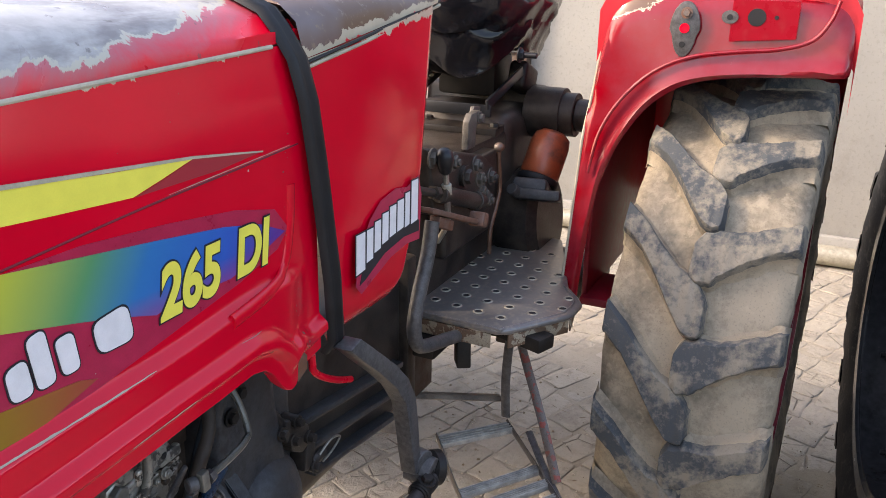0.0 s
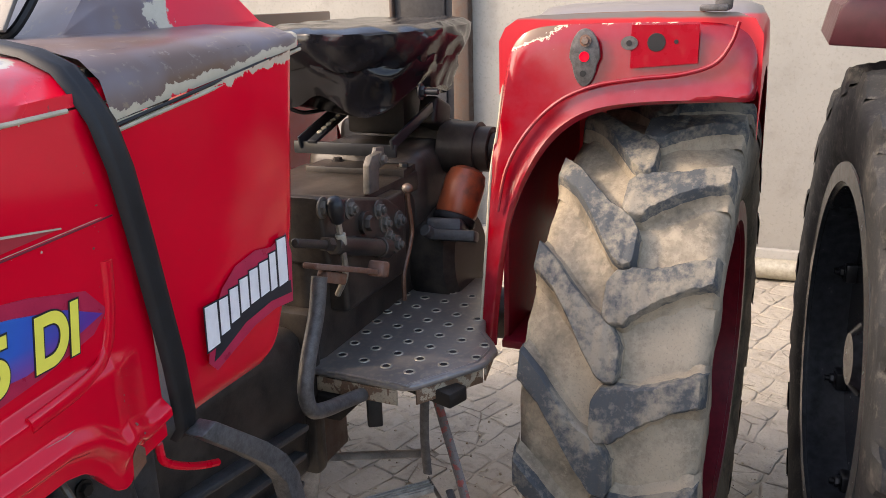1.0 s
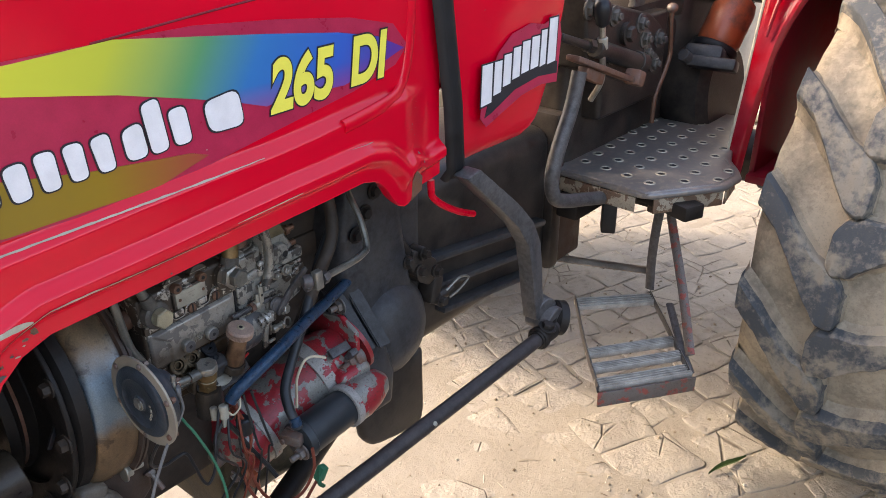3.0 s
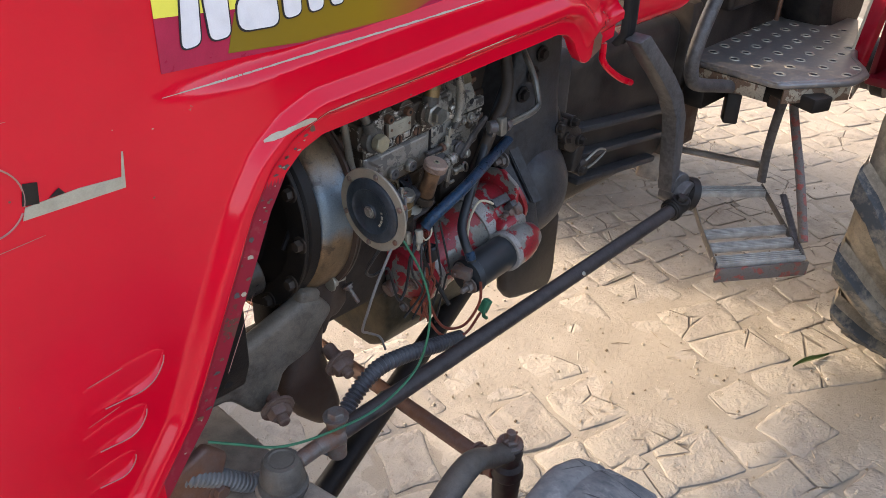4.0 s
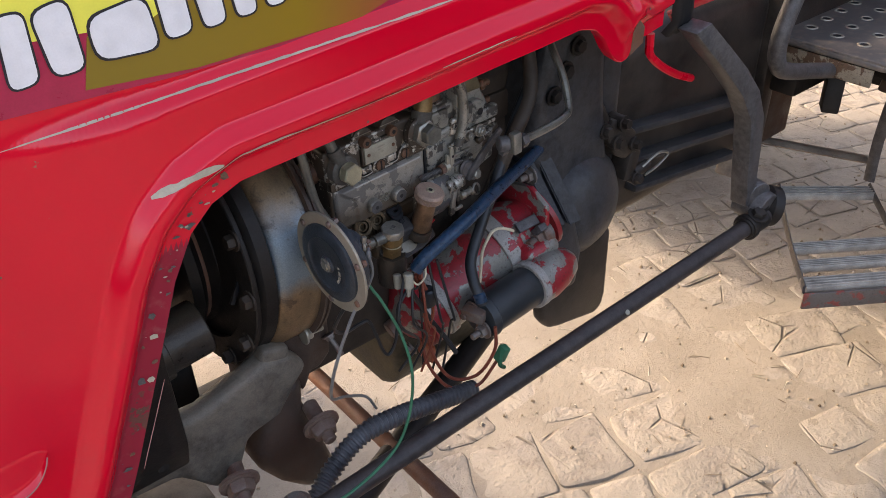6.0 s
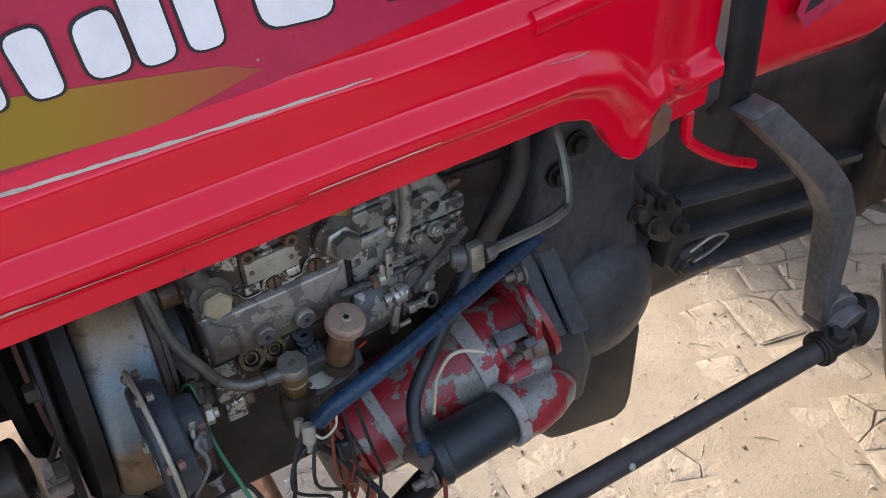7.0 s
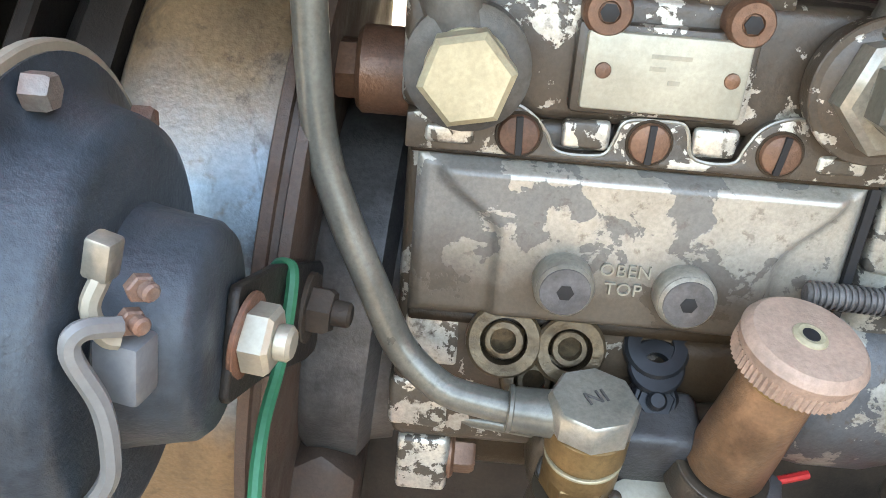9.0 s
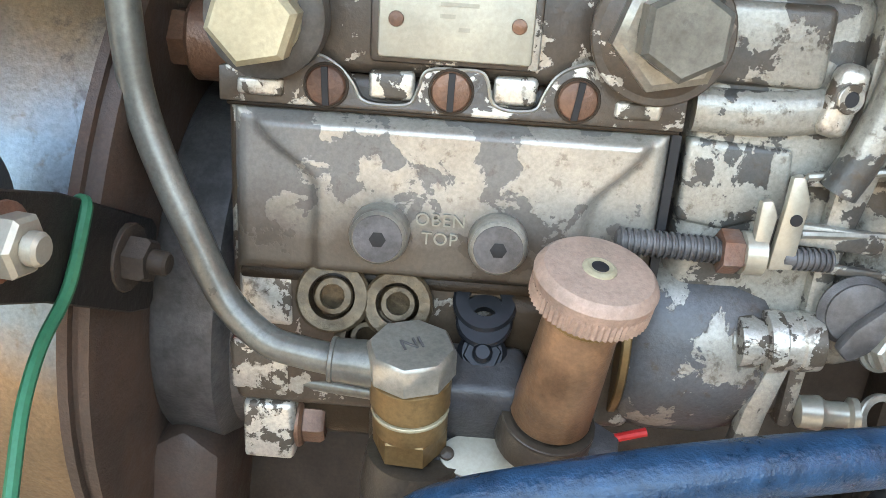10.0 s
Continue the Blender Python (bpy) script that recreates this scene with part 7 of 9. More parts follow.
for q in range(2):
    part("cover_stud", pm(join(rod((0.172, 0.030, 0.050 - 0.022 * q), (0.192, 0.030, 0.050 - 0.022 * q), 0.0042, n=12), rod((0.174, 0.030, 0.050 - 0.022 * q), (0.182, 0.030, 0.050 - 0.022 * q), 0.0072, n=16))), M["copper_rust"], REAR)
# stop screw, clevis and links
THREAD = part("stop_screw", pm(join(rod((0.0480, -0.0060, -0.0070), (0.0785, -0.0060, -0.0080), 0.0033, n=16), *[ring_of((0.0490 + 0.00175 * q, -0.0060, -0.0070 - 0.00006 * q), (1, 0, 0), 0.0029, 0.0039, 0.0009, 16) for q in range(16)], rod((0.094, -0.0060, -0.0085), (0.1085, -0.0060, -0.0090), 0.0028, n=14), *[ring_of((0.0980 + 0.0016 * q, -0.0060, -0.0087), (1, 0, 0), 0.0025, 0.0034, 0.0008, 14) for q in range(7)])), M["steel_dark"], GOV, "threaded stop screw")
part("stop_nut", pm(hexagon((0.0770, -0.0060, -0.0080), (1, 0, 0), 0.0064, 0.0060, 20)), M["bolt"], THREAD, "rusty lock nut")
CLEVIS = part("stop_clevis", pm(join(lathe([(0, 0.0050), (0.0004, 0.0062), (0.0060, 0.0062), (0.0064, 0.005)], (0.0828, -0.0060, -0.0080), (1, 0, 0), 24),
                                     prism([(0.0848, -0.0110), (0.0885, -0.0120), (0.0900, 0.0040), (0.0880, 0.0085), (0.0850, 0.0080)], "y", -0.0100, -0.0065, 0.0008),
                                     prism([(0.0905, -0.0120), (0.0975, -0.0115), (0.0985, 0.0080), (0.0960, 0.0150), (0.0925, 0.0150), (0.0920, 0.0060)], "y", -0.0085, -0.0055, 0.0008))), M["nut"], GOV, "bright worn stop clevis")
part("clevis_hole", pm(rod((0.0955, -0.0084, 0.0030), (0.0955, -0.0089, 0.0030), 0.0017, n=12, bev=0.0001)), M["rubber"], CLEVIS)
part("link_bar", pm(join(prism([(0.0975, 0.0010), (0.1210, -0.0008), (0.1240, -0.0030), (0.1235, -0.0062), (0.1205, -0.0072), (0.0985, -0.0055)], "y", -0.0040, 0.0005, 0.0009), box((0.118, -0.003, -0.0125), (0.026, 0.003, 0.0028), (0, 4, 0), 0.0008))), M["pump"], GOV, "flat link bar with a round end")
part("link_rod", pm(join(rod((0.098, -0.003, 0.0140), (0.126, -0.002, 0.0175), 0.0012, n=8), rod((0.099, -0.004, -0.0020), (0.128, -0.002, -0.0015), 0.0014, n=8))), M["steel"], GOV)
PIVOT = part("pivot_boss", pm(lathe([(0, 0.0050), (0.0006, 0.0078), (0.0050, 0.0080), (0.0075, 0.0068), (0.0080, 0.0068), (0.0085, 0.0092), (0.0128, 0.0095), (0.0134, 0.0086), (0.0175, 0.0086), (0.0182, 0.0092), (0.0240, 0.0088), (0.0246, 0.006)], (0.0872, -0.0030, -0.0365), (1, 0.02, 0.06), 32)), M["pump_bright"], GOV, "bright peeled pivot boss")
part("boss_socket", pm(ring_of((0.0868, -0.0030, -0.0365), (-1, 0, 0), 0.0020, 0.0042, 0.0010, 20)), M["steel"], PIVOT)
part("stop_arm", pm(prism([(0.0985, -0.0420), (0.1055, -0.0410), (0.1010, -0.0600), (0.0985, -0.0760), (0.0905, -0.0765), (0.0935, -0.0580)], "y", -0.0055, 0.0005, 0.0018)), M["pump"], GOV, "flat arm hanging from the pivot")
part("arm_foot", pm(rod((0.1010, -0.001, -0.0735), (0.1130, -0.001, -0.0730), 0.0026, n=12)), M["steel"], GOV)
ARM_T = part("throttle_arm", pm(join(prism([(0.1130, -0.0330), (0.1165, -0.0265), (0.1350, -0.0080), (0.1600, 0.0080), (0.1690, 0.0125), (0.1720, 0.0070), (0.1640, 0.0000), (0.1430, -0.0150), (0.1210, -0.0340), (0.1165, -0.0365)], "y", -0.0130, -0.0085, 0.0012))), M["steel_dark"], GOV, "long bent throttle arm")
part("arm_washer", pm(lathe([(0, 0.0105), (0.0012, 0.0108), (0.0030, 0.0092), (0.0040, 0.0092), (0.0050, 0.0070)], (0.1190, -0.0040, -0.0235), (0, -1, 0), 32)), M["steel_dark"], ARM_T)
part("arm_bolt", pm(join(lathe([(0, 0.0078), (0.0012, 0.0078), (0.0014, 0.0066), (0.0030, 0.0066)], (0.1275, -0.0080, -0.0325), (0.2, -1, 0.1), 24), hexagon((0.1280, -0.0105, -0.0322), (0.2, -1, 0.1), 0.0062, 0.0045))), M["steel"], ARM_T)
DRAIN = part("drain_cock", pm(join(lathe([(0, 0.003), (0.0010, 0.0050), (0.0070, 0.0055), (0.0090, 0.0040), (0.0150, 0.0040), (0.0160, 0.0055), (0.0180, 0.0055)], (0.1110, 0.0000, -0.0600), (1, -0.1, 0.05), 20))), M["nut"], GOV, "bright drain cock with a ring")
part("cock_ring", pm(ring_of((0.1345, -0.0030, -0.0585), (0.25, -1, 0.35), 0.0054, 0.0076, 0.0024, 24)), M["steel"], DRAIN)
part("red_lead", pm(tube([(0.036, -0.004, -0.0770), (0.052, -0.006, -0.0720), (0.066, -0.004, -0.0690)], 0.0014, 8)), M["wire_bright_red"], GOV, "short bright red lead")
THROTTLE = part("throttle_rod", tube([(0.175, 0.04, 0.908), (0.23, 0.048, 0.905), (0.258, 0.054, 0.906), (0.270, 0.06, 0.912), (0.274, 0.075, 0.945), (0.278, 0.10, 0.975), (0.30, 0.13, 0.985)], 0.0048, 8, 5), M["pipe"], TRACTOR, "bent throttle rod with a block joint")
part("rod_block", box((0.158, 0.036, 0.912), (0.0125, 0.010, 0.026), (0, -4, 0), 0.002), M["steel"], THROTTLE, "bright square block joint")
part("rod_nut", join(hexagon((0.167, 0.038, 0.909), (1, 0.05, 0.03), 0.0085, 0.010), rod((0.140, 0.045, 0.912), (0.152, 0.040, 0.912), 0.009), hexagon((0.143, 0.044, 0.905), (1, -0.2, 0.03), 0.0075, 0.008)), M["steel_dark"], THROTTLE)

# feed pump with hand primer
def toward(a, b):
    return (V(b) - V(a)).normalized()


CAP_C, COLLAR_C = V((0.0400, -0.0312, -0.0068)), V((0.0335, -0.0150, -0.0640))
AX = toward(COLLAR_C, CAP_C)
FEED = part("feed_pump", pm(roughen(join(
    lathe([(0, 0.012), (0.003, 0.0165), (0.030, 0.0170), (0.042, 0.0150)], (-0.0040, -0.0060, -0.1180), (0.0, -0.12, 1), 32),
    prism([(-0.0200, -0.0660), (-0.0100, -0.0540), (0.0100, -0.0500), (0.0400, -0.0500), (0.0500, -0.0580), (0.0500, -0.0780), (0.0300, -0.0860), (-0.0080, -0.0900), (-0.0200, -0.0840)], "y", -0.0060, 0.020, 0.005, 3),
    rounded((0.0160, 0.006, -0.1000), (0.030, 0.026, 0.034), 0.006)), 0.0008, 70)), M["feed"], TRACTOR, "oily cast feed pump")
part("pump_shoulder", pm(moved(rounded((0, 0, 0), (0.030, 0.020, 0.028), 0.004), Matrix.Translation((0.0120, -0.0050, -0.0600)) @ Matrix.Rotation(radians(24), 4, "X"))), M["blue_black"], FEED, "dark smooth shoulder of the casting")
PRIMER = part("hand_primer", pm(lathe([(0.006, 0.0112), (0.007, 0.0118), (0.044, 0.0102), (0.0455, 0.0098), (0.0462, 0.0080)], COLLAR_C, AX, 40)), M["primer_barrel"], FEED, "brown hand primer barrel")
part("primer_rim", pm(ring_of(COLLAR_C + AX * 0.0440, AX, 0.0088, 0.0106, 0.0014, 40)), M["brass"], PRIMER)
part("primer_gland", pm(lathe([(0, 0.0088), (0.008, 0.0084)], COLLAR_C + AX * 0.045, AX, 32)), M["rubber"], PRIMER)
CAPP = part("primer_cap", pm(lathe([(0, 0.0110), (0.0012, 0.0150), (0.0065, 0.0160), (0.0085, 0.0163), (0.0100, 0.0155), (0.0112, 0.0142), (0.0116, 0.0120), (0.0112, 0.0060), (0.0114, 0.0045)], CAP_C - AX * 0.0114, AX, 56)), M["primer_cap"], PRIMER, "domed brown primer cap with a knurled edge", smooth=30)
star = [((0.0155 if i % 2 else 0.0161) * math.cos(2 * math.pi * i / 128), (0.0155 if i % 2 else 0.0161) * math.sin(2 * math.pi * i / 128)) for i in range(128)]
part("knurl", pm(moved(prism(star, "z", -0.0024, 0.0024), Matrix.Translation(CAP_C - AX * 0.0080) @ frame_of(AX))), M["primer_cap"], CAPP, smooth=0)
part("cap_eyelet", pm(lathe([(0, 0.0046), (0.0006, 0.0044), (0.0011, 0.0034), (0.0009, 0.0026)], CAP_C - AX * 0.0002, AX, 28)), M["pale_brass"], CAPP, "pale brass eyelet")
part("eyelet_hole", pm(rod(CAP_C + AX * 0.0003, CAP_C + AX * 0.00085, 0.0023, n=16, bev=0.0001)), M["rubber"], CAPP)
part("primer_collar", pm(join(lathe([(0, 0.0130), (0.001, 0.0142), (0.0085, 0.0140), (0.0100, 0.0134), (0.0105, 0.0118)], COLLAR_C - AX * 0.0060, AX, 40), ring_of(COLLAR_C + AX * 0.0036, AX, 0.0115, 0.0139, 0.0014, 40))), M["feed"], FEED, "dark collar of the primer")
IN_C, IN_B = V((-0.0068, -0.0198, -0.0372)), V((-0.0062, -0.0130, -0.0720))
IX = toward(IN_B, IN_C)
UNION = part("inlet_union", pm(join(lathe([(0, 0.0098), (0.0060, 0.0098), (0.0066, 0.0112), (0.0128, 0.0112), (0.0134, 0.0104), (0.0150, 0.0104), (0.0158, 0.0118), (0.0250, 0.0118), (0.0256, 0.0108)], IN_B, IX, 36), hexagon(IN_B - IX * 0.002, IX, 0.0112, 0.0090))), M["brass"], FEED, "stained brass inlet union")
part("union_ring", pm(ring_of(IN_B + IX * 0.0125, IX, 0.0105, 0.0115, 0.0012, 36)), M["pale_brass"], UNION)
HEXA = part("inlet_hexagon", pm(lathe([(0, 0.0128), (0.0078, 0.0128), (0.0090, 0.0118), (0.0092, 0.0070)], IN_C - IX * 0.0092, IX, 8)), M["steel"], UNION, "faceted cap marked IN")
cu = bpy.data.curves.new("cap_marking", "FONT")
cu.body, cu.size, cu.align_x, cu.align_y, cu.extrude = "IN", 0.0066, "CENTER", "CENTER", 0.0002
t_ = new("cap_marking", cu)
t_.parent = HEXA
t_.matrix_basis = PM @ Matrix.Translation(IN_C + IX * 0.0003) @ frame_of(IX) @ pose(0, 0, 0, 0, 0, 208)
t_.data.materials.append(M["steel_dark"])
AXT = V((0.02, -0.62, 0.78)).normalized()
TM = Matrix(((1, 0, 0, 0.0157), (0, AXT.z, AXT.y, -0.0147), (0, -AXT.y, AXT.z, -0.0755), (0, 0, 0, 1)))
OVAL = part("oval_tag", pm(moved(prism([(0.0126 * math.cos(2 * math.pi * i / 40), 0.0072 * math.sin(2 * math.pi * i / 40)) for i in range(40)], "z", -0.0004, 0.0010, 0.0003), TM)), M["tag"], FEED, "pale oval tag with two rivets")
for sx in (-0.0104, 0.0104):
    part("tag_rivet", pm(moved(lathe([(0, 0.0023), (0.0008, 0.0020), (0.0014, 0.0006)], (sx, 0, 0.0009), (0, 0, 1), 14), TM)), M["feed"], OVAL)
part("flange_plate", pm(moved(prism([(-0.0340, 0.0060), (-0.0300, 0.0180), (-0.0180, 0.0220), (0.0150, 0.0130), (0.0320, 0.0160), (0.0420, 0.0100), (0.0400, -0.0040), (0.0160, -0.0100), (-0.0080, -0.0110), (-0.0220, -0.0060)], "z", -0.0050, -0.0006, 0.0012), TM)), M["blue_black"], FEED, "dark worn flange plate")
part("wire_sleeve", pm(rod((-0.0150, -0.0300, -0.0900), (-0.0170, -0.0330, -0.1070), 0.0046)), M["tag"], FEED, "off-white sleeve")
part("leak_pipe", pm(rod((-0.042, 0.006, -0.0660), (-0.012, 0.002, -0.0665), 0.0026, n=10)), M["pipe"], FEED)
FUEL = part("fuel_pipe", pm(tube([(-0.0975, 0.004, 0.1400), (-0.0925, 0.000, 0.0850), (-0.0885, -0.003, 0.0397), (-0.0854, -0.004, 0.0204), (-0.0786, -0.006, 0.0022), (-0.0706, -0.008, -0.0148), (-0.0616, -0.010, -0.0324), (-0.0494, -0.013, -0.0426), (-0.0375, -0.015, -0.0451), (-0.0230, -0.016, -0.0468)], 0.0047, 18, 8)), M["pipe"], TRACTOR, "bent grey fuel pipe")
part("pipe_banjo", pm(join(lathe([(0, 0.0050), (0.0006, 0.0064), (0.0130, 0.0070), (0.016, 0.0070)], (-0.0290, -0.0155, -0.0462), (1, -0.05, -0.03), 24), ring_of((-0.0300, -0.0155, -0.0462), (1, -0.05, -0.03), 0.004, 0.0068, 0.0016, 24))), M["pipe"], FUEL)

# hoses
VIEW_FIT["now"] = "loose"
BLUE = part("fuel_hose", tube([(0.012, 0.040, 0.805), (0.022, 0.036, 0.818), (0.045, 0.034, 0.829), (0.087, 0.037, 0.841), (0.16, 0.062, 0.843), (0.23, 0.097, 0.831), (0.28, 0.12, 0.826), (0.3025, 0.13, 0.825), (0.325, 0.150, 0.822)], 0.0078, 18, 8), M["hose_blue"], TRACTOR, "glossy blue-black woven fuel hose")
part("black_hose", tube([(0.245, 0.105, 0.93), (0.205, 0.092, 0.885), (0.170, 0.078, 0.838), (0.138, 0.067, 0.797), (0.112, 0.055, 0.768), (0.102, 0.040, 0.750), (0.0987, 0.027, 0.735), (0.0985, 0.022, 0.725)], 0.0068, 14, 8), M["hose"], TRACTOR, "black rubber cable sleeve")
part("blue_tape", rod((0.0992, 0.029, 0.739), (0.0985, 0.023, 0.727), 0.0076), M["hose_blue"], BLUE)
part("old_hose", tube([(0.16, 0.09, 0.80), (0.20, 0.085, 0.88), (0.245, 0.10, 0.93), (0.26, 0.13, 1.0)], 0.009, 12), M["iron_brown"], TRACTOR, "dusty brown hose")

# starter
VIEW_FIT["now"] = ""
SX = V((0.951, -0.044, 0.305)).normalized()
S0 = V((0.0653, 0.1306, 0.660))


def S(a):
    return S0 + SX * a


STARTER = part("starter_motor", lathe([(0.0, 0.030), (0.002, 0.048), (0.006, 0.053), (0.165, 0.053), (0.170, 0.050)], S0, SX, 48), M["starter"], TRACTOR, "red starter motor with flaking paint")
part("starter_band", ring_of(S(0.030), SX, 0.052, 0.0555, 0.012, 48), M["starter_band"], STARTER, "pale worn clamp band")
part("starter_band", ring_of(S(0.139), SX, 0.052, 0.0560, 0.020, 48), M["starter_band"], STARTER, "pale worn clamp band")
part("starter_end", lathe([(0, 0.012), (0.004, 0.024), (0.012, 0.034), (0.020, 0.050), (0.022, 0.052)], S(-0.020), SX, 40), M["starter"], STARTER)
part("end_boss", join(rod(S(-0.034), S(-0.012), 0.012), bolt(S(-0.012) + V((0, -0.035, 0.015)), -SX, 0.007), bolt(S(-0.010) + V((0, -0.015, -0.038)), -SX, 0.007)), M["bolt"], STARTER)
part("drive_housing", join(lathe([(0, 0.050), (0.02, 0.046), (0.035, 0.040), (0.052, 0.040), (0.055, 0.052), (0.062, 0.052)], S(0.168), SX, 40), box(S(0.20) + V((0, -0.030, -0.02)), (0.05, 0.03, 0.05), (0, 0, 0), 0.01, 3)), M["starter"], STARTER, "red flaking drive end housing")
part("drive_flange", moved(prism([(-0.055, -0.045), (-0.03, -0.058), (0.02, -0.06), (0.050, -0.03), (0.052, 0.025), (0.03, 0.052), (-0.02, 0.062), (-0.050, 0.045)], "x", 0.226, 0.234, 0.002), Matrix.Translation(S(0.203) + V((-0.233, 0, 0.006)))), M["starter"], STARTER, "flaking red flange")
part("terminal_strap", join(box(S(0.172) + V((0, -0.040, 0.040)), (0.036, 0.014, 0.006), (40, 0, 0), 0.001), box(S(0.186) + V((0, -0.050, 0.026)), (0.014, 0.010, 0.020), (40, 0, 0), 0.002)), M["steel_dark"], STARTER, "grey metal strap")
part("flange_bolt", join(bolt((0.250, 0.076, 0.728), (-1, -0.2, 0), 0.011, 0.016, stud=0.014), rod((0.262, 0.078, 0.728), (0.246, 0.078, 0.728), 0.018)), M["bolt"], STARTER)
part("flange_bolt", bolt((0.255, 0.105, 0.806), (-1, 0, 0), 0.009, stud=0.012), M["bolt"], STARTER)
SOL0, SOLX = V((0.106, 0.040, 0.686)), V((1, 0.05, 0.03)).normalized()
SOL = part("solenoid", lathe([(0, 0.018), (0.002, 0.0275), (0.012, 0.0295), (0.014, 0.0275), (0.090, 0.0275), (0.094, 0.026)], SOL0, SOLX, 40), M["solenoid"], STARTER, "black-grey starter solenoid")
part("solenoid_band", ring_of(SOL0 + SOLX * 0.090, SOLX, 0.0265, 0.0325, 0.012, 40), M["starter_band"], STARTER, "pale worn solenoid ring")
part("solenoid_nose", join(lathe([(0, 0.031), (0.02, 0.032), (0.045, 0.028), (0.066, 0.020), (0.076, 0.010), (0.078, 0.002)], SOL0 + SOLX * 0.100, SOLX, 36), box(SOL0 + SOLX * 0.13 + V((0, 0.035, 0.02)), (0.06, 0.06, 0.04), bev=0.012, seg=3)), M["starter"], STARTER, "red flaking solenoid nose")
part("terminal", join(bolt(SOL0 + V((-0.002, -0.012, -0.008)), -SOLX, 0.0085, 0.009, stud=0.012), bolt(SOL0 + V((-0.002, 0.008, 0.010)), -SOLX, 0.0085, 0.009, stud=0.010), box(SOL0 + V((-0.008, 0.0, 0.012)), (0.016, 0.03, 0.016), (0, 0, 20), 0.003)), M["bolt"], STARTER)

part("brush_cover", moved(prism([(-0.016, -0.012), (0.012, -0.016), (0.018, 0.0), (0.010, 0.014), (-0.014, 0.012)], "x", -0.004, 0.004, 0.002), Matrix.Translation(S(-0.004) + V((0, -0.040, -0.030)))), M["filter"], STARTER, "orange end tab")
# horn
VIEW_FIT["now"] = "horn"
HC, HN = V((-0.1087, 0.0154, 0.8812)), V((-0.997, -0.010, -0.076)).normalized()
HORN = part("horn", lathe([(-0.0140, 0.010), (-0.0140, 0.0350), (-0.0130, 0.0378), (-0.0105, 0.0392), (-0.0035, 0.0412), (-0.001, 0.0445), (0.0, 0.0490), (0.002, 0.0490)], HC, HN, 64), M["horn"], TRACTOR, "black disc horn with a tarnished rim", smooth=50)
part("horn_rim", ring_of(HC + HN * 0.0005, HN, 0.0400, 0.0511, 0.0028, 72), M["horn_rim"], HORN, "tarnished pale rim")
part("horn_face", lathe([(0, 0.0402), (0.004, 0.0398), (0.0055, 0.0375), (0.006, 0.028), (0.0045, 0.026), (0.0048, 0.009), (0.0065, 0.007), (0.007, 0.003)], HC + HN * 0.0015, HN, 44), M["horn"], HORN, "dark pressed horn face")
part("horn_centre", bolt(HC + HN * 0.0080, HN, 0.0050, 0.003), M["steel"], HORN)
hrot = frame_of(HN)
for i in range(6):
    a = 2 * math.pi * (i + 0.35) / 6
    o = Matrix.Translation(HC) @ hrot @ V((0.0456 * math.cos(a), 0.0456 * math.sin(a), 0.0033))
    part("rim_screw", join(lathe([(0, 0.0036), (0.0016, 0.0031), (0.0024, 0.0014)], o, HN, 12), bolt(o - HN * 0.0048, -HN, 0.0034, 0.0045, washer=False)), M["bolt"], HORN)
hl = Matrix.Translation(HC + HN * 0.0078) @ hrot
for i, wdt in enumerate((0.0042, 0.0042, 0.0042, 0.002)):
    part("face_marking", moved(box((0, 0, 0), (0.0026, wdt, 0.0005), bev=0), hl @ Matrix.Rotation(radians(-36 + i * 17), 4, "Z") @ Matrix.Translation((0.0195, 0, 0))), M["tag"], HORN)
part("horn_can", lathe([(0, 0.0232), (0.002, 0.0226), (0.0132, 0.0206), (0.0152, 0.0188), (0.0158, 0.009)], HC - HN * 0.0138, -HN, 44), M["horn"], HORN, "dark motor can", smooth=50)
TERM = part("terminal_block", box((-0.0885, -0.0085, 0.8895), (0.0080, 0.0070, 0.0110), (0, 0, -10), 0.0010), M["horn_grey"], HORN, "grey plastic terminal block")
part("terminal_clip", box((-0.0915, -0.0095, 0.9085), (0.0045, 0.0045, 0.0070), (0, 8, -10), 0.0008), M["steel"], HORN)
part("terminal_lug", tube([(-0.0915, -0.010, 0.9055), (-0.0925, -0.012, 0.901), (-0.0905, -0.012, 0.8965), (-0.0885, -0.011, 0.8955)], 0.0016, 8, 4), M["horn_rim"], HORN)
for q in ((-0.0872, -0.0075, 0.9040), (-0.0882, -0.0085, 0.8985)):
    part("terminal_screw", join(rod(q, V(q) + V((0.0036, -0.003, 0)), 0.0016, n=10), bolt(V(q) + V((0.0006, -0.001, 0)), (0.6, -0.7, 0), 0.0024, 0.0018, washer=False)), M["bolt"], HORN)
VIEW_FIT["now"] = ""
part("horn_bracket", moved(prism([(0.0040, 0.9065), (0.0300, 0.8985), (0.0790, 0.8770), (0.0815, 0.8740), (0.0770, 0.8520), (0.0740, 0.8500), (0.0620, 0.8540), (0.0210, 0.8745), (-0.0030, 0.8840), (-0.0045, 0.8862), (0.0022, 0.9055)], "x", -0.0011, 0.0011, 0.0005, 1), Matrix.Translation((-0.0802, 0, 0))), M["iron"], HORN, "flat dark steel horn bracket")
part("bracket_washer", rod((-0.0793, 0.0058, 0.8946), (-0.0781, 0.0057, 0.8945), 0.0090, n=24, bev=0.0002), M["rust"], HORN)
part("bracket_bolt", bolt((-0.0781, 0.0057, 0.8945), (1, -0.06, -0.03), 0.0072, 0.0056, washer=False, stud=0.0034), M["nut"], HORN)
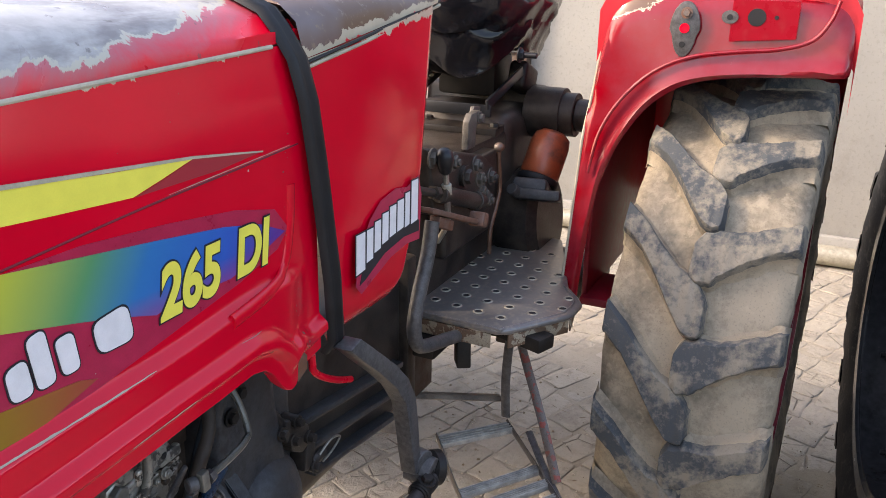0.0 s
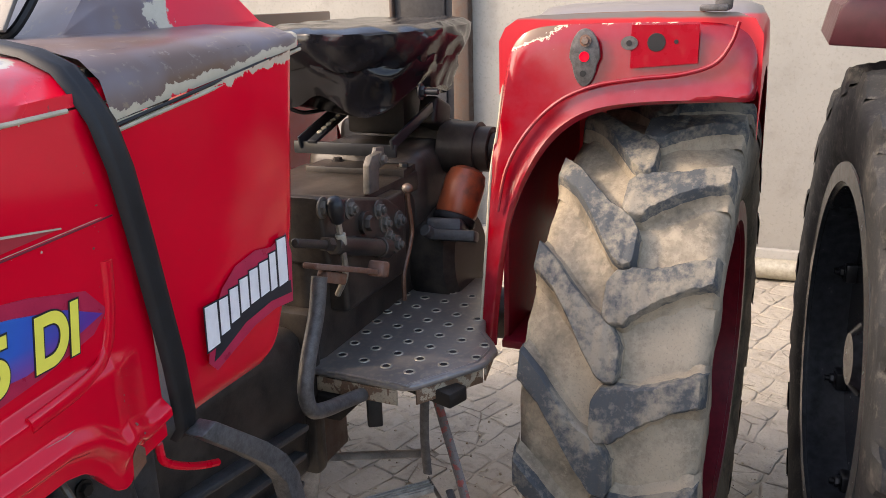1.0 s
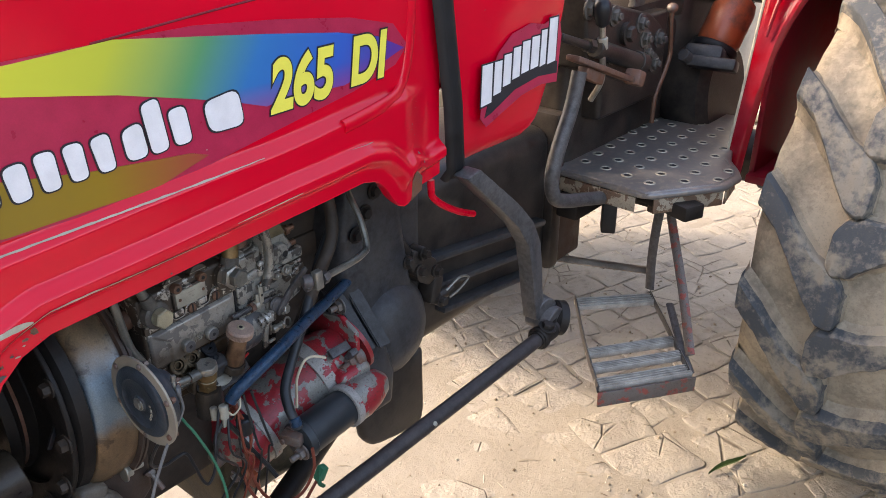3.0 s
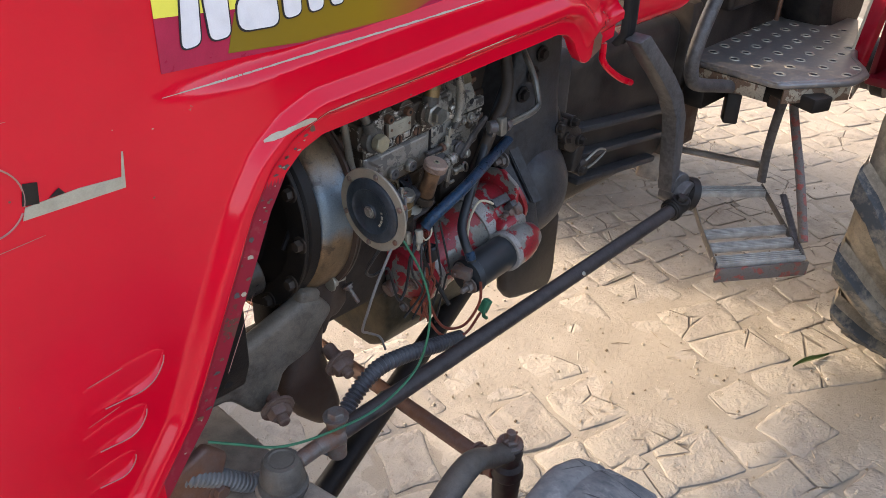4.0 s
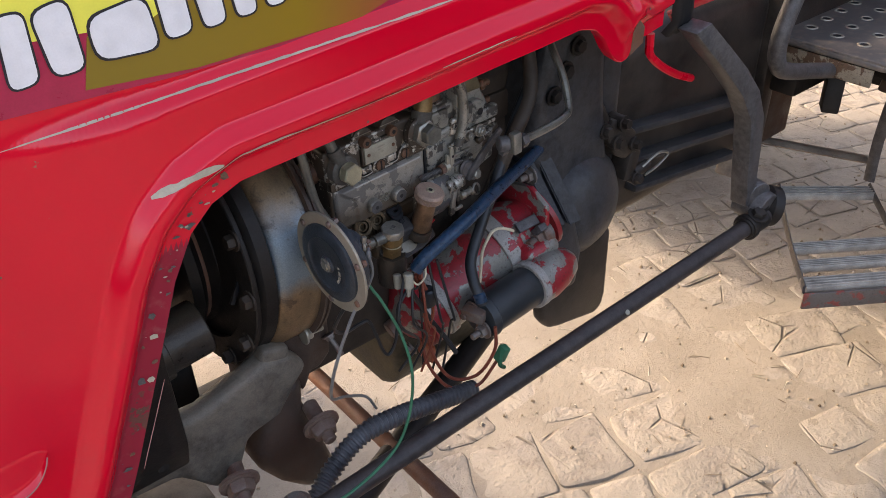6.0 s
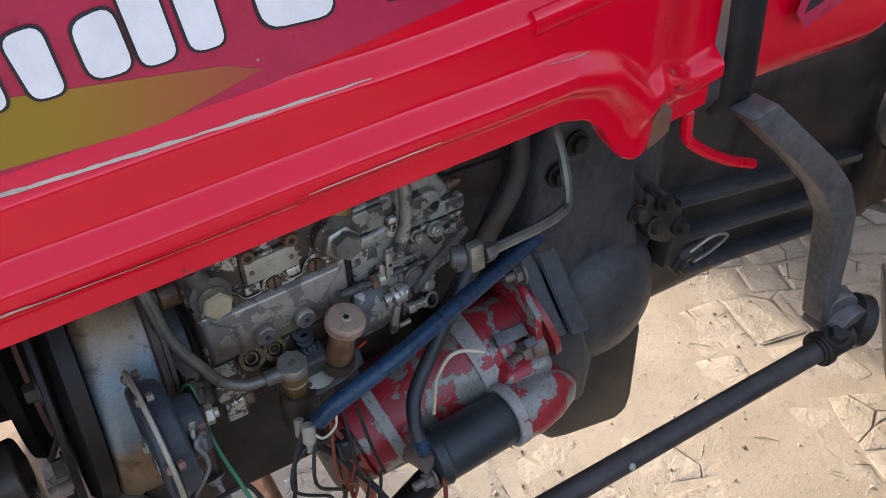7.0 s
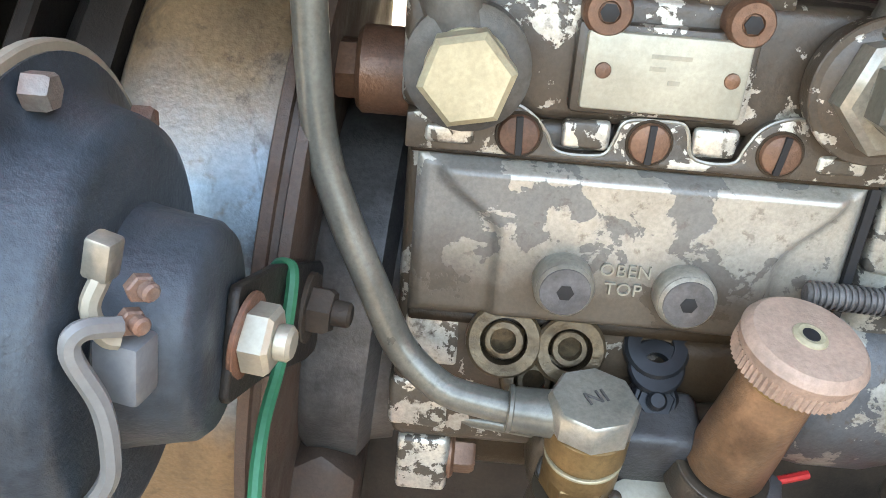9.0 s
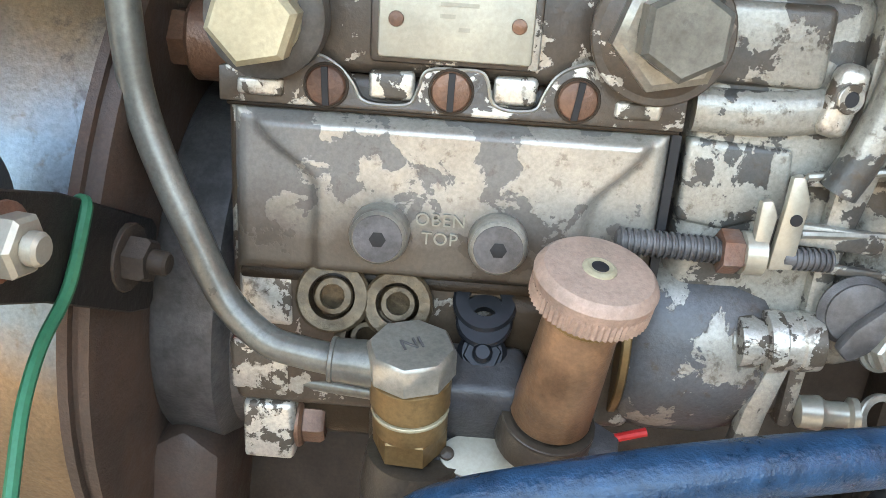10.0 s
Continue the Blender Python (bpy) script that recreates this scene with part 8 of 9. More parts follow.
part("bracket_bolt", bolt((-0.0792, 0.0612, 0.8714), (1, -0.06, -0.03), 0.0068, 0.0075, stud=0.005), M["iron_brown"], HORN, "rusty bracket bolt")
VIEW_FIT["now"] = "horn"

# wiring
VIEW_FIT["now"] = "loose"
LOOM = part("wiring_loom", tube([(0.006, 0.05, 0.800), (0.010, 0.045, 0.775), (0.028, 0.050, 0.745), (0.040, 0.045, 0.715), (0.06, 0.03, 0.665)], 0.0032, 8), M["wire_black"], TRACTOR, "loose hanging wires with a taped joint")
part("taped_joint", roughen(rod((0.036, 0.048, 0.765), (0.040, 0.047, 0.742), 0.009), 0.002, 90), M["hose"], LOOM)
VIEW_FIT["now"] = ""
part("green_wire", tube([(-0.0850, 0.044, 0.8880), (-0.0822, 0.0425, 0.8925), (-0.0785, 0.0400, 0.8930), (-0.0773, 0.0350, 0.8875), (-0.0773, 0.0270, 0.8755), (-0.0775, 0.0150, 0.867), (-0.0762, 0.0045, 0.858), (-0.0732, -0.006, 0.8468), (-0.0701, -0.015, 0.8364), (-0.0642, -0.035, 0.8039), (-0.066, -0.052, 0.765), (-0.082, -0.062, 0.720), (-0.108, -0.064, 0.688), (-0.165, -0.062, 0.668), (-0.235, -0.058, 0.674), (-0.295, -0.050, 0.688), (-0.335, -0.030, 0.705), (-0.358, -0.008, 0.709)], 0.0016, 8, 8), M["wire_green"], LOOM, "thin green wire")
VIEW_FIT["now"] = "loose"
part("grey_wire", tube([(-0.0890, -0.012, 0.8985), (-0.0930, -0.0165, 0.8995), (-0.0940, -0.0175, 0.896), (-0.0905, -0.0160, 0.887), (-0.0890, -0.0160, 0.879), (-0.0895, -0.0160, 0.872), (-0.0945, -0.0160, 0.863), (-0.1000, -0.0150, 0.854), (-0.110, -0.013, 0.838), (-0.119, -0.010, 0.815), (-0.126, -0.006, 0.790), (-0.131, 0.000, 0.758), (-0.126, 0.010, 0.725), (-0.100, 0.025, 0.700), (-0.070, 0.035, 0.672), (-0.055, 0.04, 0.640)], 0.0017, 8, 8), M["wire_grey"], LOOM, "grey wire from the horn")
VIEW_FIT["now"] = ""
part("black_wire", tube([(-0.1005, -0.008, 0.872), (-0.1040, -0.012, 0.857), (-0.1120, -0.002, 0.833), (-0.1096, 0.015, 0.804), (-0.0916, 0.025, 0.785), (-0.0710, 0.030, 0.7815), (-0.0595, 0.030, 0.7787), (-0.0516, 0.030, 0.7549), (-0.0452, 0.030, 0.7309), (-0.0382, 0.030, 0.7198), (-0.0298, 0.030, 0.7279), (-0.0245, 0.030, 0.7449), (-0.0208, 0.030, 0.7754), (-0.0158, 0.030, 0.7838), (-0.0092, 0.031, 0.7891), (-0.0020, 0.036, 0.7880)], 0.0020, 8, 8), M["wire_black"], LOOM, "looping black wire")
VIEW_FIT["now"] = "loose"
part("red_wire", tube([(0.02, 0.05, 0.79), (0.032, 0.05, 0.745), (0.03, 0.04, 0.68), (0.05, 0.03, 0.63), (0.085, 0.02, 0.62), (0.105, 0.01, 0.655), (0.108, 0.012, 0.69)], 0.0022, 8, 8), M["wire_red"], LOOM, "orange-red battery wires")
part("red_wire", tube([(0.024, 0.05, 0.79), (0.042, 0.045, 0.735), (0.022, 0.045, 0.68), (0.042, 0.03, 0.622), (0.08, 0.015, 0.608), (0.11, 0.008, 0.64)], 0.0022, 8, 8), M["wire_red"], LOOM)
part("teal_plug", join(box((0.112, 0.004, 0.650), (0.012, 0.012, 0.022), (10, 20, 0), 0.002), tube([(0.112, 0.004, 0.66), (0.105, 0.0, 0.64), (0.112, 0.0, 0.63)], 0.003, 6)), M["wire_green"], LOOM, "teal plastic plug")
part("spade_connector", join(rod((0.004, 0.043, 0.803), (0.003, 0.041, 0.785), 0.0058, n=14), box((0.003, 0.041, 0.780), (0.006, 0.004, 0.012), bev=0.001)), M["tag"], LOOM, "off-white plastic connector")
part("loop_wire", tube([(0.006, 0.040, 0.795), (0.014, 0.038, 0.786), (0.026, 0.040, 0.790), (0.030, 0.044, 0.800)], 0.0012, 6), M["wire_white"], LOOM)
part("loop_wire", tube([(0.006, 0.042, 0.79), (0.012, 0.04, 0.780), (0.024, 0.044, 0.783), (0.027, 0.05, 0.76), (0.028, 0.05, 0.73), (0.02, 0.045, 0.66)], 0.0014, 6), M["wire_black"], LOOM)
for q in range(5):
    x0 = 0.0 + 0.012 * q
    part("stray_wire", tube([(x0, 0.045, 0.80), (x0 - 0.02 + 0.008 * q, 0.03, 0.755 - 0.008 * q), (x0 + 0.01, 0.035, 0.71), (x0 - 0.015 + 0.004 * q, 0.045, 0.67 - 0.01 * q)], 0.0016, 6), M["wire_red"] if q == 2 else M["wire_black"], LOOM)

VIEW_FIT["now"] = ""
part("white_wire", tube([(0.182, 0.060, 0.773), (0.175, 0.060, 0.778), (0.163, 0.060, 0.785), (0.153, 0.060, 0.788), (0.144, 0.060, 0.786), (0.136, 0.060, 0.776), (0.130, 0.060, 0.764), (0.128, 0.060, 0.745), (0.126, 0.060, 0.722)], 0.0019, 8, 6), M["wire_white"], LOOM, "dirty white wire looped over the starter")

# small hydraulic block and steering on the clutch housing
BLOCK = part("valve_block", join(prism([(0.432, 0.822), (0.458, 0.812), (0.490, 0.786), (0.490, 0.752), (0.470, 0.745), (0.446, 0.760), (0.424, 0.795)], "y", 0.118, 0.165, 0.004), box((0.490, 0.135, 0.728), (0.026, 0.035, 0.050), (0, 14, 0), 0.005), rod((0.405, 0.13, 0.848), (0.43, 0.135, 0.815), 0.011), rod((0.495, 0.12, 0.712), (0.53, 0.12, 0.715), 0.009)), M["trans"], TRACTOR, "small greasy valve block with bolts")
for x, z in ((0.412, 0.812), (0.442, 0.784), (0.483, 0.768), (0.452, 0.812), (0.496, 0.706)):
    part("block_bolt", join(rod((x, 0.14, z), (x, 0.113, z), 0.0105), bolt((x, 0.1135, z), (0, -1, 0.1), 0.0078, 0.010)), M["trans"], BLOCK)
part("wire_clip", tube([(0.51, 0.115, 0.72), (0.54, 0.11, 0.735), (0.565, 0.11, 0.725), (0.54, 0.11, 0.712), (0.515, 0.112, 0.705)], 0.0022, 6), M["steel"], BLOCK)
ARM_OUT = [(0.401, 1.006), (0.449, 0.966), (0.500, 0.923), (0.540, 0.882), (0.565, 0.838), (0.575, 0.79), (0.581, 0.74), (0.591, 0.69)]
ARM_IN = [(0.372, 1.000), (0.408, 0.968), (0.452, 0.930), (0.500, 0.884), (0.532, 0.840), (0.545, 0.79), (0.555, 0.74), (0.567, 0.69)]
ARM = part("drop_arm", prism(ARM_OUT + ARM_IN[::-1], "y", -0.034, -0.006, 0.0025, 2), M["steel_dark"], TRACTOR, "flat bent forged steering arm")
part("arm_end", join(rod((0.600, -0.004, 0.685), (0.602, -0.048, 0.678), 0.026), rod((0.592, -0.038, 0.700), (0.600, -0.002, 0.700), 0.022)), M["steel_dark"], ARM)
part("end_boot", lathe([(0, 0.022), (0.008, 0.032), (0.016, 0.034), (0.026, 0.028), (0.030, 0.022), (0.036, 0.030), (0.050, 0.031), (0.056, 0.020)], (0.598, -0.012, 0.680), (0.75, -0.55, -0.25), 28), M["iron"], ARM, "greasy ball-joint boot")
LINK = part("drag_link", rod((0.610, -0.044, 0.664), (-0.215, -0.034, 0.634), 0.0122, n=24), M["link"], TRACTOR, "long dark steel drag link")
part("link_clamp", join(rod((0.60, -0.044, 0.6638), (0.555, -0.043, 0.6622), 0.0165, n=24), ring_of((0.568, -0.043, 0.6625), (-1, 0, -0.036), 0.012, 0.020, 0.010), bolt((0.575, -0.05, 0.680), (0, -0.3, 1), 0.0105, 0.010)), M["iron"], LINK)
part("link_mark", lathe([(0, 0.004), (0.0012, 0.003), (0.0015, 0.001)], (0.283, -0.0515, 0.6565), (0, -0.75, 0.65), 12), M["tag"], LINK)
part("link_end", join(rod((-0.20, -0.034, 0.6345), (-0.235, -0.034, 0.633), 0.016, 0.011), rod((-0.225, -0.034, 0.633), (-0.262, -0.033, 0.630), 0.010), rod((-0.205, -0.034, 0.60), (-0.205, -0.034, 0.665), 0.012), bolt((-0.205, -0.034, 0.662), (0, 0, 1), 0.011)), M["bolt"], LINK)

# ---- front axle ----
AXLE = part("axle_beam", join(span((-0.362, -0.175, 0.485), (-0.236, 0.80, 0.560), 0.008, 3)), M["axle"], TRACTOR, "dusty forged front axle beam")
part("steering_arm", prism([(-0.312, -0.018), (-0.302, 0.006), (-0.280, 0.012), (-0.258, 0.002), (-0.250, -0.022), (-0.226, -0.165), (-0.222, -0.215), (-0.275, -0.215), (-0.285, -0.16)], "z", 0.572, 0.588, 0.005, 3), M["axle"], AXLE, "flat forged steering arm")
BALL = part("ball_cup", lathe([(0, 0.020), (0.006, 0.0275), (0.012, 0.0300), (0.017, 0.0300), (0.019, 0.0245), (0.022, 0.0240), (0.025, 0.0275), (0.034, 0.0260), (0.050, 0.0238), (0.054, 0.0205), (0.055, 0.016), (0.0535, 0.014), (0.0545, 0.004)], (-0.280, -0.024, 0.584), (0, 0, 1), 40), M["cast_mid"], AXLE, "greasy ball joint under a dust cup", smooth=35)
KP = (-0.248, -0.200, 0.0)
part("kingpin", lathe([(0.44, 0.048), (0.500, 0.049), (0.508, 0.037), (0.552, 0.036), (0.560, 0.034), (0.638, 0.0315), (0.643, 0.0275), (0.6435, 0.020), (0.6420, 0.0185), (0.6430, 0.0165), (0.6435, 0.004)], KP, (0, 0, 1), 44), M["cast_mid"], AXLE, "kingpin in its boss", smooth=35)
part("split_clamp", box((-0.254, -0.226, 0.606), (0.078, 0.030, 0.044), (0, 0, 12), 0.007, 3), M["cast_mid"], AXLE, "split clamp on the kingpin")
part("clamp_slot", box((-0.254, -0.2415, 0.607), (0.0045, 0.004, 0.046), (0, 0, 12), 0.0005, 1), M["rubber"], AXLE)
part("clamp_bolt", bolt((-0.292, -0.234, 0.606), (-1, -0.2, 0), 0.0125, 0.014), M["axle"], AXLE)
part("clamp_bolt", bolt((-0.216, -0.217, 0.606), (1, 0.2, 0), 0.0125, 0.014), M["axle"], AXLE)
part("tie_arm", tube([(-0.232, -0.195, 0.585), (-0.19, -0.182, 0.590), (-0.14, -0.170, 0.602), (-0.09, -0.158, 0.596), (-0.045, -0.151, 0.566), (-0.006, -0.149, 0.548)], 0.0170, 14, 8, flat=0.75), M["cast_mid"], AXLE, "curved tie-rod arm")
part("arm_root", lathe([(0, 0.030), (0.004, 0.033), (0.026, 0.033), (0.032, 0.028)], (-0.228, -0.193, 0.572), (0, 0, 1), 32), M["cast_mid"], AXLE)
part("ball_joint", lathe([(0, 0.014), (0.004, 0.0185), (0.036, 0.0200), (0.044, 0.0180), (0.050, 0.0225), (0.066, 0.0215), (0.072, 0.0160), (0.090, 0.0190), (0.102, 0.0185), (0.106, 0.012)], (-0.004, -0.149, 0.456), (0, 0, 1), 32), M["link"], AXLE, "greasy ball joint", smooth=35)
part("castle_nut", join(bolt((-0.004, -0.149, 0.560), (0, 0, 1), 0.0125, 0.010, stud=0.012), rod((-0.018, -0.149, 0.572), (0.010, -0.149, 0.572), 0.002)), M["bolt"], AXLE, "castle nut with a split pin")
part("tie_rod", join(rod((-0.008, -0.13, 0.505), (-0.010, 0.75, 0.500), 0.0115), rod((-0.008, -0.135, 0.505), (-0.009, -0.09, 0.505), 0.016), *[ring_of((-0.0085, -0.12 + 0.008 * q, 0.505), (0, 1, 0), 0.012, 0.019, 0.004) for q in range(4)]), M["rust"], AXLE, "rust-brown tie rod")
part("radius_rod", rod((-0.22, 0.00, 0.490), (0.30, 0.20, 0.505), 0.018, n=20), M["iron"], AXLE, "dark radius rod")
part("axle_bolt", join(hexagon((-0.372, -0.062, 0.538), (-1, -0.1, 0), 0.026, 0.026, 10), rod((-0.362, -0.062, 0.538), (-0.376, -0.063, 0.538), 0.029), rod((-0.39, -0.064, 0.538), (-0.425, -0.068, 0.538), 0.013)), M["rust_dark"], AXLE, "large axle bolt")
part("conduit", tube([(-0.19, 0.012, 0.560), (-0.165, 0.010, 0.592), (-0.132, 0.020, 0.612), (-0.089, 0.022, 0.634), (-0.04, 0.020, 0.632), (0.02, 0.020, 0.616), (0.078, 0.020, 0.600)], 0.0100, 14, 10, ribs=0.0020, rib_len=0.0065), M["conduit"], AXLE, "corrugated dark cable conduit")
part("conduit", tube([(-0.44, 0.075, 0.605), (-0.40, 0.055, 0.62), (-0.366, 0.040, 0.624), (-0.33, 0.035, 0.600), (-0.295, 0.03, 0.570), (-0.259, 0.03, 0.553), (-0.22, 0.03, 0.548)], 0.0112, 14, 10, ribs=0.0016, rib_len=0.0065), M["wire_grey"], AXLE, "corrugated pale grey conduit")


def front_wheel(c, turn):
    n, half, ro = 64, 0.088, 0.372
    shrink = 0.895
    prof = [(-0.058, 0.215), (-0.080, 0.25), (-0.094, 0.30), (-0.092, 0.335), (-0.088, 0.354), (-0.078, 0.363), (-0.050, 0.3690), (-0.044, 0.3660), (-0.038, 0.3668), (-0.034, 0.3695), (0.0, ro), (0.034, 0.3695),
            (0.038, 0.3668), (0.044, 0.3660), (0.050, 0.3690), (0.078, 0.363), (0.088, 0.354), (0.092, 0.335), (0.094, 0.30), (0.080, 0.25), (0.058, 0.215)]
    bm = bmesh.new()
    rings = [[bm.verts.new((-shrink * r * math.cos(2 * math.pi * i / n), y * 0.86, shrink * r * math.sin(2 * math.pi * i / n))) for i in range(n)] for y, r in prof]
    for a, b in zip(rings, rings[1:]):
        for i in range(n):
            bm.faces.new((a[i], a[(i + 1) % n], b[(i + 1) % n], b[i]))
    bmesh.ops.recalc_face_normals(bm, faces=bm.faces)
    m = Matrix.Translation(c) @ Matrix.Rotation(radians(turn), 4, "Z")
    part("front_tyre", moved(roughen(roughen(bm, 0.010, 7), 0.0022, 38), m), M["tyre_front"], TRACTOR, "grey worn ribbed front tyre", smooth=50)
    part("front_rim", moved(join(ring_of((0, -0.06, 0), (0, 1, 0), 0.17, 0.222, 0.12, 48), ring_of((0, -0.01, 0), (0, 1, 0), 0.03, 0.18, 0.012, 48), rod((0, -0.04, 0), (0, 0.10, 0), 0.05)), m), M["rim_red"], TRACTOR, "crimson front rim")


front_wheel((-0.170, -0.340, 0.324), 9)
front_wheel((-0.248, 0.935, 0.330), 9)
part("red_lever", tube([(0.349, 0.012, 0.995), (0.350, 0.012, 0.982), (0.356, 0.014, 0.967), (0.380, 0.015, 0.947), (0.417, 0.016, 0.925), (0.453, 0.017, 0.909)], 0.0052, 8, 6), M["red"], TRACTOR, "small bright red bent lever")
part("notch_tab", prism([(0.282, 0.992), (0.303, 1.002), (0.304, 1.020), (0.294, 1.030), (0.285, 1.018)], "y", -0.0125, -0.010), M["rust"], HOOD, "bare metal where paint wore off")

# ---- stickers on the hood ----
def sticker(name, poly, mat, owner, label="", y=-0.0012, h=0.0006):
    """A thin flat sticker on the hood's side; corners in x, z."""
    return part(name, prism(poly, "y", y, y + h), mat, owner, label, smooth=0)


sticker("yellow_streak", [(-0.34, 1.338), (-0.071, 1.316), (0.04, 1.306), (0.143, 1.299), (0.10, 1.288), (0.062, 1.279), (-0.02, 1.284), (-0.076, 1.288), (-0.20, 1.297), (-0.34, 1.310)], M["yellow_ink"], HOOD, "yellow streak sticker")
sticker("brown_streak", [(0.145, 1.299), (0.20, 1.294), (0.251, 1.286), (0.18, 1.280), (0.065, 1.2785), (0.105, 1.288)], M["olive"], HOOD, "olive-brown streak tip")
sticker("streak_edge", [(-0.34, 1.3415), (-0.071, 1.3195), (0.143, 1.3015), (0.251, 1.2868), (0.251, 1.2852), (0.143, 1.2985), (-0.071, 1.3155), (-0.34, 1.3375)], M["primer"], HOOD, y=-0.0019)
sticker("sticker_ground", [(-0.345, 1.245), (-0.15, 1.250), (0.0, 1.252), (0.10, 1.244), (0.20, 1.232), (0.268, 1.216), (0.292, 1.188), (0.27, 1.168), (0.20, 1.150), (0.10, 1.134), (0.0, 1.118), (-0.10, 1.108), (-0.22, 1.108), (-0.345, 1.112)], M["crimson_ink"], HOOD, "crimson sticker ground", y=-0.0010)
sticker("graded_streak", [(-0.285, 1.2345), (-0.20, 1.245), (-0.08, 1.252), (0.084, 1.232), (0.18, 1.219), (0.240, 1.206), (0.285, 1.186), (0.24, 1.172), (0.185, 1.160), (0.10, 1.163), (0.075, 1.160), (0.045, 1.170), (-0.01, 1.186), (-0.084, 1.205), (-0.12, 1.212), (-0.20, 1.227)], M["streak"], HOOD, "streak graded from yellow to blue", y=-0.0016)
sticker("yellow_swoosh", [(-0.345, 1.196), (-0.30, 1.192), (-0.219, 1.170), (-0.205, 1.160), (-0.23, 1.150), (-0.345, 1.158)], M["yellow_ink"], HOOD, "yellow swoosh", y=-0.0016)
sticker("olive_swoosh", [(-0.27, 1.150), (-0.20, 1.158), (-0.12, 1.145), (-0.02, 1.135), (0.0, 1.128), (-0.06, 1.112), (-0.20, 1.110), (-0.28, 1.116)], M["olive"], HOOD, "olive shade under the maker's mark", y=-0.0015)

# maker's mark: plain leaning white bars with rounded ends and a dark outline
def blunt(quad, grow, cut=0.24):
    """A four-cornered bar, grown all round, its corners rounded off."""
    c = (sum(x for x, _ in quad) / 4, sum(z for _, z in quad) / 4)
    q = [(x + math.copysign(grow, x - c[0]), z + math.copysign(grow, z - c[1])) for x, z in quad]
    out = []
    for k in range(4):
        p, a, b = V(q[k]), V(q[k - 1]), V(q[(k + 1) % 4])
        r = min(0.011, cut * min((a - p).length, (b - p).length) * 1.6)
        s, e = p + (a - p).normalized() * r, p + (b - p).normalized() * r
        for t in (0.0, 0.25, 0.5, 0.75, 1.0):
            out.append(tuple(s * (1 - t) ** 2 + p * 2 * t * (1 - t) + e * t * t))
    return out


# foot and head of each bar: left and right ends of the foot, right and left ends of the head
MARK_BARS = (
    (-0.324, 1.128, -0.306, 1.130, -0.304, 1.174, -0.320, 1.174), (-0.296, 1.130, -0.276, 1.131, -0.277, 1.177, -0.300, 1.172), (-0.267, 1.133, -0.224, 1.131, -0.228, 1.168, -0.268, 1.161),
    (-0.218, 1.135, -0.199, 1.137, -0.202, 1.186, -0.221, 1.184), (-0.189, 1.136, -0.173, 1.138, -0.175, 1.170, -0.194, 1.167), (-0.163, 1.138, -0.148, 1.139, -0.150, 1.173, -0.168, 1.172),
    (-0.138, 1.140, -0.123, 1.141, -0.125, 1.174, -0.143, 1.173), (-0.112, 1.141, -0.097, 1.142, -0.100, 1.176, -0.118, 1.173), (-0.085, 1.144, -0.064, 1.145, -0.068, 1.178, -0.088, 1.173),
    (-0.060, 1.144, -0.042, 1.146, -0.048, 1.196, -0.066, 1.192), (-0.035, 1.146, -0.017, 1.147, -0.021, 1.183, -0.040, 1.181))
for b in MARK_BARS + ((0.004, 1.149, 0.045, 1.149, 0.040, 1.186, -0.001, 1.180),):
    quad = list(zip(b[::2], b[1::2]))
    sticker("mark_outline", blunt(quad, 0.0016), M["black_ink"], HOOD, y=-0.0022)
    sticker("mark_bar", blunt(quad, 0.0), M["white_ink"], HOOD, "plain white bar of the maker's mark", y=-0.0028)


def hood_text(txt, x, z, size, mat, off, shear=0.22, owner=None, turn=0.0, squeeze=0.62, bold=0.0):
    cu = bpy.data.curves.new("model_number", "FONT")
    cu.body, cu.size, cu.shear, cu.offset, cu.extrude = txt, size, shear, bold, 0.0002
    ob = new("model_number", cu)
    ob.parent = owner
    ob.matrix_basis = pose(x, off, z, 90, -turn, 0) @ Matrix.Diagonal((squeeze, 1, 1, 1))
    ob.data.materials.append(mat)
    return ob


for k_, mat, bold, off in ((0, M["black_ink"], 0.0046, -0.0021), (1, M["yellow_ink"], 0.0027, -0.0027)):
    hood_text("265", 0.079, 1.153, 0.073, mat, off, owner=HOOD, turn=1.5, squeeze=0.80, bold=bold)
    hood_text("DI", 0.1925, 1.159, 0.072, mat, off, owner=HOOD, turn=1.5, squeeze=0.80, bold=bold)

# tank sticker: white blocks over a black swoosh on a faded ground
sticker("tank_ground", [(0.430, 1.066), (0.440, 1.110), (0.47, 1.15), (0.50, 1.170), (0.545, 1.178), (0.58, 1.172), (0.618, 1.182), (0.628, 1.150), (0.622, 1.080), (0.58, 1.084), (0.53, 1.078), (0.48, 1.062), (0.445, 1.050)], M["crimson_ink"], TANK, "faded crimson sticker ground", y=-0.0082)
sticker("tank_swoosh", [(0.440, 1.064), (0.448, 1.085), (0.50, 1.108), (0.56, 1.116), (0.620, 1.112), (0.620, 1.094), (0.57, 1.098), (0.51, 1.090), (0.455, 1.068)], M["black_ink"], TANK, "black swoosh", y=-0.0088)
blk = [(0.430, 0.026, 1.082, 1.138), (0.458, 0.020, 1.092, 1.138), (0.480, 0.020, 1.100, 1.144), (0.502, 0.020, 1.106, 1.150), (0.524, 0.021, 1.110, 1.155), (0.547, 0.022, 1.112, 1.158), (0.571, 0.017, 1.112, 1.164), (0.591, 0.024, 1.112, 1.178)]
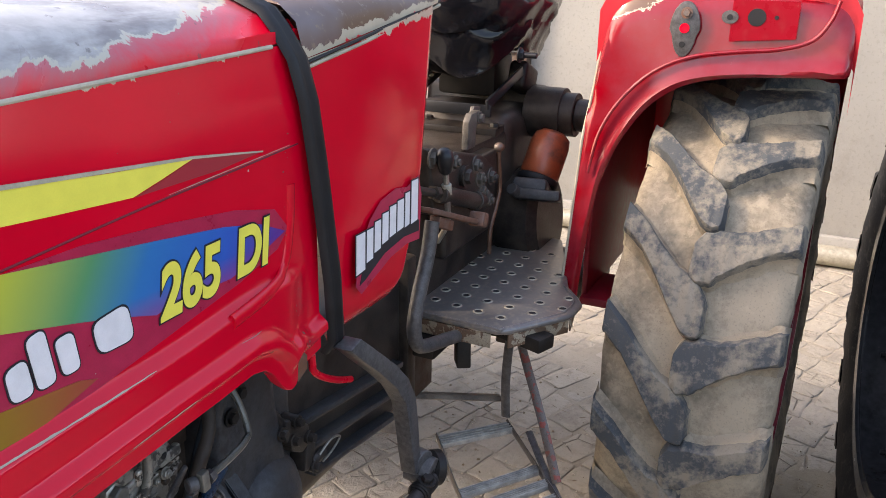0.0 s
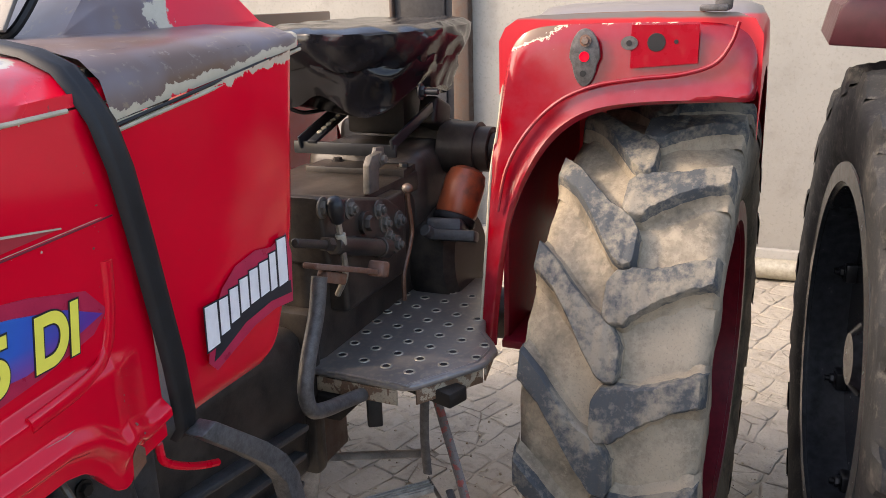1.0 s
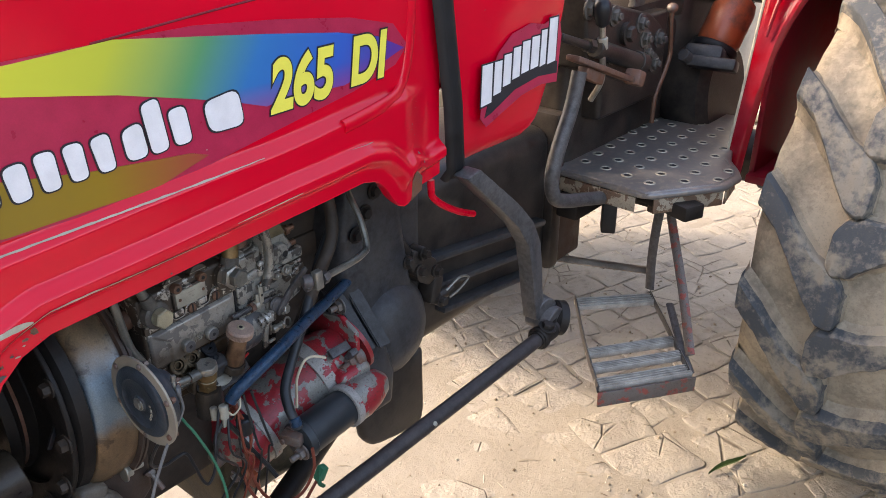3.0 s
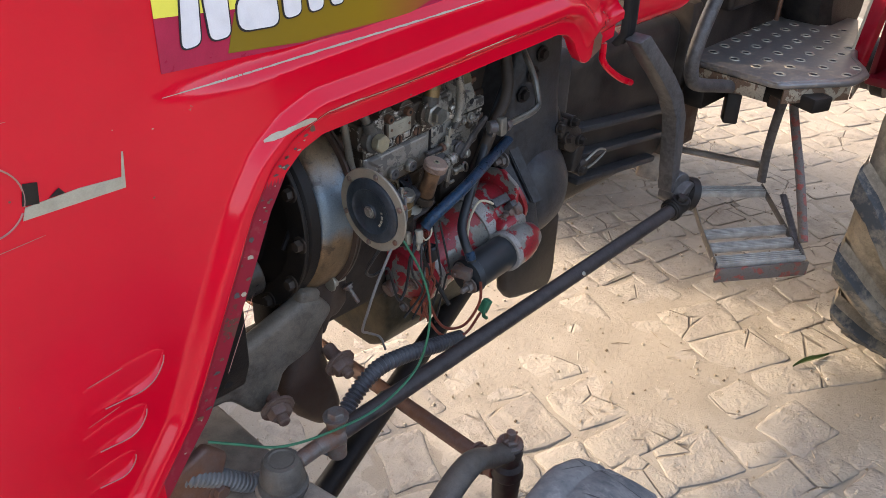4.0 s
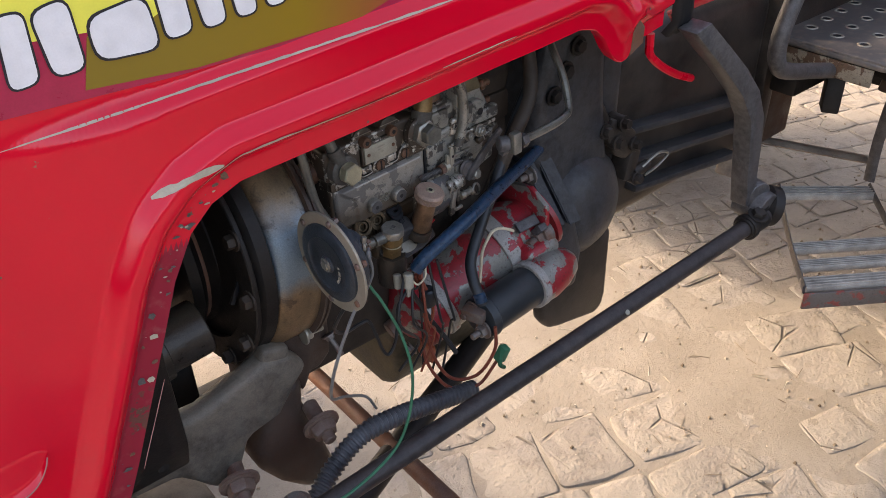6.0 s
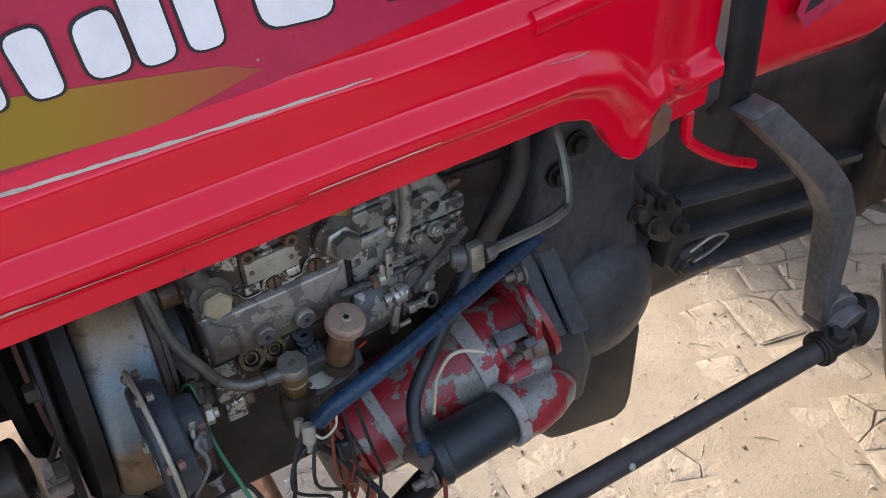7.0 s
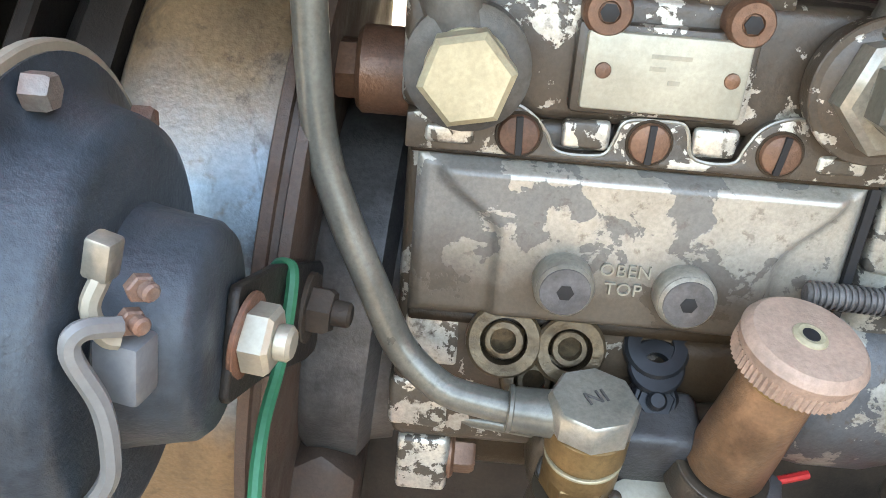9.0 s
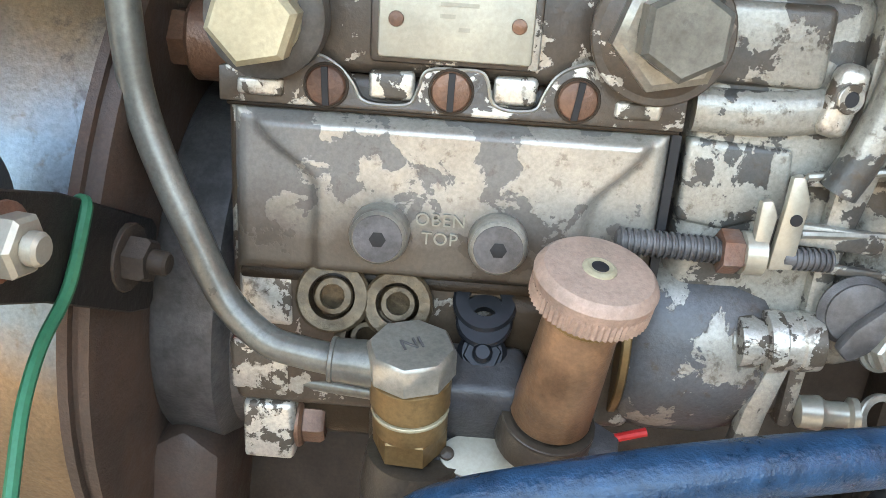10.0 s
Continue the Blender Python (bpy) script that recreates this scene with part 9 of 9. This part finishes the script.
for x, w, z0, z1 in blk:
    sticker("mark_outline", [(x - 0.002, z0 - 0.003), (x + w, z0 - 0.001), (x + w + 0.002, z1 + 0.002), (x, z1 + 0.002)], M["black_ink"], TANK, y=-0.0090)
    sticker("mark_block", [(x, z0), (x + w - 0.0025, z0 + 0.002), (x + w - 0.0012, z1), (x + 0.002, z1)], M["white_ink"], TANK, "plain white block of the model mark", y=-0.0096)

# ghost of a lost badge near the nose
ring = []
for i in range(41):
    a = radians(-20 + 350 * i / 40)
    ring.append((-0.503 + 0.0305 * math.cos(a), -0.0006, 1.0455 + 0.0305 * math.sin(a)))
part("badge_ghost", tube(ring, 0.0008, 6, 1), M["ghost"], HOOD, "pale outline left by a lost round badge")
sticker("badge_ghost_bar", [(-0.478, 1.0235), (-0.392, 1.0235), (-0.389, 1.056), (-0.3905, 1.056), (-0.394, 1.034), (-0.430, 1.036), (-0.474, 1.034)], M["primer"], HOOD, "cream primer strip left by a lost badge", y=-0.0008)
for poly in ([(-0.476, 1.036), (-0.463, 1.034), (-0.461, 1.052), (-0.472, 1.054)], [(-0.455, 1.036), (-0.442, 1.036), (-0.446, 1.042)]):
    sticker("paint_chip", poly, M["iron"], HOOD, y=-0.0012)
for poly in ([(-0.531, 1.053), (-0.529, 1.043), (-0.522, 1.030), (-0.515, 1.024), (-0.517, 1.031), (-0.522, 1.038), (-0.521, 1.046), (-0.526, 1.055)], [(-0.518, 1.046), (-0.512, 1.051), (-0.505, 1.050), (-0.500, 1.054), (-0.495, 1.049), (-0.502, 1.046), (-0.506, 1.041), (-0.513, 1.043)]):
    sticker("paint_chip", poly, M["ghost"], HOOD, y=-0.0008)
# bare scrapes on the rim of the arch
part("rim_scrape", wear_strip(-0.235, 0.005, lambda x: min(edge_z(x), 1.018) + 0.0295, 0.0032, 5.0, gaps=0.2), M["primer"], HOOD, "paint scraped to primer on the arch rim")
part("rim_scrape", wear_strip(0.0, 0.10, lambda x: edge_z(x) + 0.031, 0.0014, 6.0), M["primer"], HOOD)
for x0, x1, z0, slope, seed in ((-0.552, -0.468, 1.105, 0.0, 11), (-0.545, -0.462, 0.999, 0.08, 12), (0.178, 0.218, 1.089, 0.0, 13), (-0.545, -0.50, 1.100, 0.1, 14), (-0.465, -0.425, 0.842, 0.12, 16), (-0.472, -0.435, 0.798, 0.2, 17)):
    part("scratch", wear_strip(x0, x1, lambda x: z0 + slope * (x - x0), 0.0010, seed, 0.002), M["ghost"], HOOD)


def paint_chips(count, seed, spread, size):
    """Small flat chips where paint flew off, lying on the hood; spread gives a place for each."""
    rnd = random.Random(seed)
    bm = bmesh.new()
    for _ in range(count):
        x, z = spread(rnd)
        if z < edge_z(x) + 0.004 or z > shoulder_z(x) - 0.01:
            continue
        r = size * (0.12 + rnd.random() ** 3)
        a0, n, lean = rnd.uniform(0, 6.3), rnd.randint(5, 8), rnd.uniform(0.4, 1.0)
        ring = []
        for i in range(n):
            a = a0 + 2 * math.pi * i / n
            q = r * rnd.uniform(0.5, 1.2)
            u, v = x + q * math.cos(a), z + q * lean * math.sin(a)
            ring.append(bm.verts.new((u, panel_y(u, v) - 0.0012, v)))
        bm.faces.new(ring)
    bmesh.ops.recalc_face_normals(bm, faces=bm.faces)
    return bm


def along_arch(rnd):
    k = rnd.uniform(0, 1)
    i = 2 + int(k * 8)
    t = rnd.random()
    (xa, za), (xb, zb) = EDGE[i], EDGE[i + 1]
    nx, nz = -(zb - za), xb - xa
    l = math.hypot(nx, nz)
    off = rnd.uniform(0.005, 0.017)
    return xa + (xb - xa) * t + nx / l * off, za + (zb - za) * t + nz / l * off


for seed, mat, cnt in ((3, M["primer"], 14), (4, M["rust"], 30), (5, M["steel_dark"], 22)):
    tagged(part("chipped_paint", paint_chips(cnt, seed, along_arch, 0.0048), mat, HOOD, smooth=0), kind="stuff")
for seed, mat, cnt in ((6, M["primer"], 22), (7, M["rust"], 30)):
    tagged(part("flaked_paint", paint_chips(cnt, seed, lambda r: (r.uniform(-0.55, 0.30), r.uniform(0.68, 1.33)), 0.0020), mat, HOOD, smooth=0), kind="stuff")
tagged(part("edge_wear", paint_chips(30, 9, lambda r: (r.uniform(0.285, 0.30), r.uniform(1.0, 1.32)), 0.0030), M["rust"], HOOD, smooth=0), kind="stuff")

# ---- behind the tractor ----
def second_tractor():
    t = thing("parked_tractor", (2.2, -1.3, 0), "second parked tractor with a black wheel and dull red fender", "tractor")
    rear_wheel((1.65, -0.92, 0.67), t, 0.67, 0.168, M["tyre_black"], M["tyre_black"], M["rim_black"], "black rear tyre streaked with dust", "glossy black steel rim with bolts", shift=0.3, yaw=5.0, rim_share=0.66)
    rear_wheel((1.65, -2.38, 0.67), t, 0.67, 0.168, M["tyre_black"], M["tyre_black"], M["rim_black"], "black rear tyre", "glossy black steel rim", rim_share=0.66)
    part("fender", join(prism([(-0.702, 1.380), (-0.718, 1.452), (-0.736, 1.471), (-1.16, 1.484), (-1.16, 1.350)], "x", 1.53, 1.56, 0.004), prism([(-0.704, 1.38), (-0.716, 1.38), (-0.732, 1.465), (-0.720, 1.455)], "x", 1.56, 2.18)), M["maroon"], t, "red fender front, its shade painted in as dark maroon")
    part("fender_top", span((1.52, -1.16, 1.474), (2.18, -0.732, 1.490), 0.006), M["fender_top"], t, "bleached grey fender top")
    part("axle_housing", rod((1.65, -1.0, 0.67), (1.65, -1.75, 0.67), 0.10), M["iron"], t)
    part("gear_casing", join(span((0.83, -1.80, 0.55), (2.05, -1.50, 0.98), 0.05, 3), rod((1.65, -1.80, 0.67), (1.65, -2.25, 0.67), 0.10)), M["iron"], t, "dark gear casing")
    return t


second_tractor()
pipe = thing("wall_pipe", (4.18, -0.5, 0.0), "pale grey pipe lying along the foot of the wall", "pipe")
part("pipe", rod((4.19, -5, 0.06), (4.19, 6, 0.06), 0.055, n=16), M["tag"], pipe)
part("ledge", span((4.21, -5, 0.0), (4.25, 6, 0.16), 0.01), M["plaster"], pipe)
door = tagged(part("door_1", join(span((4.20, 1.16, 0.0), (4.26, 1.54, 2.1), 0.01), span((4.18, 1.21, 0.1), (4.21, 1.49, 1.0), 0.01), span((4.18, 1.21, 1.1), (4.21, 1.49, 2.0), 0.01)), M["wood"]), "narrow dark stained wooden door in the yard wall", "door", kind="structure")
frame_ = tagged(part("door_frame", join(span((4.17, 1.065, 0.0), (4.25, 1.165, 2.2), 0.01), span((4.17, 1.535, 0.0), (4.25, 1.560, 2.2), 0.01), span((4.17, 1.065, 2.1), (4.25, 1.56, 2.2), 0.01)), M["rust_dark"]), "brown wooden door frame", "door frame", kind="structure")

lf = thing("fallen_leaf", (1.27, -0.19, 0.0), "narrow green leaf lying on the paving", "leaf")


def leaf_blade():
    bm = bmesh.new()
    rows = []
    for i in range(13):
        s = i / 12
        c = V((1.20 + 0.13 * s, -0.165 - 0.045 * s, 0.006 + 0.005 * math.sin(s * 5)))
        w = 0.0075 * math.sin(math.pi * min(1, s * 0.96 + 0.02)) ** 0.8
        side = V((0.31, 0.95, 0))
        rows.append([bm.verts.new(c - side * w + V((0, 0, 0.004))), bm.verts.new(c), bm.verts.new(c + side * w + V((0, 0, 0.005)))])
    for a, b in zip(rows, rows[1:]):
        for j in range(2):
            bm.faces.new((a[j], b[j], b[j + 1], a[j + 1]))
    g = bmesh.ops.extrude_face_region(bm, geom=bm.faces[:])
    bmesh.ops.translate(bm, vec=(0, 0, 0.0008), verts=[v for v in g["geom"] if isinstance(v, bmesh.types.BMVert)])
    bmesh.ops.recalc_face_normals(bm, faces=bm.faces)
    return bm


part("blade", leaf_blade(), M["leaf"], lf)

# ---- paving, stone by stone ----
def stone_mesh(i):
    """A worn stone with a rounded outline and an uneven crown; unit size, scaled when laid."""
    rnd = random.Random(100 + i)
    n = 16
    bm = bmesh.new()
    out = []
    for sx, sy in ((1, 1), (-1, 1), (-1, -1), (1, -1)):
        c = rnd.uniform(0.02, 0.10)
        cx, cy = 0.5 + rnd.uniform(-0.10, 0.05), 0.5 + rnd.uniform(-0.10, 0.05)
        q = [(cx, cy - c), (cx - c * 0.3, cy - c * 0.3), (cx - c, cy), (rnd.uniform(-0.1, 0.1), 0.5 + rnd.uniform(-0.05, 0.01))]
        q = [(x * sx, y * sy) for x, y in q]
        if sx * sy < 0:
            q = [q[2], q[1], q[0], (sx * (0.5 + rnd.uniform(-0.04, 0)), rnd.uniform(-0.1, 0.1))]
        out += q
    rings = [(1.0, -0.03), (0.99, 0.0094), (0.965, 0.0106), (0.80, 0.0109)]
    vs = []
    for s, z in rings:
        vs.append([bm.verts.new((x * s, y * s, z + (rnd.uniform(-0.0005, 0.0003) if z > 0 else 0))) for x, y in out])
    for a, b in zip(vs, vs[1:]):
        for k in range(n):
            bm.faces.new((a[k], a[(k + 1) % n], b[(k + 1) % n], b[k]))
    top = bm.verts.new((0, 0, 0.0109))
    for k in range(n):
        bm.faces.new((vs[-1][k], vs[-1][(k + 1) % n], top))
    for f in bm.faces:
        f.smooth = True
    me = bpy.data.meshes.new("paving_stone")
    bm.to_mesh(me)
    bm.free()
    me.materials.append(M["stone"])
    return me


COURSE = -21.0                              # the way the courses run, in degrees from +x


def lay_paving():
    """Small setts in courses behind the step; larger, flatter stones where the yard is trodden."""
    meshes = [stone_mesh(i) for i in range(9)]
    rnd = random.Random(7)
    near, far = [], []
    ca, sa = math.cos(radians(COURSE)), math.sin(radians(COURSE))
    for large in (False, True):
        y = -7.0
        while y < 7.0:
            h = rnd.uniform(0.11, 0.19) if large else rnd.uniform(0.095, 0.130)
            x = -7.0 + rnd.uniform(0, 0.2)
            while x < 7.5:
                w = rnd.uniform(0.11, 0.27) if large else rnd.uniform(0.10, 0.19)
                u, v = x + w / 2, y + h / 2 + 0.030 * noise.noise((x * 2.6, y * 2.6, 5.0))
                X, Y = u * ca - v * sa, u * sa + v * ca
                x += w
                if X > 4.22 or X < -3.0 or Y < -3.5 or Y > 4.5 or (X < 1.30 + 0.10 * noise.noise((X * 3, Y * 3, 1.0))) != large:
                    continue
                beside = -0.5 < X < 2.4 and -0.65 < Y < 0.95
                (near if beside else far).append((X, Y, w - 0.001, h - 0.001, rnd.uniform(-8, 8), rnd.uniform(-0.0026, 0.0010), rnd.randrange(9)))
            y += h
    for X, Y, w, h, tw, dz, i in near:
        ob = new("paving_stone", meshes[i])
        ob.parent = GROUND
        ob.matrix_basis = pose(X, Y, dz - 0.011, rnd.uniform(-0.3, 0.3), rnd.uniform(-0.3, 0.3), COURSE + tw) @ Matrix.Diagonal((w, h, 1, 1))
    verts, faces = [], []
    for X, Y, w, h, tw, dz, i in far:
        m = pose(X, Y, dz - 0.011, 0, 0, COURSE + tw) @ Matrix.Diagonal((w, h, 1, 1))
        base = len(verts)
        me = meshes[i]
        verts += [tuple(m @ v.co) for v in me.vertices]
        faces += [tuple(base + q for q in p.vertices) for p in me.polygons]
    me = bpy.data.meshes.new("far_paving")
    me.from_pydata(verts, [], faces)
    me.materials.append(M["stone_far"])
    for p in me.polygons:
        p.use_smooth = True
    ob = new("far_paving", me)
    ob.parent = GROUND
    tagged(ob, kind="stuff")
    return len(near), len(far)


print("paving", lay_paving())


def scatter_grit():
    """Loose grit, crumbs of soil and bits of straw lying on the paving."""
    rnd = random.Random(21)
    verts, faces = [], []
    for _ in range(2600):
        x, y = rnd.uniform(-0.45, 2.4), rnd.uniform(-0.75, 0.9)
        s = 0.0009 + 0.0030 * rnd.random() ** 5
        straw = rnd.random() < 0.10
        a = rnd.uniform(0, 6.3)
        l, w, h = (rnd.uniform(0.008, 0.024), 0.0007, 0.0008) if straw else (s * rnd.uniform(0.8, 1.6), s, s * 0.7)
        ca, sa = math.cos(a), math.sin(a)
        base = len(verts)
        z0 = 0.0015 + rnd.uniform(-0.001, 0.002)
        for u, v, q in ((-1, -0.7, 0), (0.9, -1, 0), (1, 0.8, 0), (-0.8, 1, 0), (-0.5, -0.4, 1), (0.5, -0.5, 1), (0.5, 0.4, 1), (-0.4, 0.5, 1)):
            verts.append((x + u * l * ca - v * w * sa, y + u * l * sa + v * w * ca, z0 + h * (2 * q - 0.6)))
        faces += [tuple(base + i for i in f) for f in ((4, 5, 6, 7), (0, 1, 5, 4), (1, 2, 6, 5), (2, 3, 7, 6), (3, 0, 4, 7))]
    me = bpy.data.meshes.new("loose_grit")
    me.from_pydata(verts, [], faces)
    me.materials.append(M["grit"])
    tagged(new("loose_grit", me), "loose grit and straw scattered over the paving", "grit", kind="stuff")


scatter_grit()
